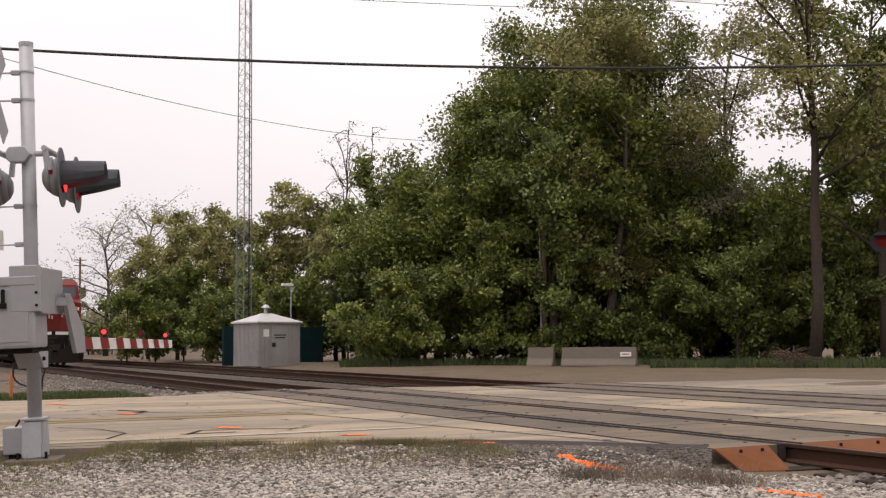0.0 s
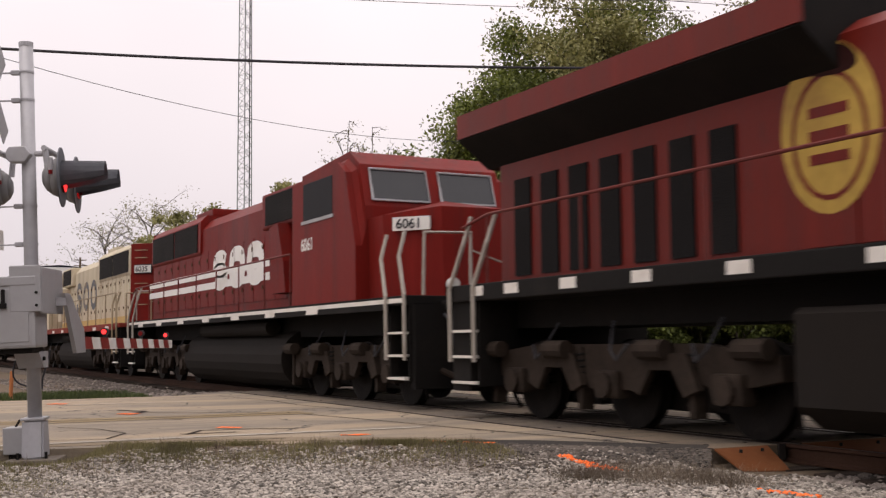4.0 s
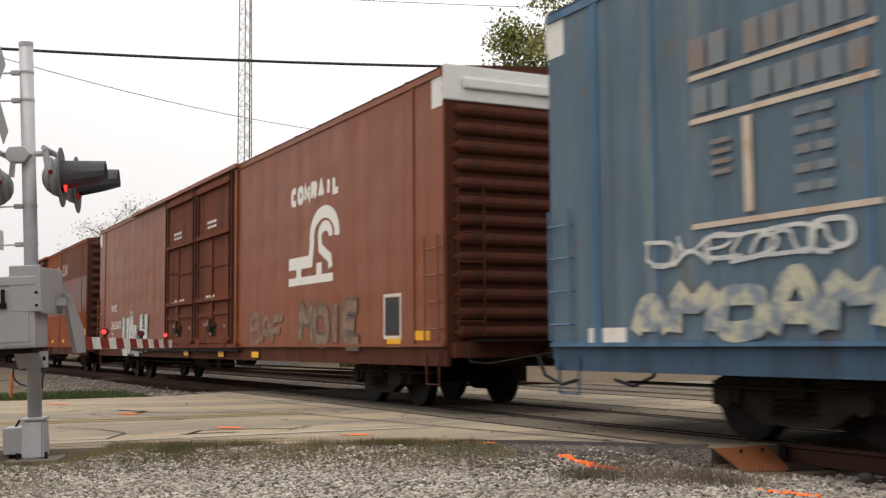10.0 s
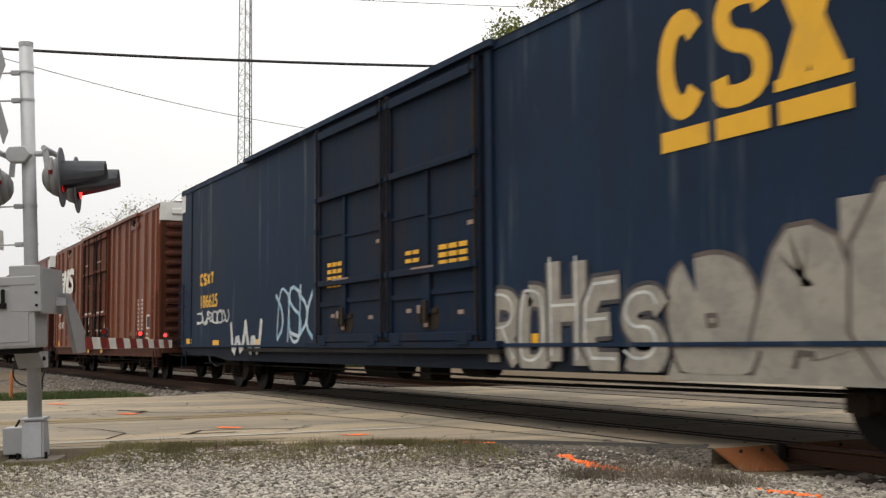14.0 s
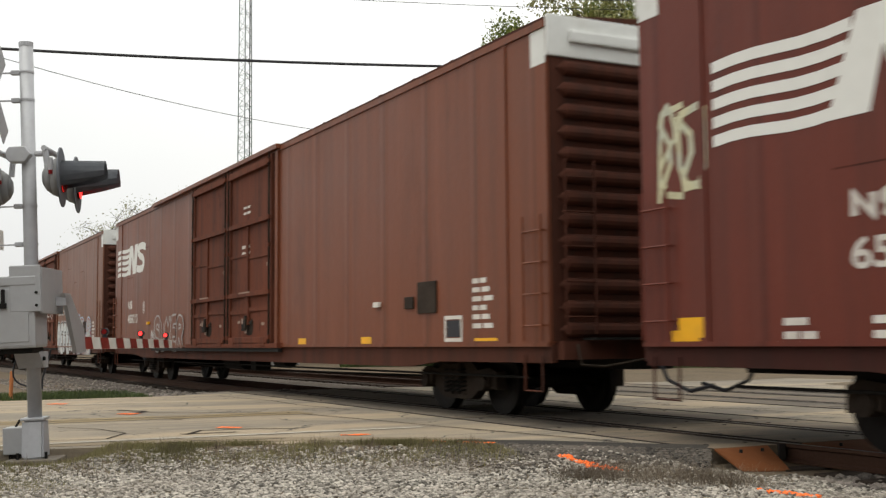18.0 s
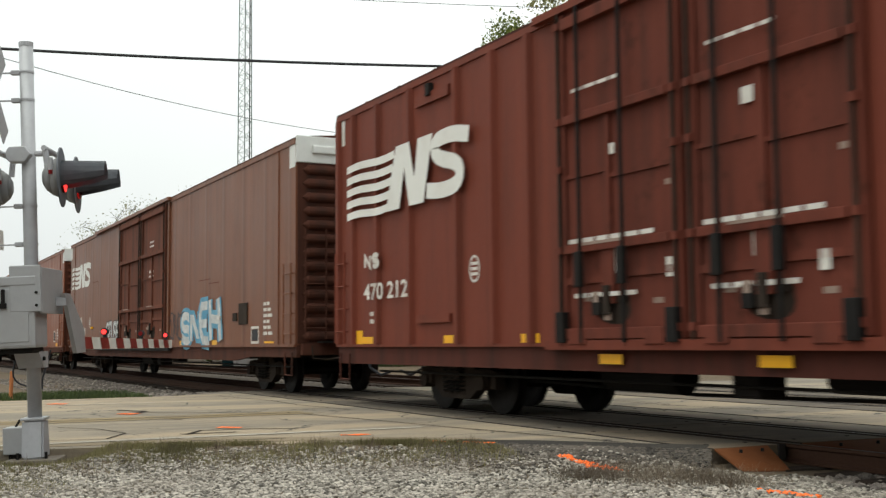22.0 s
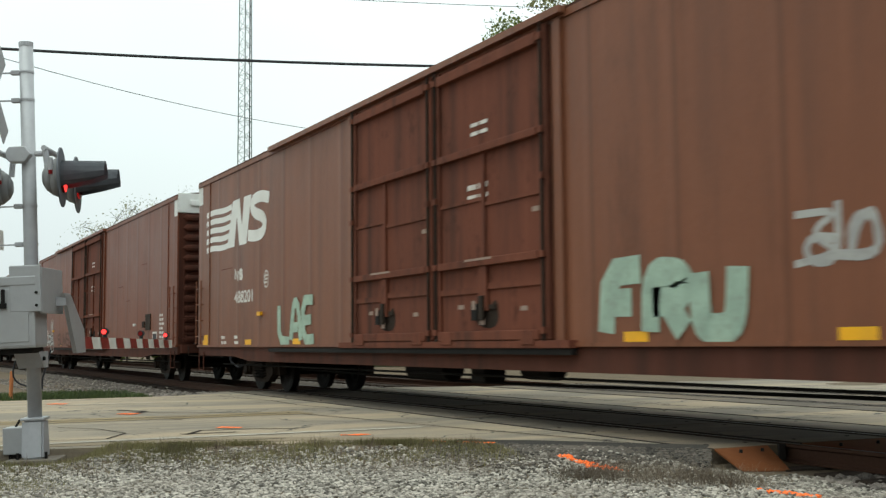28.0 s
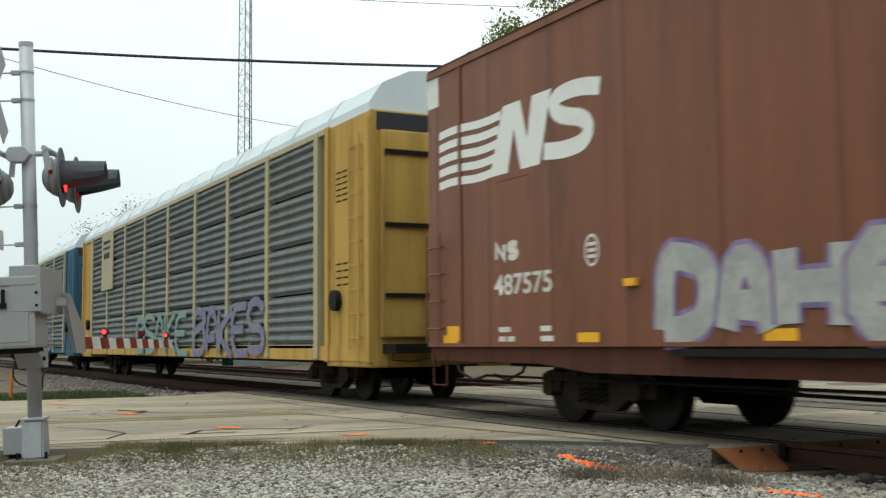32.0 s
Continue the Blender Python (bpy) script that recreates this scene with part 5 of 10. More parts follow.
bm = bmesh.new()
box(bm, 0, 0.75, -0.09, 0.09, 0.78, 0.95, bevel=0.02)
prism(bm, [(0.70, -0.13), (0.98, -0.13), (1.02, -0.02), (0.86, 0.02), (0.84, 0.12), (0.70, 0.13)], 0.72, 1.0, "z")
coupler_mesh = stored("coupler", bm, M["truck_steel"])
bm = bmesh.new()
tube(bm, [(0.1, -0.3, 0.85), (0.3, -0.3, 0.80), (0.45, -0.29, 0.55), (0.75, -0.2, 0.42), (1.1, -0.15, 0.50)], 0.025, 6)
hose_mesh = stored("brake_hose", bm, M["black"])
bm = bmesh.new()
tube(bm, [(0.12, -1.35, 0.98), (0.2, -1.35, 0.74), (0.3, -1.1, 0.72), (0.42, -0.15, 0.86)], 0.014, 6)
uncouple_mesh = stored("uncoupling_lever", bm, M["truck_steel"])


def couplings(car, half):
    for s in (0, 180):
        m = pose(0, 0, 0, 0, 0, s) @ Matrix.Translation((half, 0, 0))
        shared("coupler", coupler_mesh, car, m)
        shared("brake_hose", hose_mesh, car, m)
        shared("uncoupling_lever", uncouple_mesh, car, m)


# ---------------------------------------------------------------- painted marks
NEAR = -1.6
GAP = 0.004


def mark(car, name, bm, material, label=""):
    for f in bm.faces:
        if f.normal.y > 0:
            f.normal_flip()
    return part(name, bm, material, car, label)


def graffiti_paint(name, a, b, scale=3.0):
    m, n, l, p = nodes_of(name)
    co = n.new("ShaderNodeTexCoord").outputs["Object"]
    f = ramp(n, l, tex_noise(n, l, co, scale, 3.0), 0.42, 0.58)
    col = mixed(n, l, f, a, b)
    col = mixed(n, l, ramp(n, l, tex_noise(n, l, co, 14, 5.0), 0.5, 0.8), col, mixed(n, l, 0.4, col, (0.10, 0.06, 0.045)))
    l.new(col, p.inputs["Base Color"])
    p.inputs["Roughness"].default_value = 0.65
    return m


def rounded(pts, times=2, closed=False):
    """Cut the corners of a line, so that it bends softly and stays inside its hull."""
    for _ in range(times):
        out = [] if closed else [pts[0]]
        n = len(pts)
        for i in range(n if closed else n - 1):
            p, q = pts[i], pts[(i + 1) % n]
            out += [(p[0] * 0.75 + q[0] * 0.25, p[1] * 0.75 + q[1] * 0.25), (p[0] * 0.25 + q[0] * 0.75, p[1] * 0.25 + q[1] * 0.75)]
        pts = out if closed else out + [pts[-1]]
    return pts


STROKES = (
    (((0.10, 0.0), (0.12, 0.80), (0.30, 0.97), (0.70, 0.97), (0.88, 0.75), (0.86, 0.0)), ((0.20, 0.42), (0.80, 0.40))),
    (((0.90, 0.90), (0.30, 0.96), (0.08, 0.72), (0.40, 0.52), (0.85, 0.42), (0.90, 0.12), (0.10, 0.05)),),
    (((0.06, 0.02), (0.14, 0.95), (0.50, 0.30), (0.84, 0.97), (0.94, 0.03)),),
    (((0.50, 0.95), (0.12, 0.85), (0.10, 0.15), (0.50, 0.04), (0.90, 0.15), (0.88, 0.85), (0.50, 0.95)), ((0.60, 0.30), (0.98, 0.0))),
    (((0.08, 0.97), (0.30, 0.50), (0.62, 0.48), (0.92, 0.97)), ((0.45, 0.50), (0.44, 0.0), (0.75, 0.02))),
    (((0.90, 0.90), (0.18, 0.95), (0.12, 0.06), (0.92, 0.08)), ((0.15, 0.50), (0.72, 0.52))),
    (((0.12, 0.97), (0.12, 0.10), (0.45, 0.03), (0.88, 0.10), (0.86, 0.97)),),
    (((0.10, 0.02), (0.12, 0.95), (0.60, 0.95), (0.85, 0.72), (0.55, 0.50), (0.20, 0.48)), ((0.45, 0.48), (0.92, 0.02))),
)


def squiggle(r):
    """Abstract spray-can shapes in a unit square: arches, hooks, forks and combs, some turned over."""
    out = []
    for _ in range(2):
        s = STROKES[r.randrange(len(STROKES))]
        turn = r.randrange(4)
        j = lambda v: v + r.uniform(-0.10, 0.10)
        form = (lambda a, b: (a, b), lambda a, b: (1 - a, 1 - b), lambda a, b: (b, a), lambda a, b: (1 - b, a))[turn]
        out += [rounded([tuple(j(v) for v in form(a, b)) for a, b in st], 1 if r.random() < 0.5 else 2) for st in s[:1]]
    return out


def ragged(x0, x1, z0, z1, steps, rough, r):
    """A closed outline with an uneven top and a nearly even foot."""
    pts = [(x0 + (x1 - x0) * k / steps, z1 - r.random() * rough) for k in range(steps + 1)]
    pts += [(x0 + (x1 - x0) * k / steps, z0 + r.random() * rough * 0.3) for k in range(steps, -1, -1)]
    return pts


# painted letter shapes as runs of points on a grid of 5 by 7
TAGS = {"A": "00 15 26 35 40|12 32", "B": "00 06 36 45 34 03|34 42 30 00", "C": "45 36 16 05 01 10 30 41", "D": "00 06 26 45 41 20 00", "E": "46 06 00 40|03 33", "F": "46 06 00|03 33",
        "G": "45 36 16 05 01 10 40 43 23", "H": "00 06|46 40|03 43", "I": "20 26", "K": "00 06|46 03 40", "L": "06 00 40", "M": "00 06 23 46 40", "N": "00 06 40 46", "O": "16 05 01 10 30 41 45 36 16",
        "P": "00 06 36 45 44 33 03", "R": "00 06 36 45 44 33 03|23 40", "S": "45 36 16 05 04 13 33 42 41 30 10 01", "T": "06 46|26 20", "U": "06 01 10 30 41 46", "W": "06 10 24 30 46", "X": "00 46|06 40", "Y": "06 23 46|23 20", "Z": "06 46 00 40"}


def letter_piece(car, text, x0, x1, z0, z1, fill, line, halo=None, seed=1, depth=0.0, weight=0.30, lean=0.06, shine=None, slope=0.0, heights=None, cloud=None, label="painted graffiti letters with outlines"):
    """Fat interlocking sprayed letters: halo, outline, filling and a thin highlight, each letter over the one before."""
    r = random.Random(seed)
    wide, high = (x1 - x0) / len(text), z1 - z0
    t = weight * 0.82 * min(wide, high * 0.75)
    g = None
    y = NEAR - GAP - depth
    if cloud:
        bm = bmesh.new()
        flat(bm, ragged(x0 - 0.1, x1 + 0.1, z0 + 0.02, z1 - 0.22 * high, len(text) * 5, 0.30 * high, r), y)
        g = mark(car, "graffiti", bm, cloud, label)
    for k, ch in enumerate(text):
        top_z = z0 + high * (heights[k] if heights else r.uniform(0.86, 1.0)) + slope * wide * k
        foot = z0 + r.uniform(-0.02, 0.05) * high
        a, b = x0 + wide * (k - 0.05) + t * 0.5, x0 + wide * (k + 1.05) - t * 0.5
        sk = r.uniform(-lean, lean) * high
        runs = []
        for run in TAGS[ch].split("|"):
            pts = []
            for p in run.split():
                u, v = int(p[0]) / 4 + r.uniform(-0.05, 0.05), int(p[1]) / 6 + r.uniform(-0.035, 0.035)
                pts.append((a + (b - a) * u + sk * (v - 0.5), foot + t * 0.4 + (top_z - foot - t * 0.8) * v))
            runs.append(rounded(pts, 2 if len(pts) > 5 else 1))
        for name, width, mat, dy in (("graffiti_halo", t + 0.22, halo, 0.001), ("graffiti_outline", t + 0.10, line, 0.0022), ("graffiti_letter", t, fill, 0.0034)):
            if not mat:
                continue
            bm = bmesh.new()
            for i, pts in enumerate(runs):
                ribbon(bm, pts, width, y - dy - 0.0045 * k - 0.0004 * i)
            for v in bm.verts:
                v.co.z = max(v.co.z, 0.69)
            g = mark(car, "graffiti", bm, mat, label) if g is None else (mark(g, name, bm, mat), g)[1]
        if shine:
            bm = bmesh.new()
            for i, pts in enumerate(runs):
                ribbon(bm, [(p - t * 0.28, q + t * 0.24) for p, q in pts], max(0.02, t * 0.13), y - 0.0045 * k - 0.0044 - 0.0003 * i)
            mark(g, "graffiti_shine", bm, shine)
    return g


def spiky(x0, x1, z0, z1, n, rough, r, grow=0.0):
    """A closed outline with rounded corners, spikes above and an uneven foot."""
    cx, cz, a, b = (x0 + x1) / 2, (z0 + z1) / 2, (x1 - x0) / 2 + grow, (z1 - z0) / 2 + grow
    pts = []
    for k in range(n):
        t = math.tau * k / n
        c, s_ = math.cos(t), math.sin(t)
        u = math.copysign(abs(c) ** 0.30, c)
        v = math.copysign(abs(s_) ** 0.36, s_)
        j = r.uniform(-rough, rough) * (1.0 if s_ > -0.2 else 0.35)
        pts.append((cx + a * u + j * 0.5 * (abs(c) > 0.8), max(0.58, cz + b * v + j * (abs(c) <= 0.9))))
    return pts


def wild_piece(car, x0, x1, z0, z1, base, fill, rim, edge, wave, seed, depth=0.0, cell=0.27, thin=1.0, reach=0.05):
    """Dense interlocked strokes over a light field with a coloured edge."""
    r = random.Random(seed)
    y = NEAR - GAP - depth
    n = max(24, int((x1 - x0) * 14))
    bm = bmesh.new()
    shape = spiky(x0 + 0.04, x1 - 0.04, z0 + 0.03, z1 - 0.05, n, 0.20, r)
    cx, cz = (x0 + x1) / 2, (z0 + z1) / 2
    flat(bm, [(p + math.copysign(reach, p - cx), q + math.copysign(reach * 1.1, q - cz)) for p, q in shape], y)
    g = mark(car, "graffiti", bm, edge, "dense interlocked graffiti in several colours")
    bm = bmesh.new()
    flat(bm, shape, y - 0.004)
    mark(g, "graffiti_field", bm, fill)
    cols = max(2, int((x1 - x0) / cell))
    patches, strokes, rims = bmesh.new(), bmesh.new(), bmesh.new()
    i = 0
    for k in range(cols):
        a = x0 + (x1 - x0) * (k + 0.5) / cols
        w = (x1 - x0) / cols
        lo, hi = z0 + r.uniform(0.08, 0.20), z1 - r.uniform(0.03, 0.24)
        if k in (0, cols - 1):
            hi -= 0.18
        px, pz = a + r.uniform(-0.3, 0.3) * w, r.uniform(lo + 0.15, hi - 0.2)
        flat(patches, [(px - 0.09, pz - 0.14), (px + 0.10, pz - 0.10), (px + 0.08, pz + 0.15), (px - 0.06, pz + 0.10)], y - 0.007 - 0.0001 * i)
        mid = r.uniform(0.35, 0.65)
        j = lambda q: a + q * w
        path = r.choice(([(j(-0.4), lo), (j(-0.3), lo + (hi - lo) * mid), (j(0.5), lo + (hi - lo) * (mid + 0.1)), (j(0.3), hi)],
                         [(j(0.5), lo), (j(0.2), lo + (hi - lo) * mid), (j(-0.5), hi)],
                         [(j(0.0), lo), (j(-0.2), lo + (hi - lo) * 0.5), (j(0.1), hi), (j(0.9), hi - 0.05)],
                         [(j(0.9), lo + 0.06), (j(0.0), lo), (j(0.0), lo + (hi - lo) * mid), (j(0.6), hi)]))
        line = rounded(path, 2)
        width = r.uniform(0.62, 1.0) * w * thin
        ribbon(strokes, line, width, y - 0.012 - 0.0003 * i)
        ribbon(rims, [(p + width * 0.62, q) for p, q in line], 0.028, y - 0.026 - 0.0003 * i)
        i += 1
        for _ in range(2):
            zc = r.uniform(lo + 0.2, hi - 0.15)
            bar = rounded([(j(-0.7), zc - 0.08), (j(0.1), zc + r.uniform(-0.05, 0.12)), (j(0.8), zc + 0.05)], 2)
            ribbon(strokes, bar, r.uniform(0.09, 0.19) * thin, y - 0.012 - 0.0003 * i)
            ribbon(rims, [(p, q + 0.07) for p, q in bar], 0.022, y - 0.026 - 0.0003 * i)
            i += 1
    for name, bm, mat in (("graffiti_patchwork", patches, rim), ("graffiti_linework", strokes, base), ("graffiti_rimwork", rims, rim)):
        tagged(mark(g, name, bm, mat), kind="stuff")
    if wave:
        bm = bmesh.new()
        ribbon(bm, [(x0 + 0.25 + (x1 - x0 - 0.5) * k / 30, z0 + 0.09 + 0.04 * math.sin(k * 1.1)) for k in range(31)], 0.13, y - 0.050)
        mark(g, "graffiti_wave", bm, wave)
    return g


def scrawl(car, x0, x1, z0, z1, material, seed, width=0.05, depth=0.0, count=5):
    """Thin hand-drawn loops of spray paint."""
    r = random.Random(seed)
    first = None
    w = (x1 - x0) / count
    for k in range(count):
        for i, st in enumerate(squiggle(r)):
            bm = bmesh.new()
            ribbon(bm, [(x0 + w * (k - 0.15 + 1.3 * a), z0 + (z1 - z0) * b) for a, b in st], width * r.uniform(0.6, 1.0), NEAR - GAP - depth - 0.0006 * (2 * k + i))
            if first is None:
                first = mark(car, "scrawl", bm, material, "thin sprayed scrawl")
            else:
                mark(first, "scrawl_stroke", bm, material)
    return first


def bars(car, name, rows, material, depth=0.0, label=""):
    """Lines of small writing that cannot be read, as bars."""
    bm = bmesh.new()
    for x0, x1, z0, z1 in rows:
        n = max(1, round((x1 - x0) / 0.27))
        for k in range(n):
            a = x0 + (x1 - x0) * k / n
            rect(bm, a, a + (x1 - x0) / n * 0.82, z0, z1, NEAR - GAP - depth)
    return tagged(mark(car, name, bm, material), label, kind="stuff")


WORD_SHAPES = {"o": "46 36 16 05 01 10 30 40", "u": "44 46 16 05 01 10 40 43 23", "w": "00 26 40|12 32", "z": "00 06 40 46", "d": "00 06 26 45 41 20 00", "i": "20 26",
               "f": "00 06 46|03 33", "p": "00 06 36 45 44 33 03", "r": "00 06 36 45 44 33 03|23 40", "l": "06 00 40", "s": "45 36 16 05 04 13 33 42 41 30 10 01", "x": "00 46|06 40", "t": "06 46|26 20", "y": "06 23 46|23 20", "q": "16 05 01 10 30 41 45 36 16"}


def block_word(car, x0, x1, z0, z1, shapes, material, y=None, name="lettering", heavy=0.26, tall_first=0.0):
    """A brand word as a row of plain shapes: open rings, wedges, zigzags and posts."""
    w = (x1 - x0) / len(shapes)
    y = NEAR - GAP if y is None else y
    first = None
    for k, code in enumerate(shapes):
        bm = bmesh.new()
        t = w * heavy
        top_z = z1 + (tall_first * (z1 - z0) if k == 0 else 0.0)
        for i, run in enumerate(WORD_SHAPES[code].split("|")):
            pts = [(x0 + w * (k + 0.05) + t / 2 + (w * 0.90 - t) * int(p[0]) / 4, z0 + t / 2 + (top_z - z0 - t) * int(p[1]) / 6) for p in run.split()]
            ribbon(bm, rounded(pts, 1) if code in "osuqd" else pts, t, y - 0.0005 * i)
        if first is None:
            first = mark(car, name, bm, material)
        else:
            mark(first, name + "_block", bm, material)
    return first


def mane_logo(car, L, x0=0.42, x1=4.48, z0=3.17, z1=4.08, paint=None, lift=0.0):
    """White mark: five swept bars, a slanted zigzag and a curl."""
    o = -L / 2
    h = z1 - z0
    y = NEAR - GAP - lift
    wid = x1 - x0
    X = lambda q: o + x0 + wid * q
    bm = bmesh.new()
    # a slanted block with two wedge notches
    flat(bm, ((X(0.36), z0), (X(0.475), z0), (X(0.515), z0 + h * 0.62), (X(0.555), z0), (X(0.665), z0), (X(0.735), z1), (X(0.625), z1), (X(0.595), z0 + h * 0.42), (X(0.555), z1), (X(0.45), z1)), y)
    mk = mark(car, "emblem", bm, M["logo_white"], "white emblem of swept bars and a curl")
    for k in range(5):
        b = z0 + h * (0.005 + 0.205 * k)
        x_end = x0 + wid * (0.38 + 0.055 * k / 4)
        n = 6
        lo = [(o + x0 + (x_end - x0) * i / n, b + 0.022 * math.sin(i / n * math.tau)) for i in range(n + 1)]
        bm = bmesh.new()
        flat(bm, lo + [(p[0], p[1] + h * 0.125) for p in reversed(lo)], y - 0.001)
        mark(mk, "emblem_bar", bm, M["logo_white"])
    # curl
    bm = bmesh.new()
    ribbon(bm, rounded([(X(0.985), z0 + 0.80 * h), (X(0.87), z0 + 0.90 * h), (X(0.74), z0 + 0.86 * h), (X(0.76), z0 + 0.60 * h), (X(0.93), z0 + 0.44 * h), (X(0.92), z0 + 0.14 * h), (X(0.80), z0 + 0.10 * h), (X(0.69), z0 + 0.16 * h)], 2), h * 0.235, y - 0.002)
    mark(mk, "emblem_curl", bm, M["logo_white"])
    return mk


def mark_set(car, label, material, shapes):
    """Several painted pieces that make one emblem, each a part of its own under the first."""
    first = None
    for k, fill in enumerate(shapes):
        bm = bmesh.new()
        fill(bm, NEAR - GAP - 0.0012 * k)
        if first is None:
            first = mark(car, "emblem", bm, material, label)
        else:
            mark(first, "emblem_piece", bm, material)
    return first


def block_logo(car, x0, x1, z0, z1):
    """Yellow mark: an open ring, a double bend and an hourglass over three bars."""
    w, h = x1 - x0, z1 - z0
    zb = z0 + h * 0.22
    hz = z1 - zb
    a, b = x0 + w * 0.66, x0 + w * 0.99
    c = (a + b) / 2
    X = lambda q: x0 + w * q
    Z = lambda q: zb + hz * q
    shapes = [lambda bm, y: ribbon(bm, arc(x0 + w * 0.155, zb + hz / 2, w * 0.100, hz * 0.40, 40, 320, 16), w * 0.095, y),
              lambda bm, y: ribbon(bm, rounded([(X(0.60), Z(0.76)), (X(0.58), Z(0.94)), (X(0.39), Z(0.94)), (X(0.39), Z(0.60)), (X(0.59), Z(0.46)), (X(0.59), Z(0.08)), (X(0.38), Z(0.06)), (X(0.37), Z(0.26))], 2), w * 0.085, y),
              lambda bm, y: flat(bm, ((a, Z(1)), (a + w * 0.15, Z(1)), (c + w * 0.07, Z(0.5)), (b, Z(0.02)), (b - w * 0.15, Z(0.02)), (c - w * 0.07, Z(0.5))), y),
              lambda bm, y: flat(bm, ((b, Z(1)), (b - w * 0.13, Z(1)), (a, Z(0.02)), (a + w * 0.13, Z(0.02))), y),
              lambda bm, y: rect(bm, a - 0.02, b + 0.02, Z(0), Z(0.1), y)]
    for q0, q1 in ((0.02, 0.30), (0.345, 0.625), (0.67, 1.0)):
        shapes.append(lambda bm, y, q0=q0, q1=q1: rect(bm, X(q0), X(q1), z0, z0 + h * 0.15, y))
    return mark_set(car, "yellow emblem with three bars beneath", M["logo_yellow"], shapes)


def wheel_emblem(car, x0, x1, z0, z1):
    """White mark: two nested arches over a pair of rails."""
    w, h = x1 - x0, z1 - z0
    cx, cz = x0 + w * 0.70, z0 + h * 0.66
    shapes = [lambda bm, y: ribbon(bm, [(x0, z0 + h * 0.33), (cx - w * 0.26, z0 + h * 0.33)] + arc(cx, cz, w * 0.23, h * 0.30, 190, -10, 16), w * 0.085, y),
              lambda bm, y: ribbon(bm, arc(cx + w * 0.02, cz - h * 0.02, w * 0.10, h * 0.13, -10, 190, 12) + [(cx - w * 0.07, cz - h * 0.18), (cx + w * 0.10, z0 + h * 0.33), (cx + w * 0.12, z0 + h * 0.2)], w * 0.07, y),
              lambda bm, y: rect(bm, x0, x0 + w * 0.86, z0 + h * 0.02, z0 + h * 0.13, y),
              lambda bm, y: rect(bm, x0 + w * 0.16, x0 + w * 0.26, z0 + h * 0.13, z0 + h * 0.29, y),
              lambda bm, y: rect(bm, x0 + w * 0.56, x0 + w * 0.66, z0 + h * 0.13, z0 + h * 0.29, y)]
    return mark_set(car, "white emblem of nested arches", M["logo_white"], shapes)


# ---------------------------------------------------------------- box cars
def corrugation(L, s, z0, z1, count, wide=1.36):
    """The pressed steel end of a car: a plate with long rounded ribs."""
    bm = bmesh.new()
    box(bm, *sorted((s * L / 2, s * (L / 2 + 0.03))), -1.56, 1.56, z0, z1)
    return bm


def end_rib(s, step, wide=1.36):
    bm = bmesh.new()
    for L, zc in ((0.0, 0.0),):
        n = 6
        prof = [(s * (L / 2 + 0.028 + 0.085 * math.sin(math.pi * i / n)), zc + step * 0.36 * math.cos(math.pi * i / n)) for i in range(n + 1)]
        u = [bm.verts.new((a, -wide, b)) for a, b in prof]
        w = [bm.verts.new((a, wide, b)) for a, b in prof]
        tl, tr = bm.verts.new((s * (L / 2 + 0.028), -wide - 0.12, zc)), bm.verts.new((s * (L / 2 + 0.028), wide + 0.12, zc))
        for i in range(n):
            bm.faces.new((u[i], u[i + 1], w[i + 1], w[i]))
            bm.faces.new((tl, u[i + 1], u[i]))
            bm.faces.new((tr, w[i], w[i + 1]))
    bmesh.ops.recalc_face_normals(bm, faces=bm.faces[:])
    return bm


def ladder(car, x, z0, z1, count, material, width=0.42, y=None):
    y = NEAR - 0.07 if y is None else y
    bm = bmesh.new()
    for q in (-1, 1):
        tube(bm, [(x + q * width / 2, y, z0), (x + q * width / 2, y, z1)], 0.016, 5)
    lad = part("ladder", bm, material, car)
    for k in range(count):
        z = z0 + (z1 - z0) * (k + 0.5) / count
        part("rung", T([(x - width / 2, y + 0.06, z), (x - width / 2, y, z), (x + width / 2, y, z), (x + width / 2, y + 0.06, z)], 0.012, 5), material, lad)
    return lad


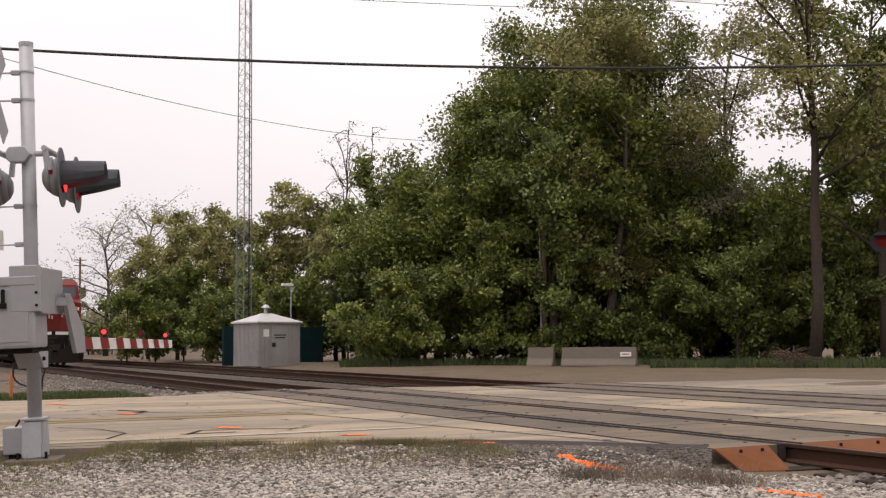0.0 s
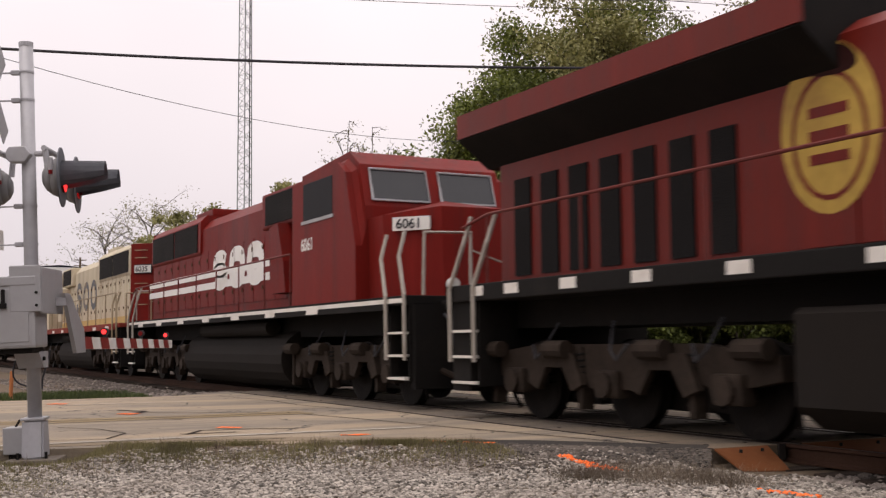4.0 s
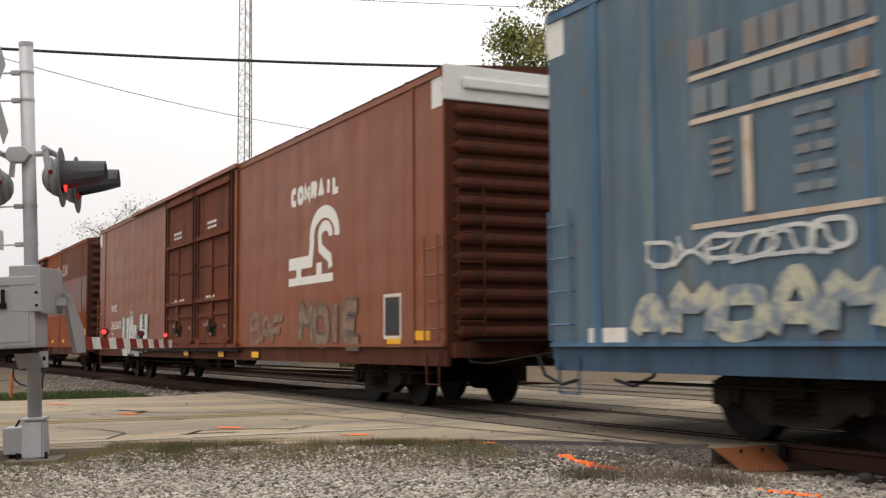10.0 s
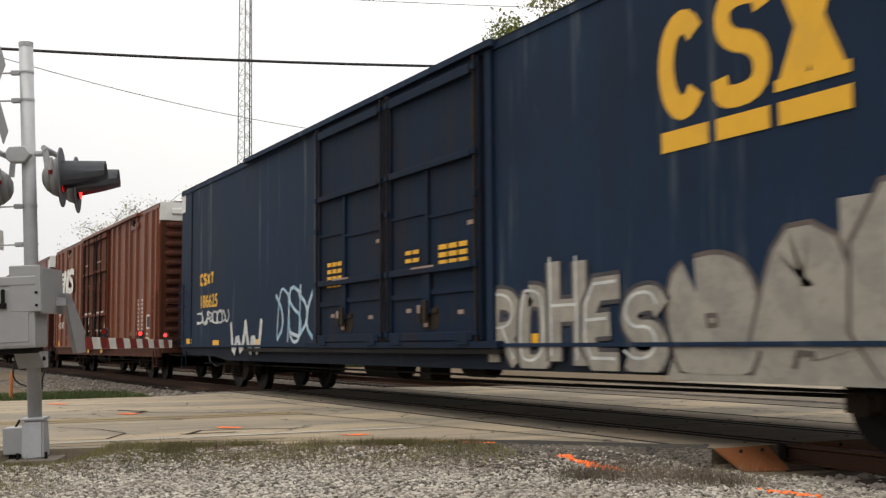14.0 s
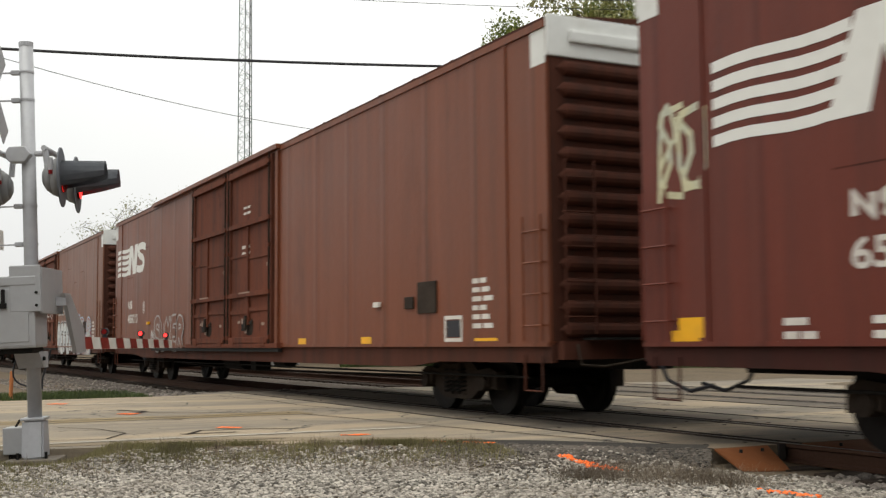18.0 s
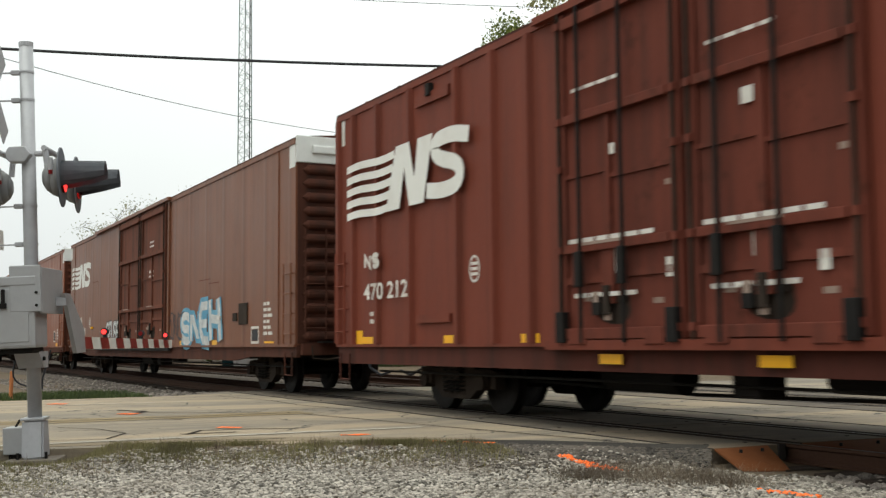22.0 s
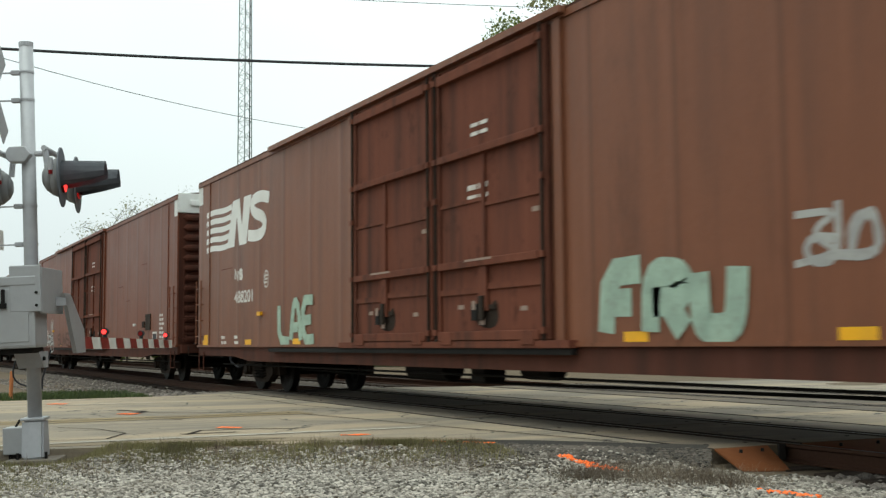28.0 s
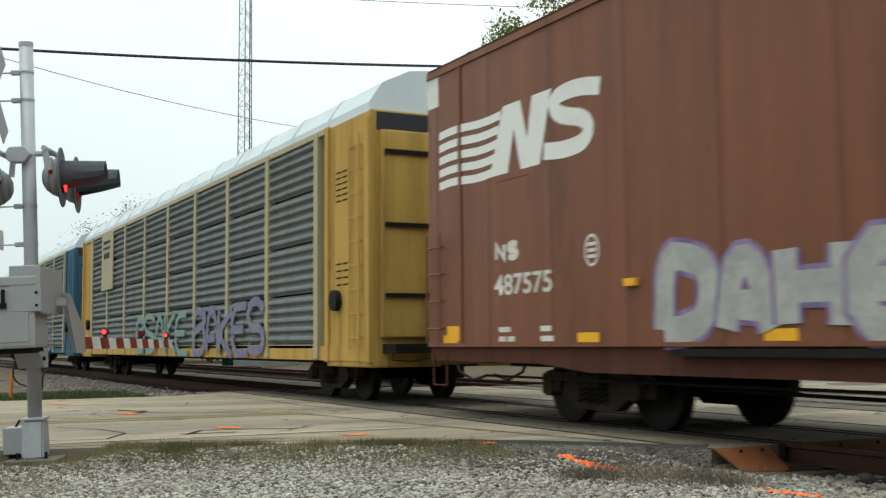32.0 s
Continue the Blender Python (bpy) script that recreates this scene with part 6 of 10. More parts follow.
def door_leaf(car, x0, x1, paint, variant, first):
    """A sliding door: proud panel, stiles, rails, lock rods and their keepers."""
    paint = DIRTY[paint.name]
    y = NEAR
    d = part("door", B(x0 + 0.03, x1 - 0.03, y - 0.045, y, 1.04, 4.84, bevel=0.01), paint, car)
    w = x1 - x0
    for a, b in ((x0 + 0.03, x0 + 0.20), (x1 - 0.20, x1 - 0.03)):
        part("stile", B(a, b, y - 0.085, y - 0.045, 1.04, 4.84, bevel=0.008), paint, d)
    for z, t in ((4.70, 0.14), (3.56, 0.10), (2.06, 0.10), (1.10, 0.12)):
        part("door_rail", B(x0 + 0.20, x1 - 0.20, y - 0.13, y - 0.045, z - t / 2, z + t / 2, bevel=0.01), paint, d)
    mid = x0 + w * (0.44 if first else 0.47)
    part("rib", B(mid - 0.05, mid + 0.05, y - 0.085, y - 0.045, 2.11, 3.51), paint, d)
    part("rib", B(x0 + 0.2, mid - 0.05, y - 0.07, y - 0.045, 2.88, 2.93), paint, d)
    part("rib", B(mid + 0.05, x1 - 0.2, y - 0.07, y - 0.045, 2.80, 2.85), paint, d)
    part("rib", B(x0 + 0.2, mid - 0.1, y - 0.075, y - 0.045, 1.66, 1.74), paint, d)
    part("rib", B(mid + 0.12, x1 - 0.2, y - 0.075, y - 0.045, 1.70, 1.78), paint, d)
    part("lock_plate", B(mid - 0.11, mid + 0.11, y - 0.10, y - 0.045, 1.42, 2.02, bevel=0.01), paint, d)
    part("lock_handle", B(mid - 0.05, mid + 0.06, y - 0.14, y - 0.10, 1.30, 1.62, bevel=0.01), M["truck_steel"], d)
    part("lock_box", B(mid - 0.28, mid - 0.13, y - 0.12, y - 0.045, 1.30, 1.52, bevel=0.01), M["dark_steel"], d)
    part("roller_bracket", B(x0 + 0.30, x0 + 0.62, y - 0.14, y - 0.045, 0.98, 1.16, bevel=0.01), paint, d)
    part("roller_bracket", B(x1 - 0.62, x1 - 0.30, y - 0.14, y - 0.045, 0.98, 1.16, bevel=0.01), paint, d)
    part("seal_tag", B(mid - 0.06, mid + 0.06, y - 0.108, y - 0.10, 1.24, 1.33), M["scuff"], d)
    part("scuffed_edge", B(mid - 0.42, mid + 0.30, y - 0.134, y - 0.128, 2.085, 2.115), M["scuff"], d)
    part("hasp", B(mid + 0.13, mid + 0.30, y - 0.075, y - 0.045, 1.44, 1.50), M["truck_steel"], d)
    part("seal_tag", B(mid - 0.24, mid - 0.15, y - 0.125, y - 0.12, 1.44, 1.56), M["scuff"], d)
    for q, zz in ((0.22, 1.46), (0.76, 1.40), (0.86, 2.6)):
        part("route_card", B(x0 + w * q, x0 + w * q + 0.16, y - 0.050, y - 0.045, zz, zz + 0.06), M["scuff"], d)
    part("grease_smear", prism(bmesh.new(), rounded([(mid - 0.30, 1.22), (mid + 0.36, 1.18), (mid + 0.30, 1.62), (mid + 0.05, 1.40), (mid - 0.22, 1.58)], 2, True), y - 0.048, y - 0.0455, "y"), M["truck_steel"], d)
    for a in (x0 + 0.11, x1 - 0.11):
        part("lock_rod", T([(a, y - 0.11, 1.02), (a, y - 0.11, 4.86)], 0.02, 6), M["truck_steel"], d)
        for z in (1.15, 2.06, 3.0, 3.56, 4.7):
            part("rod_keeper", B(a - 0.05, a + 0.05, y - 0.135, y - 0.085, z - 0.04, z + 0.04), paint, d)
    return d


def car_shell(L, z0=0.98):
    """Side walls, floor and low-pitched roof line in one shell."""
    bm = bmesh.new()
    prof = [(-1.6, z0), (-1.6, 4.90), (-1.585, 4.93), (1.585, 4.93), (1.6, 4.90), (1.6, z0)]
    prism(bm, prof, -L / 2, L / 2, "x")
    return bm


def roof_of(car, L, material):
    bm = bmesh.new()
    prism(bm, [(-1.62, 4.925), (-1.62, 4.965), (-1.2, 5.03), (0, 5.13), (1.2, 5.03), (1.62, 4.965), (1.62, 4.925)], -L / 2 + 0.02, L / 2 - 0.02, "x")
    r = part("roof", bm, material, car)
    n = int(L / 1.22)
    for k in range(1, n):
        x = -L / 2 + L * k / n
        part("roof_seam", prism(bmesh.new(), [(-1.6, 4.96), (-1.6, 4.99), (-1.2, 5.065), (0, 5.165), (1.2, 5.065), (1.6, 4.99), (1.6, 4.96)], x - 0.03, x + 0.03, "x"), material, r)
    return r


def underframe(car, L, material, sill):
    material = SILL[material.name]
    part("side_sill", prism(bmesh.new(), sill, -1.575, -1.50, "y"), material, car)
    part("side_sill", prism(bmesh.new(), sill, 1.50, 1.575, "y"), material, car)
    part("centre_sill", B(-L / 2 + 0.1, L / 2 - 0.1, -0.32, 0.32, 0.66, 0.97), M["dark_steel"], car)
    for k in range(9):
        x = -L / 2 + L * (k + 0.5) / 9
        part("cross_bearer", B(x - 0.07, x + 0.07, -1.5, 1.5, 0.74, 0.97), M["dark_steel"], car)
    part("brake_reservoir", T([(-2.2, -0.95, 0.62), (-0.9, -0.95, 0.62)], 0.19, 14), M["dark_steel"], car)
    part("brake_cylinder", T([(1.2, -0.9, 0.66), (1.9, -0.9, 0.66)], 0.15, 14), M["dark_steel"], car)
    part("brake_valve", B(0.1, 0.5, -1.2, -0.85, 0.45, 0.75, bevel=0.03), M["dark_steel"], car)
    part("brake_rod", T([(-L / 2 + 4.6, -0.6, 0.48), (-1, -0.7, 0.42), (L / 2 - 4.6, -0.6, 0.48)], 0.022, 6), M["dark_steel"], car)
    part("brake_pipe", T([(-L / 2 + 1, -1.25, 0.56), (L / 2 - 1, -1.25, 0.56)], 0.018, 6), M["dark_steel"], car)
    for s in (-1, 1):
        part("end_sill", B(*sorted((s * (L / 2 - 0.1), s * (L / 2 + 0.14))), -1.5, 1.5, 0.80, 1.02), material, car)
        part("sill_step", T([(s * (L / 2 - 0.15), NEAR - 0.01, 0.85), (s * (L / 2 - 0.15), NEAR - 0.01, 0.42), (s * (L / 2 - 0.55), NEAR - 0.01, 0.42), (s * (L / 2 - 0.55), NEAR - 0.01, 0.85)], 0.016, 5), material, car)




def boxcar(rear, paint, label, roof=None, end_paint=None, cap="cap_white", door=True, belly=True, posts=True, L=26.0, name="boxcar"):
    """A long high-cube box car; rear: where its trailing end stands at the start."""
    car = thing(name, label, "boxcar", pose(rear + L / 2, TRACK_Y, 0), "freight train")
    h = L / 2
    part("body", car_shell(L), paint, car)
    roof_of(car, L, roof or DARKENED[paint.name])
    if belly:
        sill = [(-h, 1.0), (-h, 0.76), (-h + 2.9, 0.75), (-h + 4.0, 0.66), (h - 4.0, 0.66), (h - 2.9, 0.75), (h, 0.76), (h, 1.0)]
    else:
        sill = [(-h, 1.02), (-h, 0.68), (h, 0.68), (h, 1.02)]
    underframe(car, L, paint, sill)
    part("sill_flange", B(-h, h, NEAR - 0.03, NEAR + 0.02, 0.955, 1.0), paint, car)
    part("eave_rail", B(-h, h, NEAR - 0.025, NEAR + 0.01, 4.84, 4.93), paint, car)
    if posts:
        for x in (-h + 0.98, h - 0.98):
            part("corner_post", B(x - 0.035, x + 0.035, NEAR - 0.022, NEAR, 1.0, 4.84), paint, car)
    for s in (-1, 1):
        top_z = 4.48 if cap else 4.90
        # shade between the cars is put into this darker end colour, with grime
        plate = part("end_panel", corrugation(L, s, 1.02, top_z, 13), end_paint or DARKENED[paint.name], car, "grimy pressed steel end with rounded ribs, colour darkened for shade between cars")
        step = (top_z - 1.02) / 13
        rib_me = stored("end_rib", end_rib(s, step), end_paint or DARKENED[paint.name])
        for k in range(13):
            shared("end_rib", rib_me, plate, Matrix.Translation((s * h, 0, 1.02 + step * (k + 0.5))))
        if cap:
            part("end_cap", B(*sorted((s * (h - 0.0), s * (h + 0.06))), -1.605, 1.605, 4.48, 5.0, bevel=0.02), M[cap], car, "white painted end cap")
            part("end_cap_rib", B(*sorted((s * (h + 0.06), s * (h + 0.12))), -1.3, 1.3, 4.66, 4.82, bevel=0.03), M[cap], car)
            bm = bmesh.new()
            rect(bm, *sorted((s * h, s * (h - 0.34))), 4.40, 4.84, NEAR - GAP)
            mark(car, "cap_corner", bm, M[cap])
        ladder(car, s * (h - 0.27), 1.02, 2.55, 4, paint)
        lad = ladder(car, 0, 1.1, 3.2 if s > 0 else 2.4, 5, DARKENED[paint.name], y=0)
        lad.matrix_basis = Matrix.Translation((s * (h + 0.17), -1.25, 0)) @ Matrix.Rotation(radians(90), 4, "Z")
        part("crossover_step", B(*sorted((s * (h + 0.12), s * (h + 0.42))), -1.2, 1.2, 1.03, 1.06), M["dark_steel"], car)
    if door:
        dx = -h
        door_leaf(car, dx + 9.87, dx + 12.90, paint, False, True)
        door_leaf(car, dx + 12.92, dx + 15.96, paint, False, False)
        part("door_track", B(dx + 5.6, dx + 16.3, NEAR - 0.12, NEAR, 4.88, 4.97), paint, car)
        part("door_sill", B(dx + 9.4, dx + 16.4, NEAR - 0.12, NEAR, 0.94, 1.03), DIRTY[paint.name], car)
        part("lower_track", B(dx + 5.6, dx + 16.4, NEAR - 0.09, NEAR - 0.01, 0.86, 0.93), M["dark_steel"], car)
        for x in (9.72, 16.12):
            part("door_post", B(dx + x - 0.08, dx + x + 0.08, NEAR - 0.05, NEAR, 1.02, 4.86), paint, car)
    freight_truck(car, -h + 3.35)
    freight_truck(car, h - 3.35)
    couplings(car, h + 0.1)
    return car


def tapes(car, L, spots, material="reflector_yellow", size=(0.42, 0.11)):
    """Reflective tapes along the sill."""
    for x, z in spots:
        bm = bmesh.new()
        w, t = size
        rect(bm, x - L / 2 - w / 2, x - L / 2 + w / 2, z - t / 2, z + t / 2, NEAR - 0.034 if z < 1.0 else NEAR - GAP)
        mark(car, "reflector", bm, M[material])


def data_box(car, x0, z0, x1, z1, L=26.0):
    """A white framed stencil panel."""
    o = -L / 2
    bm = bmesh.new()
    ribbon(bm, [(o + x0, z0), (o + x1, z0), (o + x1, z1), (o + x0, z1)], 0.05, NEAR - GAP, closed=True)
    mark(car, "stencil_frame", bm, M["mark_white"])
    bm = bmesh.new()
    rect(bm, o + x0 + 0.04, o + x1 - 0.04, z0 + 0.04, z1 - 0.04, NEAR - GAP)
    mark(car, "stencil_panel", bm, M["black"])


def hatch(car, x0, z0, x1, z1, L=26.0):
    part("hatch", B(-L / 2 + x0, -L / 2 + x1, NEAR - 0.03, NEAR, z0, z1, bevel=0.008), M["truck_steel"], car, "small dark inspection hatch")


def numbers(car, text, L, x=1.9, z=1.46, size=0.36, material="mark_white", wide=1.28, rise=0.39, shapes="zs"):
    """The car's number with its owner's mark as plain shapes above."""
    mark(car, "number", word(text, size, -L / 2 + x, z, NEAR - GAP, wide), M[material])
    block_word(car, -L / 2 + x, -L / 2 + x + 0.31 * len(shapes), z + rise, z + rise + size * 0.72, shapes, M[material], name="lettering_bar")


def small_print(car, L, x, z, lines=5, width=0.6, material="mark_white", step=0.12):
    bars(car, "small_print", [(-L / 2 + x, -L / 2 + x + width * (0.7 + 0.3 * ((k * 7) % 3) / 2), z - k * step, z - k * step + step * 0.55) for k in range(lines)], M[material])


def shield(car, L, x, z):
    bm = bmesh.new()
    ribbon(bm, arc(-L / 2 + x, z, 0.13, 0.17, 0, 360, 18)[:-1], 0.03, NEAR - GAP, closed=True)
    for k in range(3):
        rect(bm, -L / 2 + x - 0.08, -L / 2 + x + 0.08, z - 0.09 + 0.07 * k, z - 0.05 + 0.07 * k, NEAR - GAP)
    mark(car, "round_stencil", bm, M["mark_white"])


def brown_car(rear, number, paint, label, tape=(0.65, 4.0, 7.0, 17.5, 20.5), tape_z=1.06, hatches=True, shift=0.0, drop=0.0, num=(2.05, 1.42), rise=0.39, grow=1.0):
    car = boxcar(rear, paint, label)
    L = 26.0
    mane_logo(car, L, 0.36 + shift, 0.36 + shift + 4.02 * grow, 3.17 - drop, 3.17 - drop + 0.88 * grow, paint)
    numbers(car, number, L, num[0], num[1], rise=rise)
    shield(car, L, num[0] + 2.2, num[1] + 0.42)
    small_print(car, L, 2.0, 1.14, 2, 0.5)
    small_print(car, L, 3.0, 1.14, 2, 0.4)
    small_print(car, L, 24.1, 1.80, 6, 0.6)
    bars(car, "door_stencil", [(0.9, 1.5, 3.05, 3.12), (0.9, 1.5, 2.92, 2.98), (1.0, 1.5, 3.9, 3.95), (1.0, 1.5, 3.78, 3.83)], M["mark_white"], 0.05)
    tapes(car, L, [(x, tape_z) for x in tape])
    bm = bmesh.new()
    rect(bm, -L / 2 + 0.55, -L / 2 + 1.0, 1.04, 1.24, NEAR - GAP)
    mark(car, "placard", bm, M["reflector_yellow"])
    bm = bmesh.new()
    rect(bm, -L / 2 + 24.15, -L / 2 + 24.75, 1.03, 1.07, NEAR - GAP)
    mark(car, "placard", bm, M["reflector_yellow"])
    data_box(car, 23.3, 1.05, 23.78, 1.36)
    if hatches:
        hatch(car, 22.45, 1.44, 23.05, 1.90)
        hatch(car, 22.0, 1.52, 22.3, 1.70)
    r = random.Random(number)
    for k in range(3):
        px, pz, pw, ph = r.choice((r.uniform(1.0, 8.0), r.uniform(17.0, 23.0))), r.uniform(1.9, 3.9), r.uniform(0.5, 1.1), r.uniform(0.25, 0.6)
        bm = bmesh.new()
        ribbon(bm, [(-L / 2 + px, pz + ph), (-L / 2 + px + pw, pz + ph), (-L / 2 + px + pw, pz)], 0.018, NEAR - 0.0015)
        mark(car, "weld_line", bm, DIRTY[paint.name])
    part("lamp_bracket", B(-L / 2 + 4.75, -L / 2 + 4.95, NEAR - 0.06, NEAR, 1.60, 1.68), M["reflector_yellow"], car)
    part("lamp_bracket", B(-L / 2 + 20.9, -L / 2 + 21.1, NEAR - 0.06, NEAR, 1.58, 1.66), M["mark_white"], car)
    return car


def ribbed_car(rear, number, paint, label):
    """A shorter box car with outside posts and small side doors."""
    L = 18.65
    h = L / 2
    car = boxcar(rear, paint, label, door=False, belly=False, posts=False, L=L)
    for x in (0.12, 0.75, 1.74, 2.95, 4.45, 5.45, 6.35, 12.3, 13.2, 14.3, 15.0, 15.9, 17.0, 17.9, 18.5):
        part("side_post", prism(bmesh.new(), [(-h + x - 0.09, NEAR), (-h + x - 0.05, NEAR - 0.07), (-h + x + 0.05, NEAR - 0.07), (-h + x + 0.09, NEAR)], 1.0, 4.84, "z"), paint, car)
    for x0, x1 in ((7.05, 9.35), (9.37, 11.66)):
        d = door_leaf(car, -h + x0, -h + x1, paint, True, x0 < 8)
        bars(d, "door_stencil", [(-h + x0 + 0.3, -h + x1 - 0.4, 2.12, 2.17), (-h + x0 + 0.7, -h + x1 - 0.5, 2.02, 2.06), (-h + x0 + 0.4, -h + x1 - 0.9, 3.86, 3.90), (-h + x0 + 0.4, -h + x1 - 0.7, 1.50, 1.55)], M["mark_white"], 0.11)
    part("door_track", B(-h + 6.6, -h + 16.2, NEAR - 0.12, NEAR, 4.86, 4.95), paint, car)
    part("door_sill", B(-h + 6.8, -h + 12.0, NEAR - 0.12, NEAR, 0.92, 1.03), paint, car)
    for x in (3.2, 15.1):
        part("hatch_frame", B(-h + x, -h + x + 1.05, NEAR - 0.05, NEAR, 4.5, 4.66), paint, car)
        part("hatch_frame", B(-h + x, -h + x + 1.05, NEAR - 0.05, NEAR, 1.3, 1.42), paint, car)
        part("hatch_handle", B(-h + x + 0.4, -h + x + 0.52, NEAR - 0.09, NEAR, 4.6, 4.78), M["dark_steel"], car)
    mane_logo(car, L, 0.62, 4.98, 3.05, 4.02, paint, 0.075)
    numbers(car, number, L, 1.32, 1.71, 0.36, wide=1.4 if " " in number else 1.28, rise=0.48)
    for c in car.children:
        if c.name.startswith(("number", "lettering_bar")):
            c.location.y = -0.075
    shield(car, L, 4.9, 2.0)
    for x in (7.6, 8.4, 9.9, 10.7):
        part("lock_rod", T([(-h + x, NEAR - 0.14, 1.0), (-h + x, NEAR - 0.14, 4.84)], 0.024, 6), M["dark_steel"], car)
        part("rod_handle", B(-h + x - 0.06, -h + x + 0.06, NEAR - 0.19, NEAR - 0.13, 1.62, 2.02, bevel=0.01), M["dark_steel"], car)
    for x in (7.2, 9.2, 11.5):
        part("rod_base", B(-h + x - 0.08, -h + x + 0.08, NEAR - 0.17, NEAR - 0.08, 1.0, 1.35, bevel=0.01), M["dark_steel"], car)
    for x, z, w, t in ((8.15, 1.75, 0.16, 0.26), (9.05, 1.66, 0.1, 0.2), (10.3, 1.78, 0.18, 0.24), (11.1, 1.6, 0.12, 0.18), (8.0, 3.05, 0.2, 0.12), (10.2, 3.2, 0.16, 0.16)):
        bm = bmesh.new()
        rect(bm, -h + x, -h + x + w, z, z + t, NEAR - 0.075)
        mark(car, "paper_tag", bm, M["reflector_white"])
    small_print(car, L, 1.4, 1.45, 2, 0.4)
    small_print(car, L, 15.9, 2.3, 8, 0.35)
    small_print(car, L, 16.5, 2.3, 8, 0.35)
    small_print(car, L, 16.9, 1.3, 2, 0.7)
    data_box(car, 17.2, 1.5, 17.75, 1.86, L)
    tapes(car, L, [(x, 1.06) for x in (1.3, 4.2, 6.3, 12.9, 15.3)])
    tapes(car, L, [(17.7, 1.12), (0.9, 1.1)], size=(0.4, 0.24))
    tapes(car, L, [(8.0, 0.82), (10.5, 0.82)])
    return car


P_BROWN = car_paint("boxcar_red_brown", (0.152, 0.0480, 0.0235), 0.2, 0.3, 0.3, 0.0, rough=0.40, seams=0.21, gloss=0.17)
P_BROWN2 = car_paint("boxcar_faded_brown", (0.166, 0.0650, 0.0350), 0.22, 0.25, 0.3, 0.0, rough=0.40, seams=0.21, gloss=0.17)
P_ORANGE = car_paint("boxcar_orange_brown", (0.200, 0.0620, 0.0275), 0.18, 0.3, 0.3, 0.7, rough=0.40, gloss=0.17)
P_MAROON = car_paint("boxcar_maroon", (0.120, 0.0285, 0.0185), 0.2, 0.2, 0.35, 0.0, rough=0.40, seams=0.21, gloss=0.17)
P_RED = car_paint("boxcar_oxide_red", (0.150, 0.0400, 0.0255), 0.15, 0.2, 0.3, 0.0, rough=0.48, gloss=0.07)
P_NAVY = car_paint("boxcar_dark_navy", (0.0080, 0.0180, 0.0400), 0.35, 0.2, 0.3, 1.0, rough=0.34, gloss=0.12)
P_NAVY2 = car_paint("boxcar_streaked_navy", (0.0115, 0.0225, 0.0460), 0.8, 0.2, 0.3, 0.0, rough=0.55, chalk=(0.095, 0.110, 0.118), gloss=0.05)
P_BLUE = car_paint("boxcar_faded_blue", (0.086, 0.155, 0.243), 0.5, 0.5, 0.45, 0.0, rust_colour=(0.16, 0.085, 0.045), chalk=(0.27, 0.26, 0.20))
P_CUSHION = car_paint("boxcar_rusted_orange", (0.225, 0.0585, 0.0220), 0.3, 0.7, 0.5, 0.0, rust_colour=(0.085, 0.035, 0.022), wear=0.10)
P_GREYBAND = car_paint("worn_grey_band", (0.13, 0.15, 0.17), 0.3, 0.85, 0.25, 0.0, rust_colour=(0.27, 0.09, 0.05), wear=0.20, chalk=(0.30, 0.22, 0.11))

G_GREY = graffiti_paint("grey_spray_paint", (0.36, 0.35, 0.33), (0.30, 0.29, 0.28))
G_WHITE = graffiti_paint("white_spray_paint", (0.55, 0.55, 0.53), (0.42, 0.43, 0.43))
G_BLACK = graffiti_paint("black_spray_paint", (0.02, 0.02, 0.025), (0.035, 0.03, 0.035))
G_CREAM = graffiti_paint("cream_spray_paint", (0.50, 0.47, 0.30), (0.42, 0.42, 0.33))
G_SKY = graffiti_paint("light_blue_spray_paint", (0.22, 0.38, 0.52), (0.42, 0.50, 0.58))
G_NAVY = graffiti_paint("deep_navy_spray_paint", (0.009, 0.009, 0.020), (0.018, 0.017, 0.032), 3)
G_CREAMV = graffiti_paint("cream_and_grey_spray_paint", (0.44, 0.38, 0.17), (0.36, 0.37, 0.38), 7)
G_GREEN = graffiti_paint("green_spray_paint", (0.035, 0.17, 0.085), (0.12, 0.30, 0.10), 3)
G_MINT = graffiti_paint("mint_spray_paint", (0.32, 0.42, 0.33), (0.26, 0.34, 0.27))
G_RED = graffiti_paint("red_spray_paint", (0.34, 0.05, 0.04), (0.22, 0.05, 0.05))
G_ORANGE = graffiti_paint("orange_red_spray_paint", (0.50, 0.11, 0.04), (0.36, 0.09, 0.05))
G_LIME = graffiti_paint("lime_and_white_spray_paint", (0.34, 0.44, 0.16), (0.50, 0.55, 0.42), 4)
G_TEAL = graffiti_paint("deep_teal_spray_paint", (0.004, 0.018, 0.028), (0.010, 0.045, 0.052), 4)
G_PATCH = graffiti_paint("dull_grey_cover_paint", (0.27, 0.245, 0.205), (0.21, 0.195, 0.17))
G_TAN = graffiti_paint("tan_spray_paint", (0.40, 0.31, 0.17), (0.34, 0.30, 0.24))
G_BLUE = graffiti_paint("clear_blue_spray_paint", (0.075, 0.26, 0.40), (0.13, 0.33, 0.46), 4)
G_FADED = graffiti_paint("faded_tan_spray_paint", (0.20, 0.125, 0.075), (0.135, 0.07, 0.045), 5)
G_SMOKE = graffiti_paint("thin_smoky_black_paint", (0.055, 0.045, 0.042), (0.085, 0.06, 0.05), 5)
G_SMUDGE = graffiti_paint("dark_smudged_paint", (0.075, 0.030, 0.020), (0.092, 0.036, 0.022), 5)
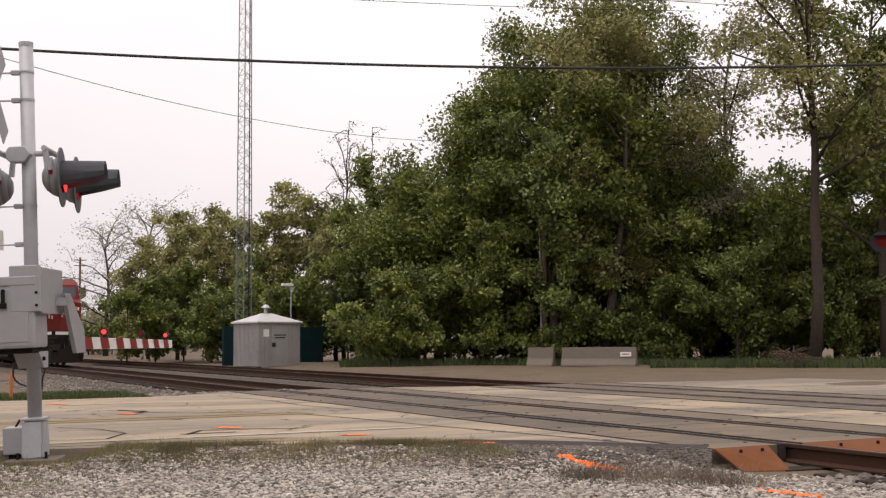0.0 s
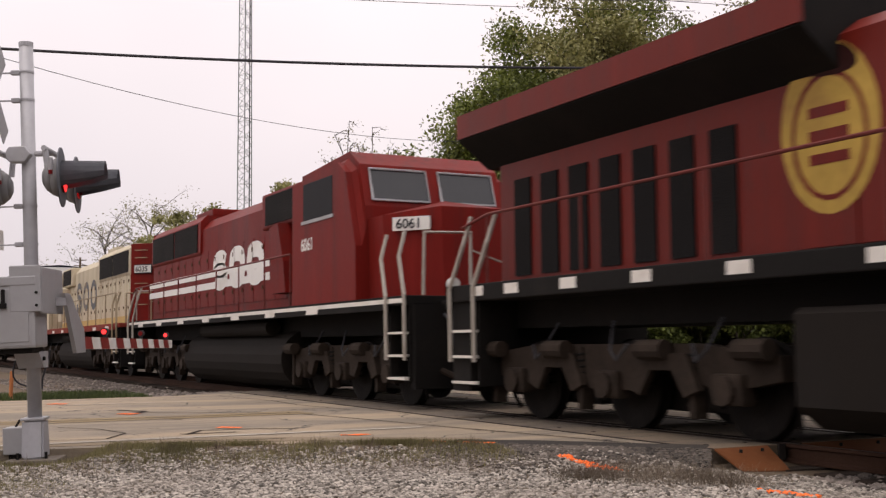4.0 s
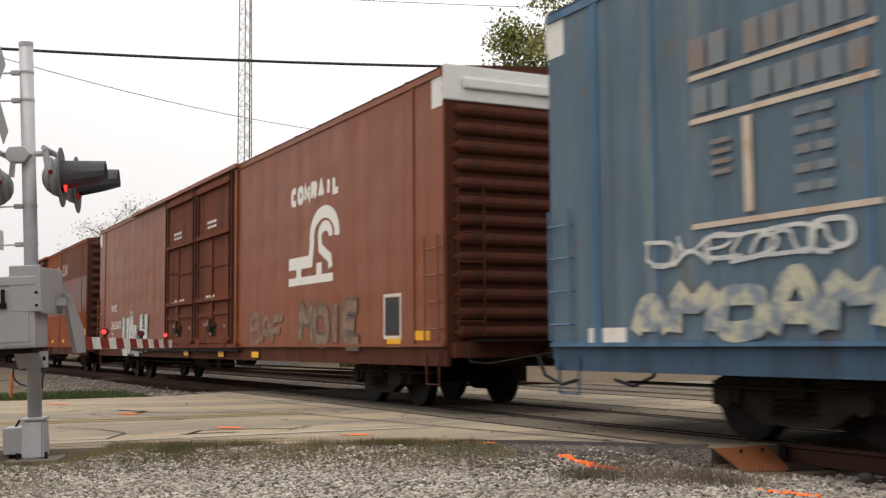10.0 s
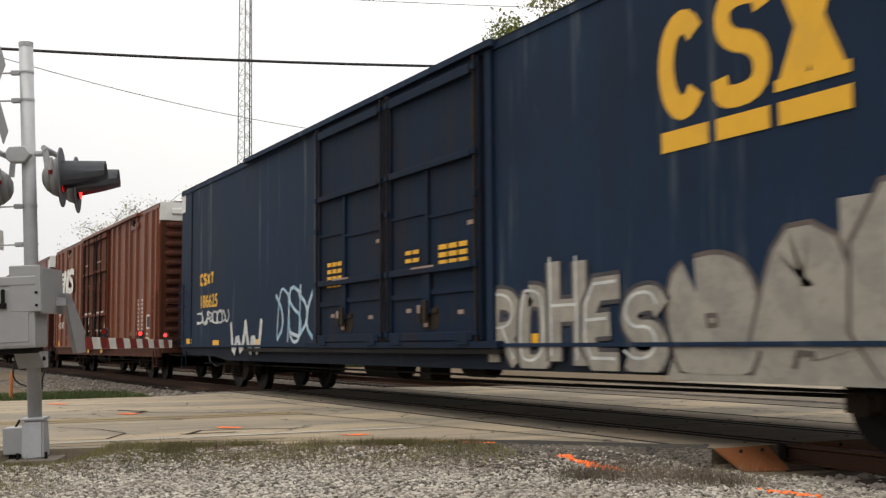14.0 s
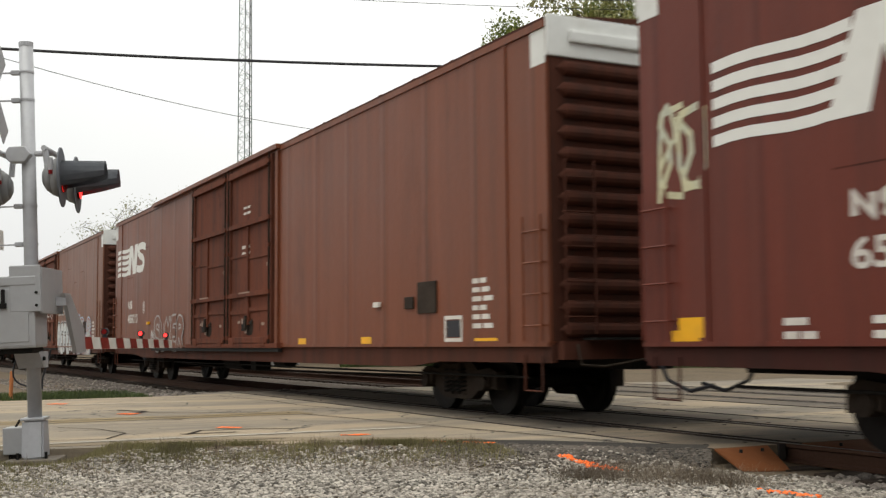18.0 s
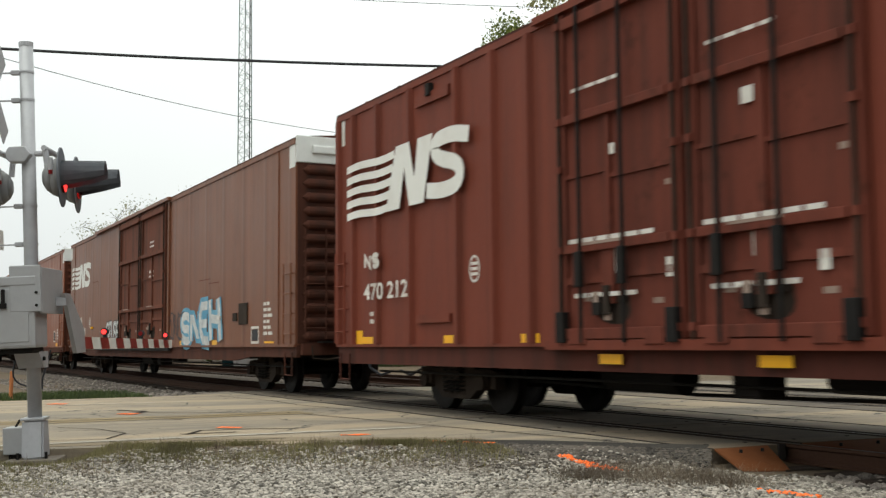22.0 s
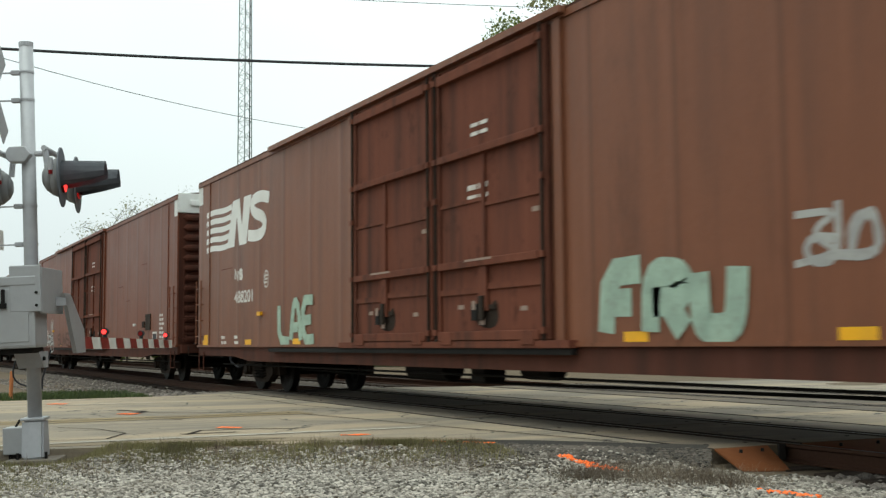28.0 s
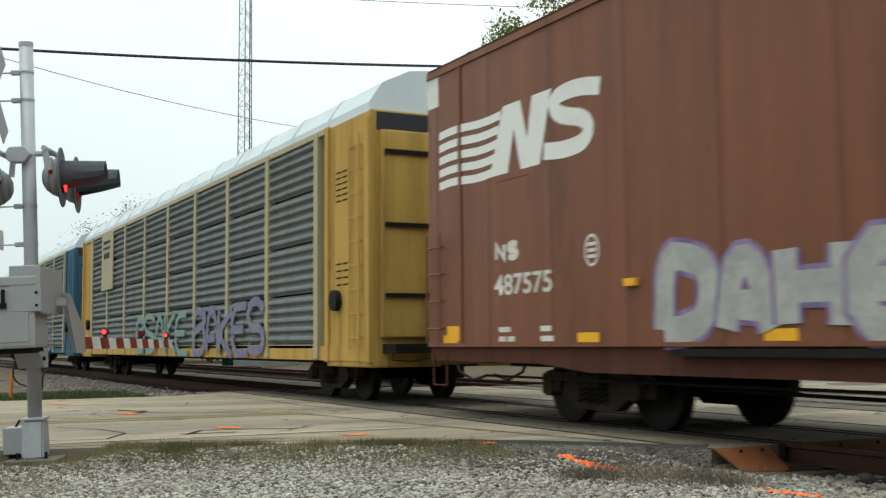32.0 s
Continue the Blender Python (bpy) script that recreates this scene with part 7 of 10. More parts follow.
G_RUBBED = graffiti_paint("rubbed_cream_spray_paint", (0.44, 0.42, 0.31), (0.17, 0.21, 0.25), 5)
G_WORNCREAM = graffiti_paint("worn_cream_lettering", (0.36, 0.22, 0.15), (0.24, 0.11, 0.065), 5)
G_PURPLE = graffiti_paint("purple_spray_paint", (0.13, 0.075, 0.19), (0.20, 0.15, 0.28))

DIRTY, SILL, DARKENED = {}, {}, {}
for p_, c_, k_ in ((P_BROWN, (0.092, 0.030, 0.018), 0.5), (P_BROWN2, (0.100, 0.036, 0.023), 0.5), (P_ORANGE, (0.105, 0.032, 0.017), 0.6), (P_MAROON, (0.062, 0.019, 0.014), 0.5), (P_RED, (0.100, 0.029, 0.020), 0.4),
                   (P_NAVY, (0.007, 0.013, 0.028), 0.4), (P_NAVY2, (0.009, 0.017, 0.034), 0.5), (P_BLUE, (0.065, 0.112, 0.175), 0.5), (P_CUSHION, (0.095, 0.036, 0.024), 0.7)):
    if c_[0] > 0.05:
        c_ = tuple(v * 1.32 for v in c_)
    DIRTY[p_.name] = car_paint("grimy_" + p_.name, c_, 0.3, 0.6, k_ + 0.2, rust_colour=(0.030, 0.014, 0.010), wear=0.06)
    # end and roof paint: body colour darkened for shade between cars, plus grime
    DARKENED[p_.name] = car_paint("brake_dust_over_" + p_.name, tuple(0.004 + v * 0.48 for v in c_), 0.3, 0.6, 0.7, rust_colour=(0.03, 0.017, 0.012), wear=0.05, gloss=0.05)
    SILL[p_.name] = car_paint("road_dirt_over_" + p_.name, tuple(0.006 + v * 0.56 for v in c_), 0.3, 0.5, 0.6, rust_colour=(0.05, 0.03, 0.02), wear=0.03)

L86 = 26.0
H86 = 13.0
cars = []


def build_freight():
    # navy car with the quilted sides
    c = boxcar(-154.5, P_NAVY, "dark navy boxcar with quilted sides and yellow emblem", cap="cap_white", belly=False)
    block_logo(c, 20.9 - H86, 23.2 - H86, 2.82, 4.34)
    letter_piece(c, "OAI", 16.75 - H86, 19.3 - H86, 0.98, 1.95, G_CREAM, G_GREY, None, 3, weight=0.42, heights=(0.8, 0.85, 1.1))
    letter_piece(c, "BT", 20.1 - H86, 21.8 - H86, 0.95, 2.12, G_SKY, G_WHITE, None, 4, weight=0.44)
    scrawl(c, 21.7 - H86, 23.0 - H86, 1.15, 1.6, G_GREY, 5, 0.04)
    letter_piece(c, "STMD", 3.24 - H86, 8.85 - H86, 0.66, 1.98, G_GREY, G_BLACK, G_WHITE, 6, weight=0.50, lean=0.08, heights=(0.72, 0.92, 0.94, 1.0), label="blocky silver graffiti letters with dark and white outlines")
    scrawl(c, 1.9 - H86, 3.3 - H86, 0.75, 1.7, G_SKY, 7, 0.10)
    scrawl(c, 8.9 - H86, 9.8 - H86, 0.9, 2.2, G_SKY, 8, 0.12)
    numbers(c, "180458", L86, 1.37, 1.64, 0.44, "logo_yellow", 1.08, 0.58, "osxt")
    data_box(c, 23.35, 1.28, 23.86, 1.58)
    tapes(c, L86, [(25.25, 1.42), (0.75, 1.45)], size=(0.45, 0.26))
    tapes(c, L86, [(16.9, 1.08), (20.0, 1.08), (23.0, 1.08), (5.2, 1.08), (8.7, 1.08), (3.3, 1.08)], size=(0.5, 0.12))
    tapes(c, L86, [(25.1, 1.14), (0.75, 1.12)], "reflector_white", (0.62, 0.22))
    bars(c, "small_print", [(24.4 - H86, 24.7 - H86, 1.1 + 0.1 * k, 1.16 + 0.1 * k) for k in range(6)], M["logo_yellow"])
    bars(c, "door_stencil", [(0.9, 1.6, 2.10 + 0.12 * k, 2.16 + 0.12 * k) for k in range(5)] + [(-0.2, 0.4, 2.2, 2.5)], M["logo_yellow"], 0.06)
    cars.append((c, -154.5 + H86))

    # faded blue car
    c = boxcar(-182.85, P_BLUE, "faded blue boxcar with rust streaks and large worn letters", cap="cap_white", belly=False)
    for x in (0.9, 2.0, 4.8, 6.75, 9.05, 16.4, 19.05, 21.3, 23.5, 25.0):
        part("side_seam", B(x - H86 - 0.03, x - H86 + 0.03, NEAR - 0.018, NEAR, 1.0, 4.86), P_BLUE, c)
    grey_blue = car_paint("chalky_grey_blue_paint", (0.105, 0.150, 0.190), 0.4, 0.5, 0.4, rust_colour=(0.17, 0.10, 0.05), wear=0.04, chalk=(0.30, 0.28, 0.20))
    bm = bmesh.new()
    rect(bm, 0.02 - H86, 6.72 - H86, 1.01, 4.84, NEAR - 0.0025)
    mark(c, "faded_panel", bm, grey_blue, "chalky grey-blue faded paint")
    part("rusty_seam", B(18.70 - H86, 18.92 - H86, NEAR - 0.02, NEAR, 1.0, 4.86), surface("brown_rusted_seam", (0.055, 0.035, 0.028), 6, 0.3, 0.85, 0.3, (0.12, 0.06, 0.03), 0.5, 0, 2), c, "dark rusted side seam")
    pale_blue = surface("washed_out_blue_grey_paint", (0.26, 0.29, 0.32), 9, 0.15, 0.7, 0.1, (0.16, 0.2, 0.25), 0.6, 0, 2)
    worn_white = surface("half_worn_white_paint", (0.42, 0.42, 0.41), 9, 0.2, 0.7, 0.1, (0.22, 0.24, 0.26), 0.8, 0, 3)
    faded = surface("rust_stained_cream_lettering", (0.56, 0.50, 0.42), 5, 0.12, 0.7, 0.1, (0.40, 0.20, 0.09), 1.0, 0, 2.4)
    bm = bmesh.new()
    ribbon(bm, rounded([(21.30 - H86, 4.30), (19.62 - H86, 4.32), (19.62 - H86, 3.5), (19.62 - H86, 2.76), (21.26 - H86, 2.74), (21.22 - H86, 3.3)], 2) + [(21.22 - H86, 3.48), (20.45 - H86, 3.50)], 0.28, NEAR - GAP - 0.02)
    mark(c, "emblem", bm, faded, "worn cream curl and post emblem")
    bm = bmesh.new()
    rect(bm, 21.6 - H86, 23.35 - H86, 4.22, 4.52, NEAR - GAP - 0.02)
    rect(bm, 22.2 - H86, 22.6 - H86, 2.60, 4.22, NEAR - GAP - 0.02)
    mark(c, "emblem", bm, faded)
    bm = bmesh.new()
    rect(bm, 19.4 - H86, 23.4 - H86, 2.31, 2.51, NEAR - GAP - 0.02)
    stripe = mark(c, "stripe", bm, pale_blue, "washed-out blue-grey stripe between thin white lines")
    for z in (2.31, 2.40, 2.48):
        bm = bmesh.new()
        rect(bm, 19.4 - H86, 23.4 - H86, z, z + 0.03, NEAR - GAP - 0.023)
        mark(stripe, "stripe_line", bm, worn_white)
    mark(c, "slogan", word("the Good Track road", 0.30, 19.75 - H86, 1.98, NEAR - GAP - 0.02, 1.25), worn_white)
    letter_piece(c, "DHKO", 18.95 - H86, 21.7 - H86, 0.66, 1.68, pale_blue, None, None, 14, 0.02, weight=0.22, heights=(0.8, 1.05, 0.9, 0.85))
    letter_piece(c, "AMOAM", 1.55 - H86, 5.0 - H86, 1.0, 1.62, G_RUBBED, None, None, 15, 0.02, weight=0.52, heights=(0.8, 1.0, 0.85, 1.1, 1.0))
    scrawl(c, 1.9 - H86, 4.6 - H86, 1.75, 2.05, G_WHITE, 16, 0.05, 0.02, 6)
    scrawl(c, 7.2 - H86, 8.4 - H86, 1.0, 2.2, G_WHITE, 17, 0.05, 0.02, 3)
    ghost = surface("washed_out_lettering", (0.17, 0.195, 0.215), 6, 0.2, 0.7, 0.1, (0.26, 0.13, 0.06), 0.7, 0, 1.6)
    rustline = surface("rusty_white_rule", (0.50, 0.42, 0.34), 6, 0.15, 0.7, 0.1, (0.34, 0.15, 0.06), 0.8, 0, 2)
    bm = bmesh.new()
    for z in (3.58, 3.14, 2.10):
        rect(bm, 2.6 - H86, 4.95 - H86, z, z + 0.055, NEAR - GAP - 0.02)
    rect(bm, 3.35 - H86, 3.47 - H86, 2.2, 3.1, NEAR - GAP - 0.02)
    mark(c, "rule", bm, rustline)
    bars(c, "number", [(2.6 - H86, 3.2 - H86, 3.68, 4.0), (3.4 - H86, 4.9 - H86, 3.68, 4.0), (2.65 - H86, 3.2 - H86, 3.24, 3.5), (3.5 - H86, 4.9 - H86, 3.24, 3.5)], ghost, 0.02)
    bars(c, "small_print", [(4.0 - H86, 4.5 - H86, 2.3 + 0.17 * k, 2.38 + 0.17 * k) for k in range(5)] + [(2.9 - H86, 3.25 - H86, 2.6 + 0.1 * k, 2.65 + 0.1 * k) for k in range(4)], ghost, 0.02)
    bars(c, "door_stencil", [(-2.2, -1.5, 2.18 + 0.12 * k, 2.25 + 0.12 * k) for k in range(3)] + [(0.4, 1.2, 2.18 + 0.12 * k, 2.25 + 0.12 * k) for k in range(3)] + [(1.6, 2.4, 2.3 + 0.12 * k, 2.37 + 0.12 * k) for k in range(3)], worn_white, 0.06)
    data_box(c, 23.6, 1.3, 24.1, 1.7)
    tapes(c, L86, [(1.1, 1.06), (25.0, 1.08)], "reflector_white", (0.7, 0.2))
    cars.append((c, -182.85 + H86))

    # red-brown car with arches emblem
    c = boxcar(-211.65, P_ORANGE, "red-brown boxcar with white arches emblem and peeling end cap", belly=False)
    block_word(c, 19.6 - H86, 22.1 - H86, 3.62, 3.98, "oqzrwil", M["logo_white"], heavy=0.34)
    wheel_emblem(c, 19.5 - H86, 22.15 - H86, 2.08, 3.42)
    numbers(c, "242600", L86, 2.12, 1.54, 0.36, "mark_white", 1.42, 0.54, "zyo")
    letter_piece(c, "UALH", 4.0 - H86, 7.4 - H86, 0.64, 2.0, G_WHITE, G_BLACK, G_MINT, 21, weight=0.42, heights=(1.0, 0.95, 0.8, 1.0))
    letter_piece(c, "BAF", 17.1 - H86, 19.2 - H86, 0.98, 1.66, G_FADED, None, None, 22, weight=0.34)
    letter_piece(c, "MOIE", 20.1 - H86, 23.0 - H86, 0.97, 1.80, G_FADED, G_SMOKE, None, 23, weight=0.36)
    data_box(c, 23.95, 1.1, 24.55, 1.75)
    tapes(c, L86, [(24.3, 1.02), (0.6, 1.06), (3.0, 1.06), (9.0, 1.06), (25.3, 1.12)], size=(0.5, 0.14))
    tapes(c, L86, [(11.9, 0.8), (15.0, 0.8), (6.0, 1.06), (17.5, 0.8)], size=(0.45, 0.12))
    bars(c, "door_stencil", [(-2.3, -1.5, 3.85, 3.92), (-2.3, -1.5, 3.74, 3.80), (0.9, 1.7, 3.85, 3.92), (0.9, 1.7, 3.74, 3.80), (-2.2, -1.2, 2.12, 2.17), (0.8, 1.6, 2.12, 2.17)], M["mark_white"], 0.06)
    small_print(c, L86, 2.2, 1.35, 3, 0.5)
    cars.append((c, -211.65 + H86))

    # rusted orange car with a grey band
    c = boxcar(-240.3, P_CUSHION, "rust-streaked orange boxcar with a worn grey band", cap=None, belly=False)
    dark = car_paint("rust_darkened_paint", (0.13, 0.052, 0.034), 0.4, 0.7, 0.6, rust_colour=(0.24, 0.075, 0.03), wear=0.07)
    for x0, x1, m_ in ((0.0, 7.05, dark), (19.9, 26.0, dark)):
        bm = bmesh.new()
        rect(bm, x0 - H86, x1 - H86, 3.62, 4.83, NEAR - GAP)
        mark(c, "faded_panel", bm, m_, "dark rust-stained paint")
    for x0, x1 in ((0.0, 9.6), (16.3, 26.0)):
        bm = bmesh.new()
        rect(bm, x0 - H86, x1 - H86, 2.28, 3.60, NEAR - GAP)
        mark(c, "grey_band", bm, P_GREYBAND, "worn grey band with orange showing through")
    for x in (7.1, 19.9):
        part("side_seam", B(x - H86 - 0.04, x - H86 + 0.04, NEAR - 0.02, NEAR, 1.0, 4.86), dark, c)
    for k in range(14):
        part("sill_gusset", B(-H86 + 0.6 + k * 1.88, -H86 + 0.68 + k * 1.88, NEAR - 0.015, NEAR + 0.03, 0.66, 0.96), dark, c)
    mark(c, "lettering", word("CUSHION - CAR", 0.62, 17.15 - H86, 3.86, NEAR - GAP - 0.006, 1.0), surface("chalky_worn_lettering", (0.50, 0.42, 0.38), 5, 0.3, 0.8, 0.1, (0.25, 0.09, 0.05), 0.85, 0, 1.6))
    mark(c, "lettering", word("CUBE", 0.62, 7.5 - H86, 3.86, NEAR - GAP - 0.006, 0.95), G_WORNCREAM)
    mark(c, "lettering", word("HI", 0.56, 5.95 - H86, 3.92, NEAR - GAP - 0.006, 0.95), surface("rust_tinted_lettering", (0.24, 0.11, 0.065), 5, 0.3, 0.8, 0.1, (0.14, 0.06, 0.04), 0.8, 0, 2))
    pale = car_paint("flaking_white_disc", (0.46, 0.38, 0.34), 0.3, 0.95, 0.5, rust_colour=(0.09, 0.04, 0.028), wear=0.12)
    for cx, a0, a1, xc in ((-0.15, 90, 270, -0.12), (0.0, -90, 90, 0.0)):
        bm = bmesh.new()
        flat(bm, [(p[0], p[1]) for p in arc(xc, 2.95, 2.35, 1.75, a0, a1, 22)], NEAR - 0.052)
        mark(c, "emblem_half", bm, pale, "flaking white disc painted across the doors")
        bm = bmesh.new()
        flat(bm, [(xc + (0.25 if a0 < 0 else -0.25) * k, z) for k, z in ((0, 2.0), (5.2, 2.3), (5.2, 3.0), (2.5, 3.15), (0, 3.9))], NEAR - 0.056)
        mark(c, "emblem_inner", bm, P_CUSHION)
    data_box(c, 24.95, 1.36, 25.55, 1.72)
    mark(c, "number", word("25515", 0.30, 2.1 - H86, 1.6, NEAR - GAP, 1.3), G_WORNCREAM)
    shield(c, L86, 4.25, 1.95)
    tapes(c, L86, [(17.95, 1.21), (20.85, 1.21), (23.7, 1.21), (4.2, 1.15), (8.1, 1.15), (14.9, 1.25)], size=(0.5, 0.12))
    tapes(c, L86, [(26.0 - 0.15, 1.52), (0.2, 1.4)], size=(0.3, 0.24))
    bars(c, "small_print", [(22.2 - H86, 22.9 - H86, 1.4 + 0.13 * k, 1.46 + 0.13 * k) for k in range(6)], G_WORNCREAM)
    cars.append((c, -240.3 + H86))

    # second navy car
    c = boxcar(-269.0, P_NAVY2, "dark navy boxcar with grey streaks and yellow emblem", belly=True)
    block_logo(c, 19.62 - H86, 22.2 - H86, 2.93, 4.34)
    letter_piece(c, "ROHES", 16.05 - H86, 19.7 - H86, 0.62, 1.72, G_PATCH, G_BLACK, None, 41, weight=0.44, shine=G_WHITE, heights=(0.95, 0.95, 1.3, 1.0, 0.85))
    letter_piece(c, "OAEB", 19.75 - H86, 24.6 - H86, 0.60, 2.25, G_PATCH, G_SMOKE, None, 42, weight=0.56, heights=(0.72, 0.85, 1.0, 1.1))
    bm = bmesh.new()
    flat(bm, [(6.65, 0.62), (10.6, 0.62), (10.6, 1.9), (9.9, 1.9), (9.9, 2.2), (9.0, 2.2), (9.0, 1.75), (8.2, 1.75), (8.2, 1.45), (7.0, 1.4)], NEAR - GAP)
    mark(c, "paint_patch", bm, G_PATCH, "flat grey cover-up paint")
    numbers(c, "186625", L86, 1.79, 1.90, 0.42, "logo_yellow", 1.22, 0.52, "osxt")
    scrawl(c, 1.6 - H86, 4.2 - H86, 1.5, 1.8, G_WHITE, 43, 0.06, 0, 6)
    letter_piece(c, "WW", 4.4 - H86, 6.6 - H86, 0.68, 1.65, G_WHITE, None, None, 44, weight=0.26)
    scrawl(c, 7.6 - H86, 9.5 - H86, 1.1, 2.1, G_SKY, 45, 0.08, 0, 3)
    data_box(c, 22.2, 1.35, 22.9, 1.62)
    tapes(c, L86, [(20.05, 1.05), (17.3, 1.05), (25.2, 1.12), (0.8, 1.1), (3.2, 1.05), (6.2, 1.05), (25.0, 1.75)], size=(0.5, 0.13))
    bars(c, "door_stencil", [(-2.6, -1.9, 1.98 + 0.12 * k, 2.05 + 0.12 * k) for k in range(4)] + [(0.6, 1.1, 2.2 + 0.12 * k, 2.26 + 0.12 * k) for k in range(2)] + [(1.7, 2.6, 2.1 + 0.11 * k, 2.17 + 0.11 * k) for k in range(3)], M["logo_yellow"], 0.06)
    cars.append((c, -269.0 + H86))

    # ribbed brown car
    c = ribbed_car(-290.15, "470187", P_BROWN, "ribbed red-brown boxcar with white emblem")
    cars.append((c, -290.15 + 18.65 / 2))

    # maroon car with a long painted piece
    c = brown_car(-318.3, "658140", P_MAROON, "maroon boxcar covered low down with black and green graffiti", shift=0.78, drop=0.30, num=(2.79, 1.60))
    wild_piece(c, 4.55 - H86, 9.6 - H86, 0.60, 2.15, G_NAVY, G_CREAMV, G_WHITE, G_GREEN, G_CREAMV, 51)
    letter_piece(c, "SKR", 3.4 - H86, 4.6 - H86, 0.95, 1.5, G_NAVY, G_WHITE, G_GREEN, 55, weight=0.3)
    wild_piece(c, 9.9 - H86, 15.95 - H86, 0.70, 2.3, G_CREAMV, G_NAVY, G_WHITE, G_GREEN, None, 52, 0.14, cell=0.30, thin=0.36)
    wild_piece(c, 16.35 - H86, 22.4 - H86, 0.68, 2.15, G_CREAMV, G_NAVY, G_WHITE, G_GREEN, G_CREAMV, 53, cell=0.26, thin=0.42)
    scrawl(c, 0.3 - H86, 0.95 - H86, 2.4, 3.4, G_CREAM, 54, 0.10, 0, 2)
    bars(c, "door_stencil", [(-2.5, -0.3, 4.02, 4.09), (-2.5, -0.9, 3.9, 3.97), (0.6, 2.3, 4.02, 4.09), (0.6, 2.6, 3.9, 3.97), (1.5, 2.6, 3.2, 3.26), (1.5, 2.6, 3.08, 3.14)], M["mark_white"], 0.05)
    small_print(c, L86, 24.0, 1.95, 5, 0.9)
    cars.append((c, -318.3 + H86))

    c = brown_car(-346.15, "488010", P_BROWN, "red-brown boxcar with white emblem and a pale outline scrawl", num=(1.97, 1.69), rise=0.42)
    letter_piece(c, "SUMER", 5.6 - H86, 8.8 - H86, 0.85, 1.85, P_BROWN, G_GREY, None, 61, weight=0.36)
    scrawl(c, 5.2 - H86, 6.0 - H86, 1.0, 1.5, G_WHITE, 62, 0.05, 0, 2)
    cars.append((c, -346.15 + H86))

    c = brown_car(-374.4, "488020", P_BROWN2, "red-brown boxcar with silver and red graffiti", num=(2.03, 1.40))
    letter_piece(c, "REFER", 16.2 - H86, 20.2 - H86, 0.66, 2.05, G_WHITE, G_BLACK, G_GREY, 71, weight=0.48, lean=0.03)
    letter_piece(c, "PORUB", 20.35 - H86, 23.9 - H86, 0.66, 2.12, G_GREY, G_RED, G_SKY, 72, weight=0.38, lean=0.03, cloud=G_RED)
    scrawl(c, 16.2 - H86, 18.6 - H86, 2.25, 2.6, G_WHITE, 73, 0.04, 0, 7)
    letter_piece(c, "ED", 3.55 - H86, 5.75 - H86, 0.62, 2.05, G_WHITE, G_BLACK, G_SKY, 74, weight=0.36, lean=0.12, heights=(0.98, 1.0))
    letter_piece(c, "Y", 5.45 - H86, 6.95 - H86, 0.60, 2.68, G_TAN, G_PURPLE, G_SKY, 75, 0.012, weight=0.26, lean=0.12, heights=(1.0,))
    letter_piece(c, "AH", 6.75 - H86, 7.9 - H86, 0.72, 1.75, G_TAN, G_SMOKE, G_SKY, 76, weight=0.24)
    scrawl(c, 10.3 - H86, 15.2 - H86, 2.2, 2.75, G_WHITE, 77, 0.04, 0.06, 6)
    cars.append((c, -374.4 + H86))

    c = ribbed_car(-395.5, "470 212", P_RED, "ribbed maroon boxcar with white emblem and stencilled doors")
    cars.append((c, -395.5 + 18.65 / 2))

    c = brown_car(-423.65, "487980", P_BROWN2, "red-brown boxcar with pale blue and white graffiti", num=(2.12, 1.42))
    letter_piece(c, "SNEH", 17.5 - H86, 21.0 - H86, 1.0, 2.05, G_WHITE, G_BLUE, G_BLUE, 81, weight=0.32, cloud=None, heights=(0.78, 0.86, 0.98, 1.10), lean=0.12)
    letter_piece(c, "SEUSE", 7.45 - H86, 9.6 - H86, 1.08, 1.85, G_WHITE, G_SMOKE, None, 82, weight=0.34)
    scrawl(c, 16.2 - H86, 17.6 - H86, 1.1, 1.9, G_BLACK, 83, 0.05, 0, 3)
    cars.append((c, -423.65 + H86))

    c = boxcar(-451.45, P_ORANGE, "plain orange-brown boxcar with dented sides", belly=True)
    numbers(c, "654 052", L86, 1.74, 1.52, 0.34, rise=0.60)
    small_print(c, L86, 1.7, 1.15, 2, 0.5)
    small_print(c, L86, 4.0, 1.95, 4, 0.3)
    hatch(c, 5.6, 1.26, 6.32, 1.70)
    data_box(c, 23.55, 1.2, 24.0, 1.62)
    small_print(c, L86, 24.4, 1.65, 4, 0.45)
    tapes(c, L86, [(0.8, 1.04), (4.2, 1.04), (7.0, 1.04), (16.8, 1.08), (19.1, 1.08), (21.3, 1.08), (24.4, 1.06), (9.6, 1.2)], size=(0.5, 0.13))
    tapes(c, L86, [(13.3, 0.82)], size=(0.4, 0.13))
    bars(c, "door_stencil", [(1.2, 1.95, 4.24, 4.29), (1.2, 1.95, 4.13, 4.18), (-1.75, -1.45, 2.13, 2.16), (1.3, 1.7, 2.13, 2.16)], M["mark_white"], 0.06)
    cars.append((c, -451.45 + H86))

    c = brown_car(-480.5, "488117", P_BROWN2, "faded brown boxcar with pale blue graffiti")
    letter_piece(c, "BUSG", 18.8 - H86, 22.1 - H86, 0.66, 2.0, G_SKY, G_BLUE, None, 91, weight=0.44)
    scrawl(c, 0.4 - H86, 1.8 - H86, 2.7, 3.3, G_SKY, 92, 0.05, 0, 3)
    scrawl(c, 3.5 - H86, 6.5 - H86, 1.0, 1.9, G_SKY, 93, 0.06, 0, 4)
    cars.append((c, -480.5 + H86))

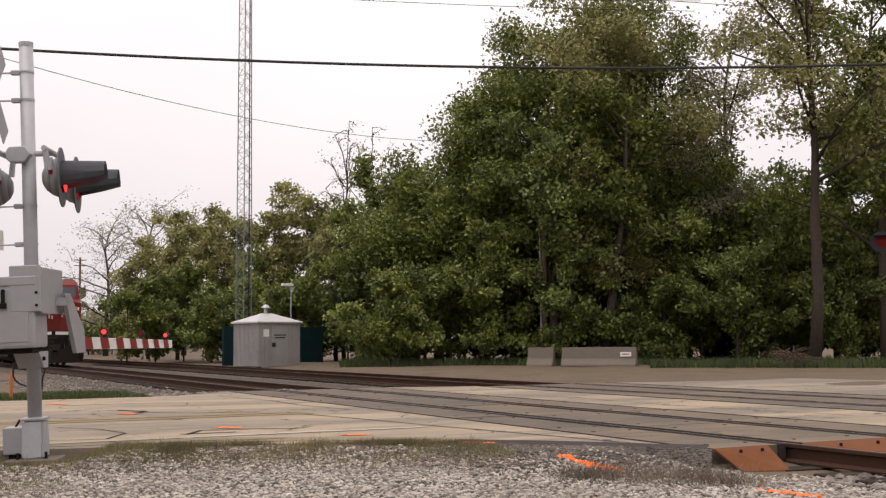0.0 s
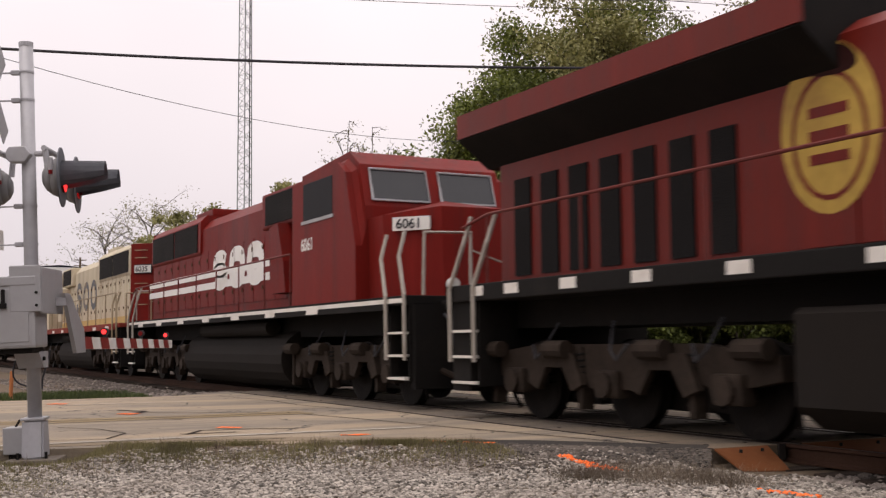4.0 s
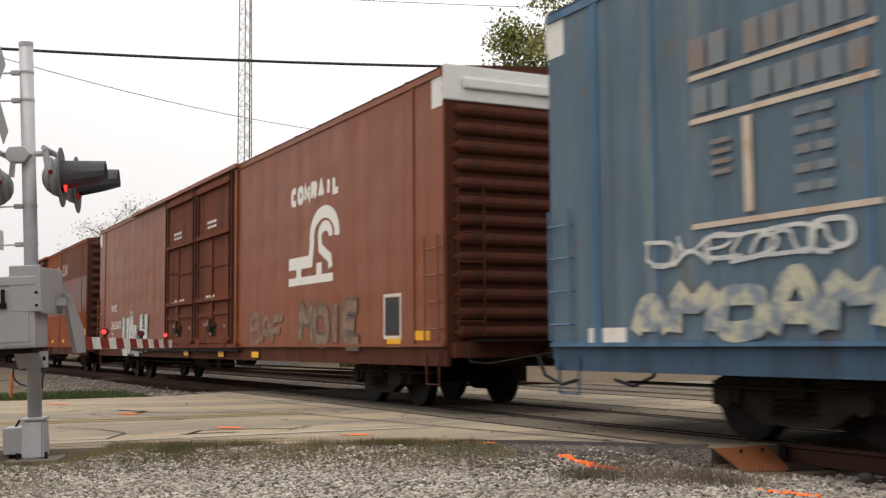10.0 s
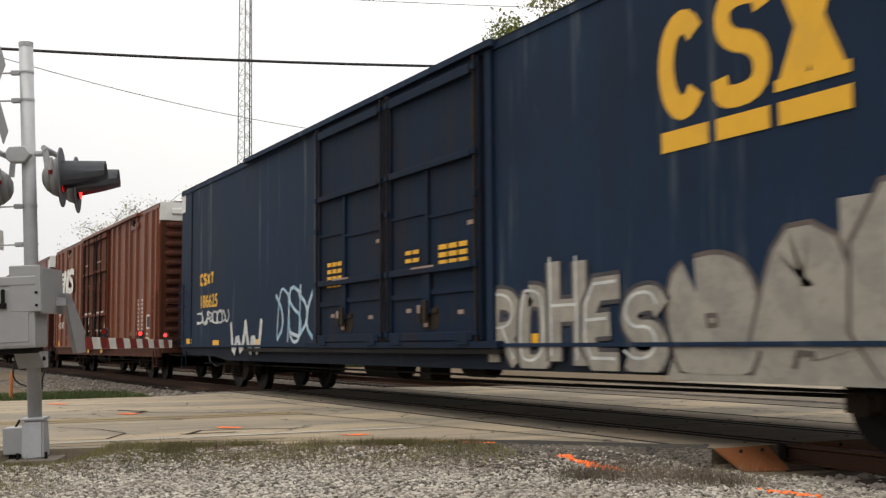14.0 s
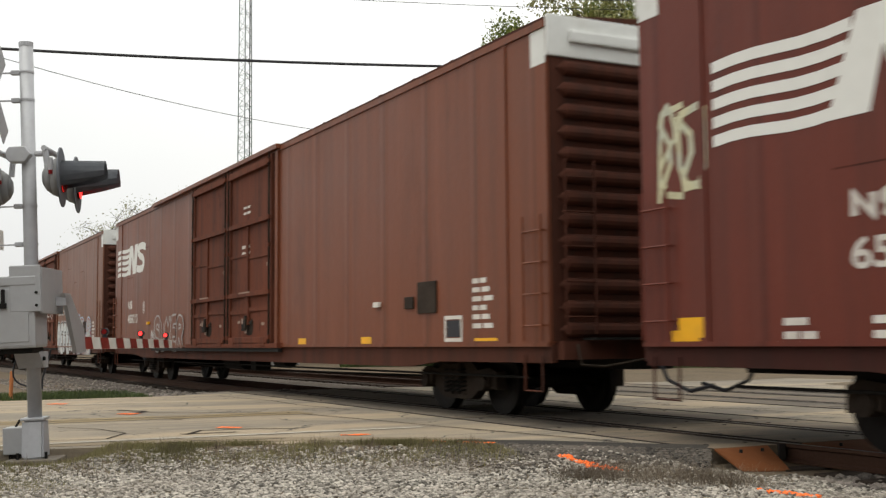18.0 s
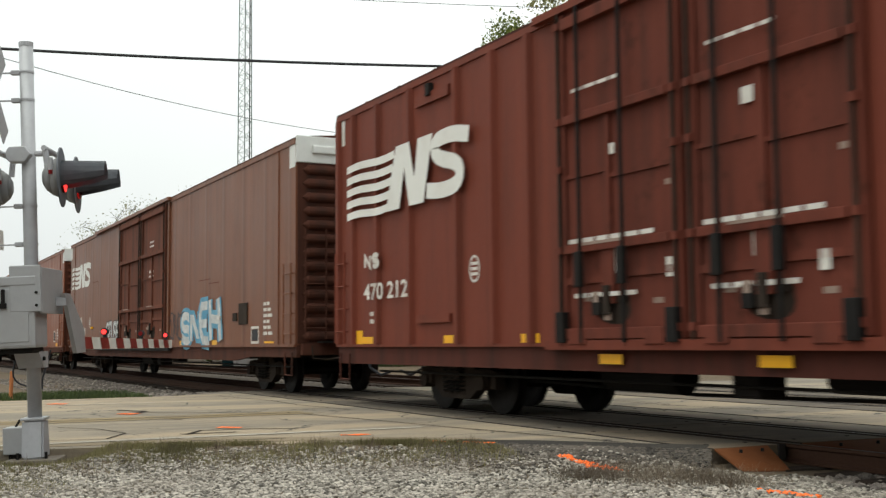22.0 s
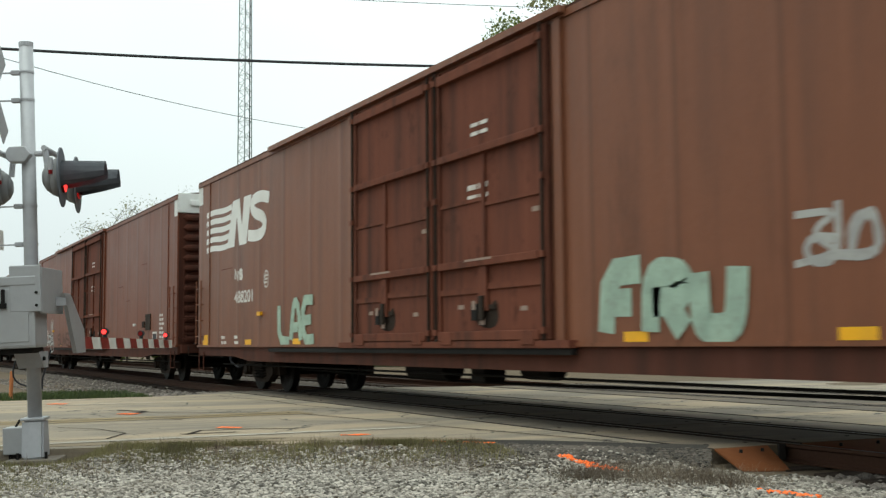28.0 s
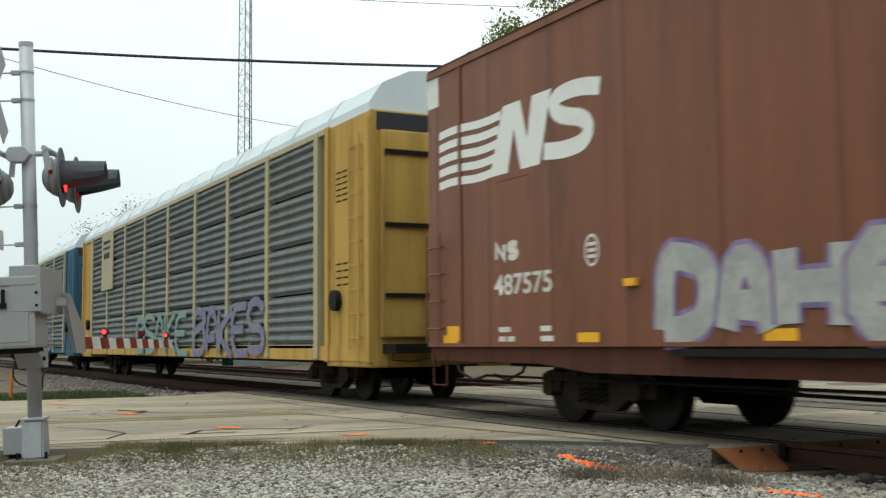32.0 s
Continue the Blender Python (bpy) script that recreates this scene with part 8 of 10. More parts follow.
    c = brown_car(-507.5, "488201", P_BROWN2, "red-brown boxcar with mint green painted shapes", shift=0.36, grow=1.17, num=(3.0, 1.92), rise=0.48)
    letter_piece(c, "FRU", 16.9 - H86, 19.2 - H86, 1.0, 1.95, G_MINT, None, None, 101, weight=0.52)
    letter_piece(c, "LAE", 5.95 - H86, 8.0 - H86, 0.98, 1.95, G_MINT, None, None, 102, weight=0.34)
    scrawl(c, 19.9 - H86, 20.7 - H86, 1.65, 2.15, G_GREY, 103, 0.08, 0, 2)
    cars.append((c, -507.5 + H86))

    c = brown_car(-535.65, "488031", P_BROWN, "red-brown boxcar with a silver tag beside its number", num=(2.11, 1.44))
    letter_piece(c, "RA", 3.3 - H86, 4.9 - H86, 0.90, 1.5, G_GREY, G_SMOKE, None, 111, weight=0.28)
    scrawl(c, 3.9 - H86, 4.9 - H86, 0.7, 2.1, G_GREY, 112, 0.07, 0, 2)
    letter_piece(c, "SUWS", 6.0 - H86, 9.0 - H86, 1.0, 1.6, G_SMUDGE, None, None, 113, weight=0.22)
    cars.append((c, -535.65 + H86))

    c = brown_car(-563.5, "487575", P_BROWN2, "brown boxcar with a long teal, lime and orange graffiti piece", hatches=False, num=(1.9, 1.62), rise=0.42)
    wild_piece(c, 16.35 - H86, 20.3 - H86, 0.70, 2.05, G_LIME, G_TEAL, G_LIME, G_LIME, G_LIME, 121, cell=0.24, thin=0.30)
    wild_piece(c, 20.75 - H86, 25.2 - H86, 0.70, 2.35, G_TEAL, G_LIME, G_WHITE, G_ORANGE, G_LIME, 122, cell=0.34, thin=0.62, reach=0.10)
    scrawl(c, 23.6 - H86, 24.3 - H86, 2.4, 2.7, G_GREY, 123, 0.07, 0, 1)
    scrawl(c, 25.1 - H86, 25.9 - H86, 2.6, 3.4, G_GREY, 124, 0.10, 0, 1)
    letter_piece(c, "DAHE", 5.3 - H86, 8.7 - H86, 1.0, 2.0, G_GREY, G_PURPLE, None, 125, weight=0.46)
    cars.append((c, -563.5 + H86))


build_freight()


# ---------------------------------------------------------------- auto racks
P_RACK_YELLOW = car_paint("autorack_yellow", (0.44, 0.275, 0.075), 0.2, 0.5, 0.5)
P_RACK_ROOF = surface("pale_galvanised_roof", (0.52, 0.55, 0.57), 3, 0.06, 0.5, 0.1, (0.36, 0.36, 0.36), 0.5, 0.3, 0.6)
P_RACK_PANEL = car_paint("autorack_screen_panels", (0.170, 0.180, 0.180), 0.25, 0.1, 0.3)
P_RACK_POST = surface("dull_yellow_grey_posts", (0.36, 0.31, 0.20), 6, 0.12, 0.6, 0.1, (0.22, 0.2, 0.16), 0.5)
P_RACK_BLUE = car_paint("autorack_blue_end", (0.05, 0.11, 0.17), 0.2, 0.3, 0.4)


G_RACKTEAL = graffiti_paint("pale_teal_spray_paint", (0.13, 0.27, 0.23), (0.19, 0.21, 0.21), 6)
G_RACKPURPLE = graffiti_paint("pale_purple_spray_paint", (0.13, 0.10, 0.24), (0.18, 0.18, 0.20), 6)


def autorack(rear, label, end_paint):
    L = 26.7
    h = L / 2
    car = thing("autorack", label, "autorack", pose(rear + h, TRACK_Y, 0), "freight train")
    # solid near-black box added in place of the shaded hollow inside
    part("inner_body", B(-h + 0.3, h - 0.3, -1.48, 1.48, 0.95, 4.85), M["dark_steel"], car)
    bm = bmesh.new()
    prof = [(-1.6, 4.78), (-1.58, 4.98), (-1.35, 5.32), (-0.85, 5.56), (0, 5.66), (0.85, 5.56), (1.35, 5.32), (1.58, 4.98), (1.6, 4.78)]
    prism(bm, prof, -h + 0.1, h - 0.1, "x")
    roof = part("roof", bm, P_RACK_ROOF, car, "pale rounded sheet roof")
    for k in range(1, 14):
        x = -h + L * k / 14
        bm = bmesh.new()
        prism(bm, [(a * 1.006, b + 0.015) for a, b in prof], x - 0.03, x + 0.03, "x")
        part("roof_seam", bm, P_RACK_ROOF, roof)
    posts_x = [-h + 2.0 + 2.79 * k for k in range(9)]
    for x in posts_x:
        part("post", B(x - 0.10, x + 0.10, NEAR - 0.06, NEAR + 0.1, 0.75, 4.82, bevel=0.01), P_RACK_POST, car)
    rows = [1.02 + 0.94 * k for k in range(5)]
    slat_me = stored("slat", prism(bmesh.new(), [(NEAR + 0.02, 0.005), (NEAR - 0.05, 0.055), (NEAR - 0.05, 0.10), (NEAR + 0.02, 0.15)], -1.285, 1.285, "x"), P_RACK_PANEL)
    sheet_me = stored("screen_panel", B(-1.285, 1.285, NEAR + 0.02, NEAR + 0.03, 0.0, 0.90), P_RACK_PANEL)
    for a, b in zip(posts_x, posts_x[1:]):
        for z in rows[:4]:
            panel = shared("screen_panel", sheet_me, car, Matrix.Translation(((a + b) / 2, 0, z)))
            for k in range(5):
                shared("slat", slat_me, panel, Matrix.Translation((0, 0, 0.01 + 0.178 * k)))
        for z in (0.98,):
            part("panel_rail", B(a + 0.1, b - 0.1, NEAR - 0.02, NEAR + 0.06, z - 0.05, z + 0.02), P_RACK_POST, car)
    part("side_sill", B(-h, h, NEAR - 0.02, NEAR + 0.1, 0.72, 0.98), end_paint, car)
    part("side_sill", B(-h, h, 1.5, 1.6, 0.60, 0.98), end_paint, car)
    part("top_rail", B(-h + 0.5, h - 1.9, NEAR - 0.04, NEAR + 0.08, 4.74, 4.84), P_RACK_POST, car)
    for s in (-1, 1):
        a, b = sorted((s * (h - 1.95), s * h))
        part("end_bay", B(a, b, NEAR, 1.6, 0.62, 4.84, bevel=0.03), end_paint, car, "yellow painted end bay")
        part("end_post", B(a, a + 0.16, NEAR - 0.05, NEAR, 0.7, 4.84), end_paint, car)
        part("end_post", B(b - 0.16, b, NEAR - 0.05, NEAR, 0.7, 4.7), end_paint, car)
        for q in (-1, 1):
            part("end_door", B(*sorted((s * h, s * (h + 0.10))), *sorted((q * 0.03, q * 1.45)), 1.1, 4.5, bevel=0.03), end_paint, car, "tall folding end door")
        for z in (1.75, 2.9, 4.1):
            part("door_bar", B(*sorted((s * (h + 0.10), s * (h + 0.15))), -1.4, 1.4, z, z + 0.07), M["dark_steel"], car)
        part("end_roof_band", B(*sorted((s * (h - 0.1), s * (h + 0.02))), -1.5, 1.5, 4.5, 4.8), M["black"], car)
        ladder(car, s * (h - 0.55), 0.9, 4.5, 9, end_paint)
        part("hand_brake", T([(s * (h - 1.4), NEAR - 0.02, 1.75), (s * (h - 1.4), NEAR - 0.12, 1.75)], 0.18, 14), M["dark_steel"], car)
        part("end_platform", B(*sorted((s * h, s * (h + 0.5))), -1.4, 1.4, 0.85, 1.0), M["dark_steel"], car)
    part("name_plate", B(-h + 4.0, -h + 5.85, NEAR - 0.09, NEAR - 0.05, 2.86, 4.72), P_RACK_POST, car, "pale metal name plate")
    small_bars = [(-h + 4.3, -h + 5.5, 4.4, 4.5), (-h + 4.3, -h + 5.5, 4.2, 4.3), (-h + 4.4, -h + 5.4, 3.9, 4.1)]
    bars(car, "plate_lettering", small_bars, M["dark_steel"], 0.09)
    bars(car, "end_lettering", [(h - 1.5, h - 0.95, 3.45 + 0.10 * k, 3.48 + 0.10 * k) for k in range(6)] + [(h - 1.5, h - 0.9, 2.0 + 0.12 * k, 2.03 + 0.12 * k) for k in range(4)], M["dark_steel"], 0.0)
    part("centre_sill", B(-h, h, -0.35, 0.35, 0.62, 0.95), M["dark_steel"], car)
    letter_piece(car, "BSAKE", -h + 9.5, -h + 15.5, 0.72, 1.95, G_RACKTEAL, None, None, 131, 0.07, weight=0.22)
    letter_piece(car, "BAKES", -h + 16.0, -h + 21.5, 0.72, 2.0, G_RACKPURPLE, None, None, 132, 0.07, weight=0.24)
    freight_truck(car, -h + 3.0)
    freight_truck(car, h - 3.0)
    couplings(car, h + 0.1)
    cars.append((car, rear + h))
    return car


autorack(-592.3, "silver autorack with yellow ends and white rounded roof", P_RACK_YELLOW)
autorack(-621.0, "silver autorack with blue ends and white rounded roof", P_RACK_BLUE)


# ---------------------------------------------------------------- locomotives
P_CP = car_paint("locomotive_red", (0.128, 0.0098, 0.0050), 0.30, 0.35, 0.35, rough=0.45, rust_colour=(0.05, 0.018, 0.012), gloss=0.2)
P_SOOT = car_paint("sooty_red_paint", (0.030, 0.010, 0.009), 0.3, 0.4, 0.5)
P_SOO_RED = car_paint("bright_locomotive_red", (0.150, 0.0115, 0.0085), 0.25, 0.2, 0.5, rough=0.42, gloss=0.07)
P_CREAM = car_paint("grimy_cream_paint", (0.52, 0.455, 0.335), 0.2, 0.6, 0.45, rough=0.55, rust_colour=(0.22, 0.13, 0.06))
P_BUFF = car_paint("buff_yellow_band", (0.50, 0.36, 0.15), 0.15, 0.2, 0.3)
P_SILL_RED = car_paint("dull_red_sill", (0.20, 0.036, 0.026), 0.15, 0.2, 0.4)
P_FRAME = surface("sooty_black_frame", (0.0075, 0.0065, 0.006), 9, 0.3, 0.8, 0.2, (0.022, 0.017, 0.014), 0.5, 0, 0.8)
P_DUST = surface("dust_coated_dark_steel", (0.021, 0.0145, 0.0105), 8, 0.25, 0.9, 0.2, (0.024, 0.018, 0.015), 0.6, 0, 0.9)
P_TANK = surface("dusty_fuel_tank", (0.0115, 0.0088, 0.0070), 6, 0.18, 0.8, 0.15, (0.015, 0.013, 0.012), 0.6, 0, 0.5)
P_LETTER = surface("chipped_cream_lettering", (0.40, 0.34, 0.27), 9, 0.12, 0.6, 0.1, (0.30, 0.12, 0.08), 0.55, 0, 2.2)
P_GOLD = surface("faded_gold_shield", (0.42, 0.27, 0.06), 7, 0.25, 0.6, 0.1, (0.22, 0.10, 0.04), 0.6, 0, 2.0)
P_TAUPE = surface("dusty_taupe_filter", (0.20, 0.165, 0.115), 8, 0.2, 0.8, 0.2)
P_RUN = surface("thin_brown_rust_run", (0.22, 0.14, 0.075), 9, 0.3, 0.85, 0.1, (0.35, 0.28, 0.19), 0.6, 0, 3.0)
P_LATCH = surface("rusty_door_latch", (0.085, 0.050, 0.030), 12, 0.3, 0.85, 0.2)
P_FRAMEGREY = surface("dull_grey_window_frame", (0.10, 0.095, 0.092), 9, 0.15, 0.6, 0.1)
P_HANDRAIL = surface("pale_handrail_paint", (0.36, 0.33, 0.29), 9, 0.12, 0.6, 0.1, (0.2, 0.16, 0.13), 0.5, 0, 2.0)
P_DARKRAIL = surface("dark_red_handrail", (0.13, 0.03, 0.026), 9, 0.2, 0.6, 0.1)
P_CREAMRAIL = surface("buff_handrail", (0.25, 0.20, 0.13), 9, 0.2, 0.6, 0.1, (0.2, 0.14, 0.08), 0.5)
P_SOO_GREY = surface("worn_dark_grey_lettering", (0.115, 0.12, 0.13), 7, 0.15, 0.65, 0.1, (0.42, 0.26, 0.09), 0.75, 0, 0.9)

bm = bmesh.new()
for s in (-1, 1):
    y0, y1 = sorted((s * 1.0, s * 1.16))
    prism(bm, [(-2.75, 0.62), (-2.75, 0.86), (-1.6, 0.98), (1.6, 0.98), (2.75, 0.86), (2.75, 0.62), (2.35, 0.55), (1.75, 0.50), (1.3, 0.72), (0.72, 0.72), (0.42, 0.46), (-0.42, 0.46), (-0.72, 0.72), (-1.3, 0.72), (-1.75, 0.50), (-2.35, 0.55)], y0, y1, "y")
    for x in (-2.05, 0.0, 2.05):
        box(bm, x - 0.22, x + 0.22, *sorted((s * 1.02, s * 1.24)), 0.36, 0.68, bevel=0.04)
loco_frame_mesh = stored("truck", bm, M["truck_steel"])
equaliser_mesh = stored("equaliser", prism(bmesh.new(), [(-0.6, 0.50), (-0.42, 0.88), (0.42, 0.88), (0.6, 0.50), (0.38, 0.42), (0.18, 0.70), (-0.18, 0.70), (-0.38, 0.42)], -1.26, -1.17, "y"), M["truck_steel"])
brake_pot_mesh = stored("brake_cylinder", T([(-0.22, -1.28, 0.92), (0.22, -1.28, 0.92)], 0.11, 10), M["truck_steel"])
loco_spring_mesh = stored("spring", coil(0.10, 0.02, 0.50, 0.075, 5), M["dark_steel"])


def loco_truck(car, x):
    t = shared("truck", loco_frame_mesh, car, Matrix.Translation((x, 0, 0)), "dusty six-wheel locomotive truck")
    for dx in (-1.05, 1.05):
        shared("equaliser", equaliser_mesh, t, Matrix.Translation((dx, 0, 0)))
    for dx in (-2.5, -0.95, 0.95, 2.5):
        shared("brake_cylinder", brake_pot_mesh, t, Matrix.Translation((dx, 0, 0)))
    for dx in (-1.45, -0.6, 0.6, 1.45):
        shared("spring", loco_spring_mesh, t, Matrix.Translation((dx, -1.12, 0)))
    for dx in (-2.05, 0.0, 2.05):
        part("journal_cap", T([(dx, -1.30, LOCO_R), (dx, -1.22, LOCO_R)], 0.15, 12), M["truck_steel"], t)
        part("brake_hanger", B(dx - 0.62, dx - 0.52, -1.20, -1.02, 0.20, 0.95, bevel=0.02), M["truck_steel"], t)
        part("brake_shoe", B(dx - 0.60, dx - 0.50, -0.86, -0.68, 0.30, 0.75), M["dark_steel"], t)
    for dx, q in ((-1.5, 0.3), (0.5, -0.3), (1.6, 0.25)):
        part("brake_hose", T([(dx, -1.27, 0.98), (dx + q * 0.5, -1.33, 0.80), (dx + q, -1.30, 0.92), (dx + q * 1.4, -1.15, 1.25)], 0.018, 5), M["black"], t)
    part("sand_pipe", T([(-2.7, -1.0, 0.95), (-2.72, -0.9, 0.45), (-2.6, -0.8, 0.12)], 0.025, 6), M["dark_steel"], t)
    part("sand_pipe", T([(2.7, -1.0, 0.95), (2.72, -0.9, 0.45), (2.6, -0.8, 0.12)], 0.025, 6), M["dark_steel"], t)
    for dx in (-1.45, 0.6, 1.45):
        part("traction_motor", B(dx - 0.48, dx + 0.48, -0.62, 0.62, 0.22, 0.95, bevel=0.06), M["dark_steel"], t)
    for dx in (-2.05, 0.0, 2.05):
        w = shared("wheelset", loco_wheel_mesh, t, Matrix.Translation((dx, 0, LOCO_R)), "dark steel wheels on an axle")
        wheels.append((w, (dx, 0, LOCO_R), LOCO_R, car))
    return t


def stanchions(car, xs, y, z0, z1, rail, mat, name="handrail"):
    h = part(name, T(rail, 0.02, 6), mat, car)
    for x, zt in xs:
        part("stanchion", T([(x, y, z0), (x, y, zt)], 0.018, 6), mat, h)
    return h


def steps_at(car, x, d, mat):
    """Side steps at a corner of the platform, with their well."""
    a, b = sorted((x, x + d * 0.72))
    part("step_well", B(a, b, -0.98, -0.9, 0.42, 1.6), P_FRAME, car)
    for q in (a, b - 0.03):
        part("step_side", B(q, q + 0.03, -1.5, -0.98, 0.42, 1.6), P_FRAME, car)
    for z in (0.45, 0.80, 1.15):
        part("step", B(a + 0.04, b - 0.04, -1.56, -1.25, z, z + 0.035), M["reflector_white"], car, "pale edged step")
    for q in (a + 0.02, b - 0.02):
        part("grab_iron", T([(q, -1.57, 0.75), (q, -1.58, 1.75), (q - d * 0.30, -1.52, 2.35), (q - d * 0.33, -1.40, 2.75)], 0.032, 7), mat, car)


def snow_plow(car, x, d, mat):
    bm = bmesh.new()
    q = [(x, -1.5), (x + d * 0.75, -0.75), (x + d * 0.92, 0.0), (x + d * 0.75, 0.75), (x, 1.5)]
    lo = [bm.verts.new((a + d * 0.08, b, 0.14)) for a, b in q]
    hi = [bm.verts.new((a - d * 0.12, b * 0.98, 1.05 if abs(b) > 0.1 else 0.72)) for a, b in q]
    back = [bm.verts.new((x - d * 0.25, b, 0.14)) for b in (-1.5, 1.5)]
    for k in range(4):
        bm.faces.new((lo[k], lo[k + 1], hi[k + 1], hi[k]))
    geo = bmesh.ops.solidify(bm, geom=bm.faces[:], thickness=0.03)
    part("snow_plow", bm, mat, car, "dusty steel snow plow")
    part("pilot", B(*sorted((x - d * 0.3, x + d * 0.25)), -1.5, 1.5, 0.35, 1.6), P_FRAME, car)
    part("coupler", B(*sorted((x + d * 0.2, x + d * 1.05)), -0.12, 0.12, 0.78, 1.02, bevel=0.03), M["truck_steel"], car)
    for s in (-1, 1):
        part("brake_hose", T([(x + d * 0.28, s * 0.5, 1.1), (x + d * 0.5, s * 0.5, 0.95), (x + d * 0.55, s * 0.48, 0.5), (x + d * 0.4, s * 0.42, 0.4)], 0.03, 6), M["black"], car)


def fuel_tank(car, x0, x1, mat):
    bm = bmesh.new()
    prism(bm, [(-1.42, 0.62), (-1.42, 1.12), (-1.25, 1.28), (1.25, 1.28), (1.42, 1.12), (1.42, 0.62), (1.15, 0.24), (-1.15, 0.24)], x0, x1, "x")
    bmesh.ops.bevel(bm, geom=bm.edges[:], offset=0.05, segments=2, affect="EDGES")
    t = part("fuel_tank", bm, mat, car)
    part("filler", B(x0 + 0.6, x0 + 0.9, -1.46, -1.4, 0.95, 1.2), M["dark_steel"], t)
    part("sight_glass", B((x0 + x1) / 2, (x0 + x1) / 2 + 0.12, -1.45, -1.4, 0.7, 1.1), M["dark_steel"], t)
    return t


def reflect_row(car, xs, z, y, size=(0.34, 0.13), mat="reflector_white"):
    for x in xs:
        bm = bmesh.new()
        rect(bm, x - size[0] / 2, x + size[0] / 2, z - size[1] / 2, z + size[1] / 2, y)
        mark(car, "reflector", bm, M[mat])


def hood_doors(car, x0, x1, z0, z1, y, count, paint, latch=True):
    """Tall access doors along a hood, each a thin proud leaf."""
    w = (x1 - x0) / count
    for k in range(count):
        a = x0 + w * k
        d = part("hood_door", B(a + 0.02, a + w - 0.02, y - 0.018, y, z0, z1), paint, car)
        if latch:
            for z in (z0 + 0.25, z1 - 0.3):
                part("latch", B(a + w - 0.12, a + w - 0.06, y - 0.04, y - 0.018, z, z + 0.10), P_LATCH, d)


def lead_locomotive():
    """The leading red unit with a wide nose."""
    c = thing("locomotive", "red wide-nosed diesel locomotive with lit headlights", "locomotive", pose(-72.05, TRACK_Y, 0), "locomotives")
    part("platform", B(-10.7, 10.3, -1.56, 1.56, 1.57, 1.80, bevel=0.02), P_FRAME, c)
    part("frame_sill", B(-10.2, 9.8, -0.9, 0.9, 1.2, 1.58), P_FRAME, c)
    # engine hood
    bm = bmesh.new()
    prism(bm, [(-1.05, 1.8), (-1.05, 3.78), (-0.8, 3.95), (0.8, 3.95), (1.05, 3.78), (1.05, 1.8)], -10.0, 0.7, "x")
    part("engine_hood", bm, P_CP, c)
    hood_doors(c, -4.4, 0.6, 1.86, 3.62, -1.05, 7, P_CP, False)
    # auxiliary cabin behind the cab
    bm = bmesh.new()
    prism(bm, [(-1.07, 1.8), (-1.07, 4.34), (-0.85, 4.48), (0.85, 4.48), (1.07, 4.34), (1.07, 1.8)], 0.30, 5.75, "x")
    part("auxiliary_cabin", bm, P_CP, c)
    hood_doors(c, 1.9, 5.6, 1.86, 3.5, -1.07, 3, P_CP, False)
    for x, w in ((1.35, 0.90), (2.70, 0.60), (3.45, 0.72)):
        part("intake_grille", B(x, x + w, -1.095, -1.06, 3.72, 4.28), M["grille"], c, "black intake grille")
    bm = bmesh.new()
    rect(bm, 0.31, 5.7, 3.66, 4.335, -1.0735)
    mark(c, "roof_band", bm, P_SOOT, "soot-darkened red paint")
    for x in (1.2, 4.3, 5.0):
        part("lifting_lug", B(x, x + 0.12, -1.10, -1.07, 3.52, 3.6), P_LETTER, c)
    for x in (3.34, 4.75):
        for k in range(6):
            part("louvre", B(x, x + 0.55, -1.12, -1.09, 2.2 + k * 0.075, 2.24 + k * 0.075), P_FRAME, c)
    # cab
    bm = bmesh.new()
    prism(bm, [(5.7, 1.8), (5.7, 4.50), (7.75, 4.62), (8.28, 4.32), (8.62, 3.52), (8.62, 1.8)], -1.55, 1.55, "y")
    bmesh.ops.bevel(bm, geom=[e for e in bm.edges if abs(e.verts[0].co.y - e.verts[1].co.y) < 0.01 and min(v.co.z for v in e.verts) > 3.3], offset=0.10, segments=3, affect="EDGES")
    cab = part("cab", bm, P_CP, c)
    for q in (-1, 1):
        y0, y1 = sorted((q * 0.08, q * 1.36))
        bm = bmesh.new()
        z_lo, z_hi = 3.66, 4.20
        xa = lambda z: 8.62 - (z - 3.52) / 0.80 * 0.34 + 0.012
        bm.faces.new([bm.verts.new(p) for p in ((xa(z_lo), y0, z_lo), (xa(z_lo), y1, z_lo), (xa(z_hi), y1, z_hi), (xa(z_hi), y0, z_hi))])
        part("windscreen", bm, M["glass"], cab, "dusty cab windscreen")
        part("wiper", T([(xa(4.2) + 0.03, q * 0.35, 4.24), (xa(3.9) + 0.03, q * 0.55, 3.90)], 0.012, 5), M["black"], cab)
    win = part("side_window", B(6.35, 7.85, -1.572, -1.545, 3.48, 4.12), M["dark_glass"], cab, "cab side windows")
    part("window_frame", box(box(box(B(6.30, 7.9, -1.60, -1.55, 3.42, 3.49), 6.30, 7.9, -1.60, -1.55, 4.10, 4.16), 6.85, 6.93, -1.59, -1.55, 3.48, 4.12), 7.35, 7.42, -1.59, -1.55, 3.48, 4.12), P_FRAMEGREY, cab)
    part("arm_rest", B(6.5, 7.5, -1.68, -1.56, 3.36, 3.43), M["black"], cab)
    part("mirror", B(7.52, 7.68, -1.76, -1.64, 3.58, 4.02, bevel=0.02), P_FRAMEGREY, cab)
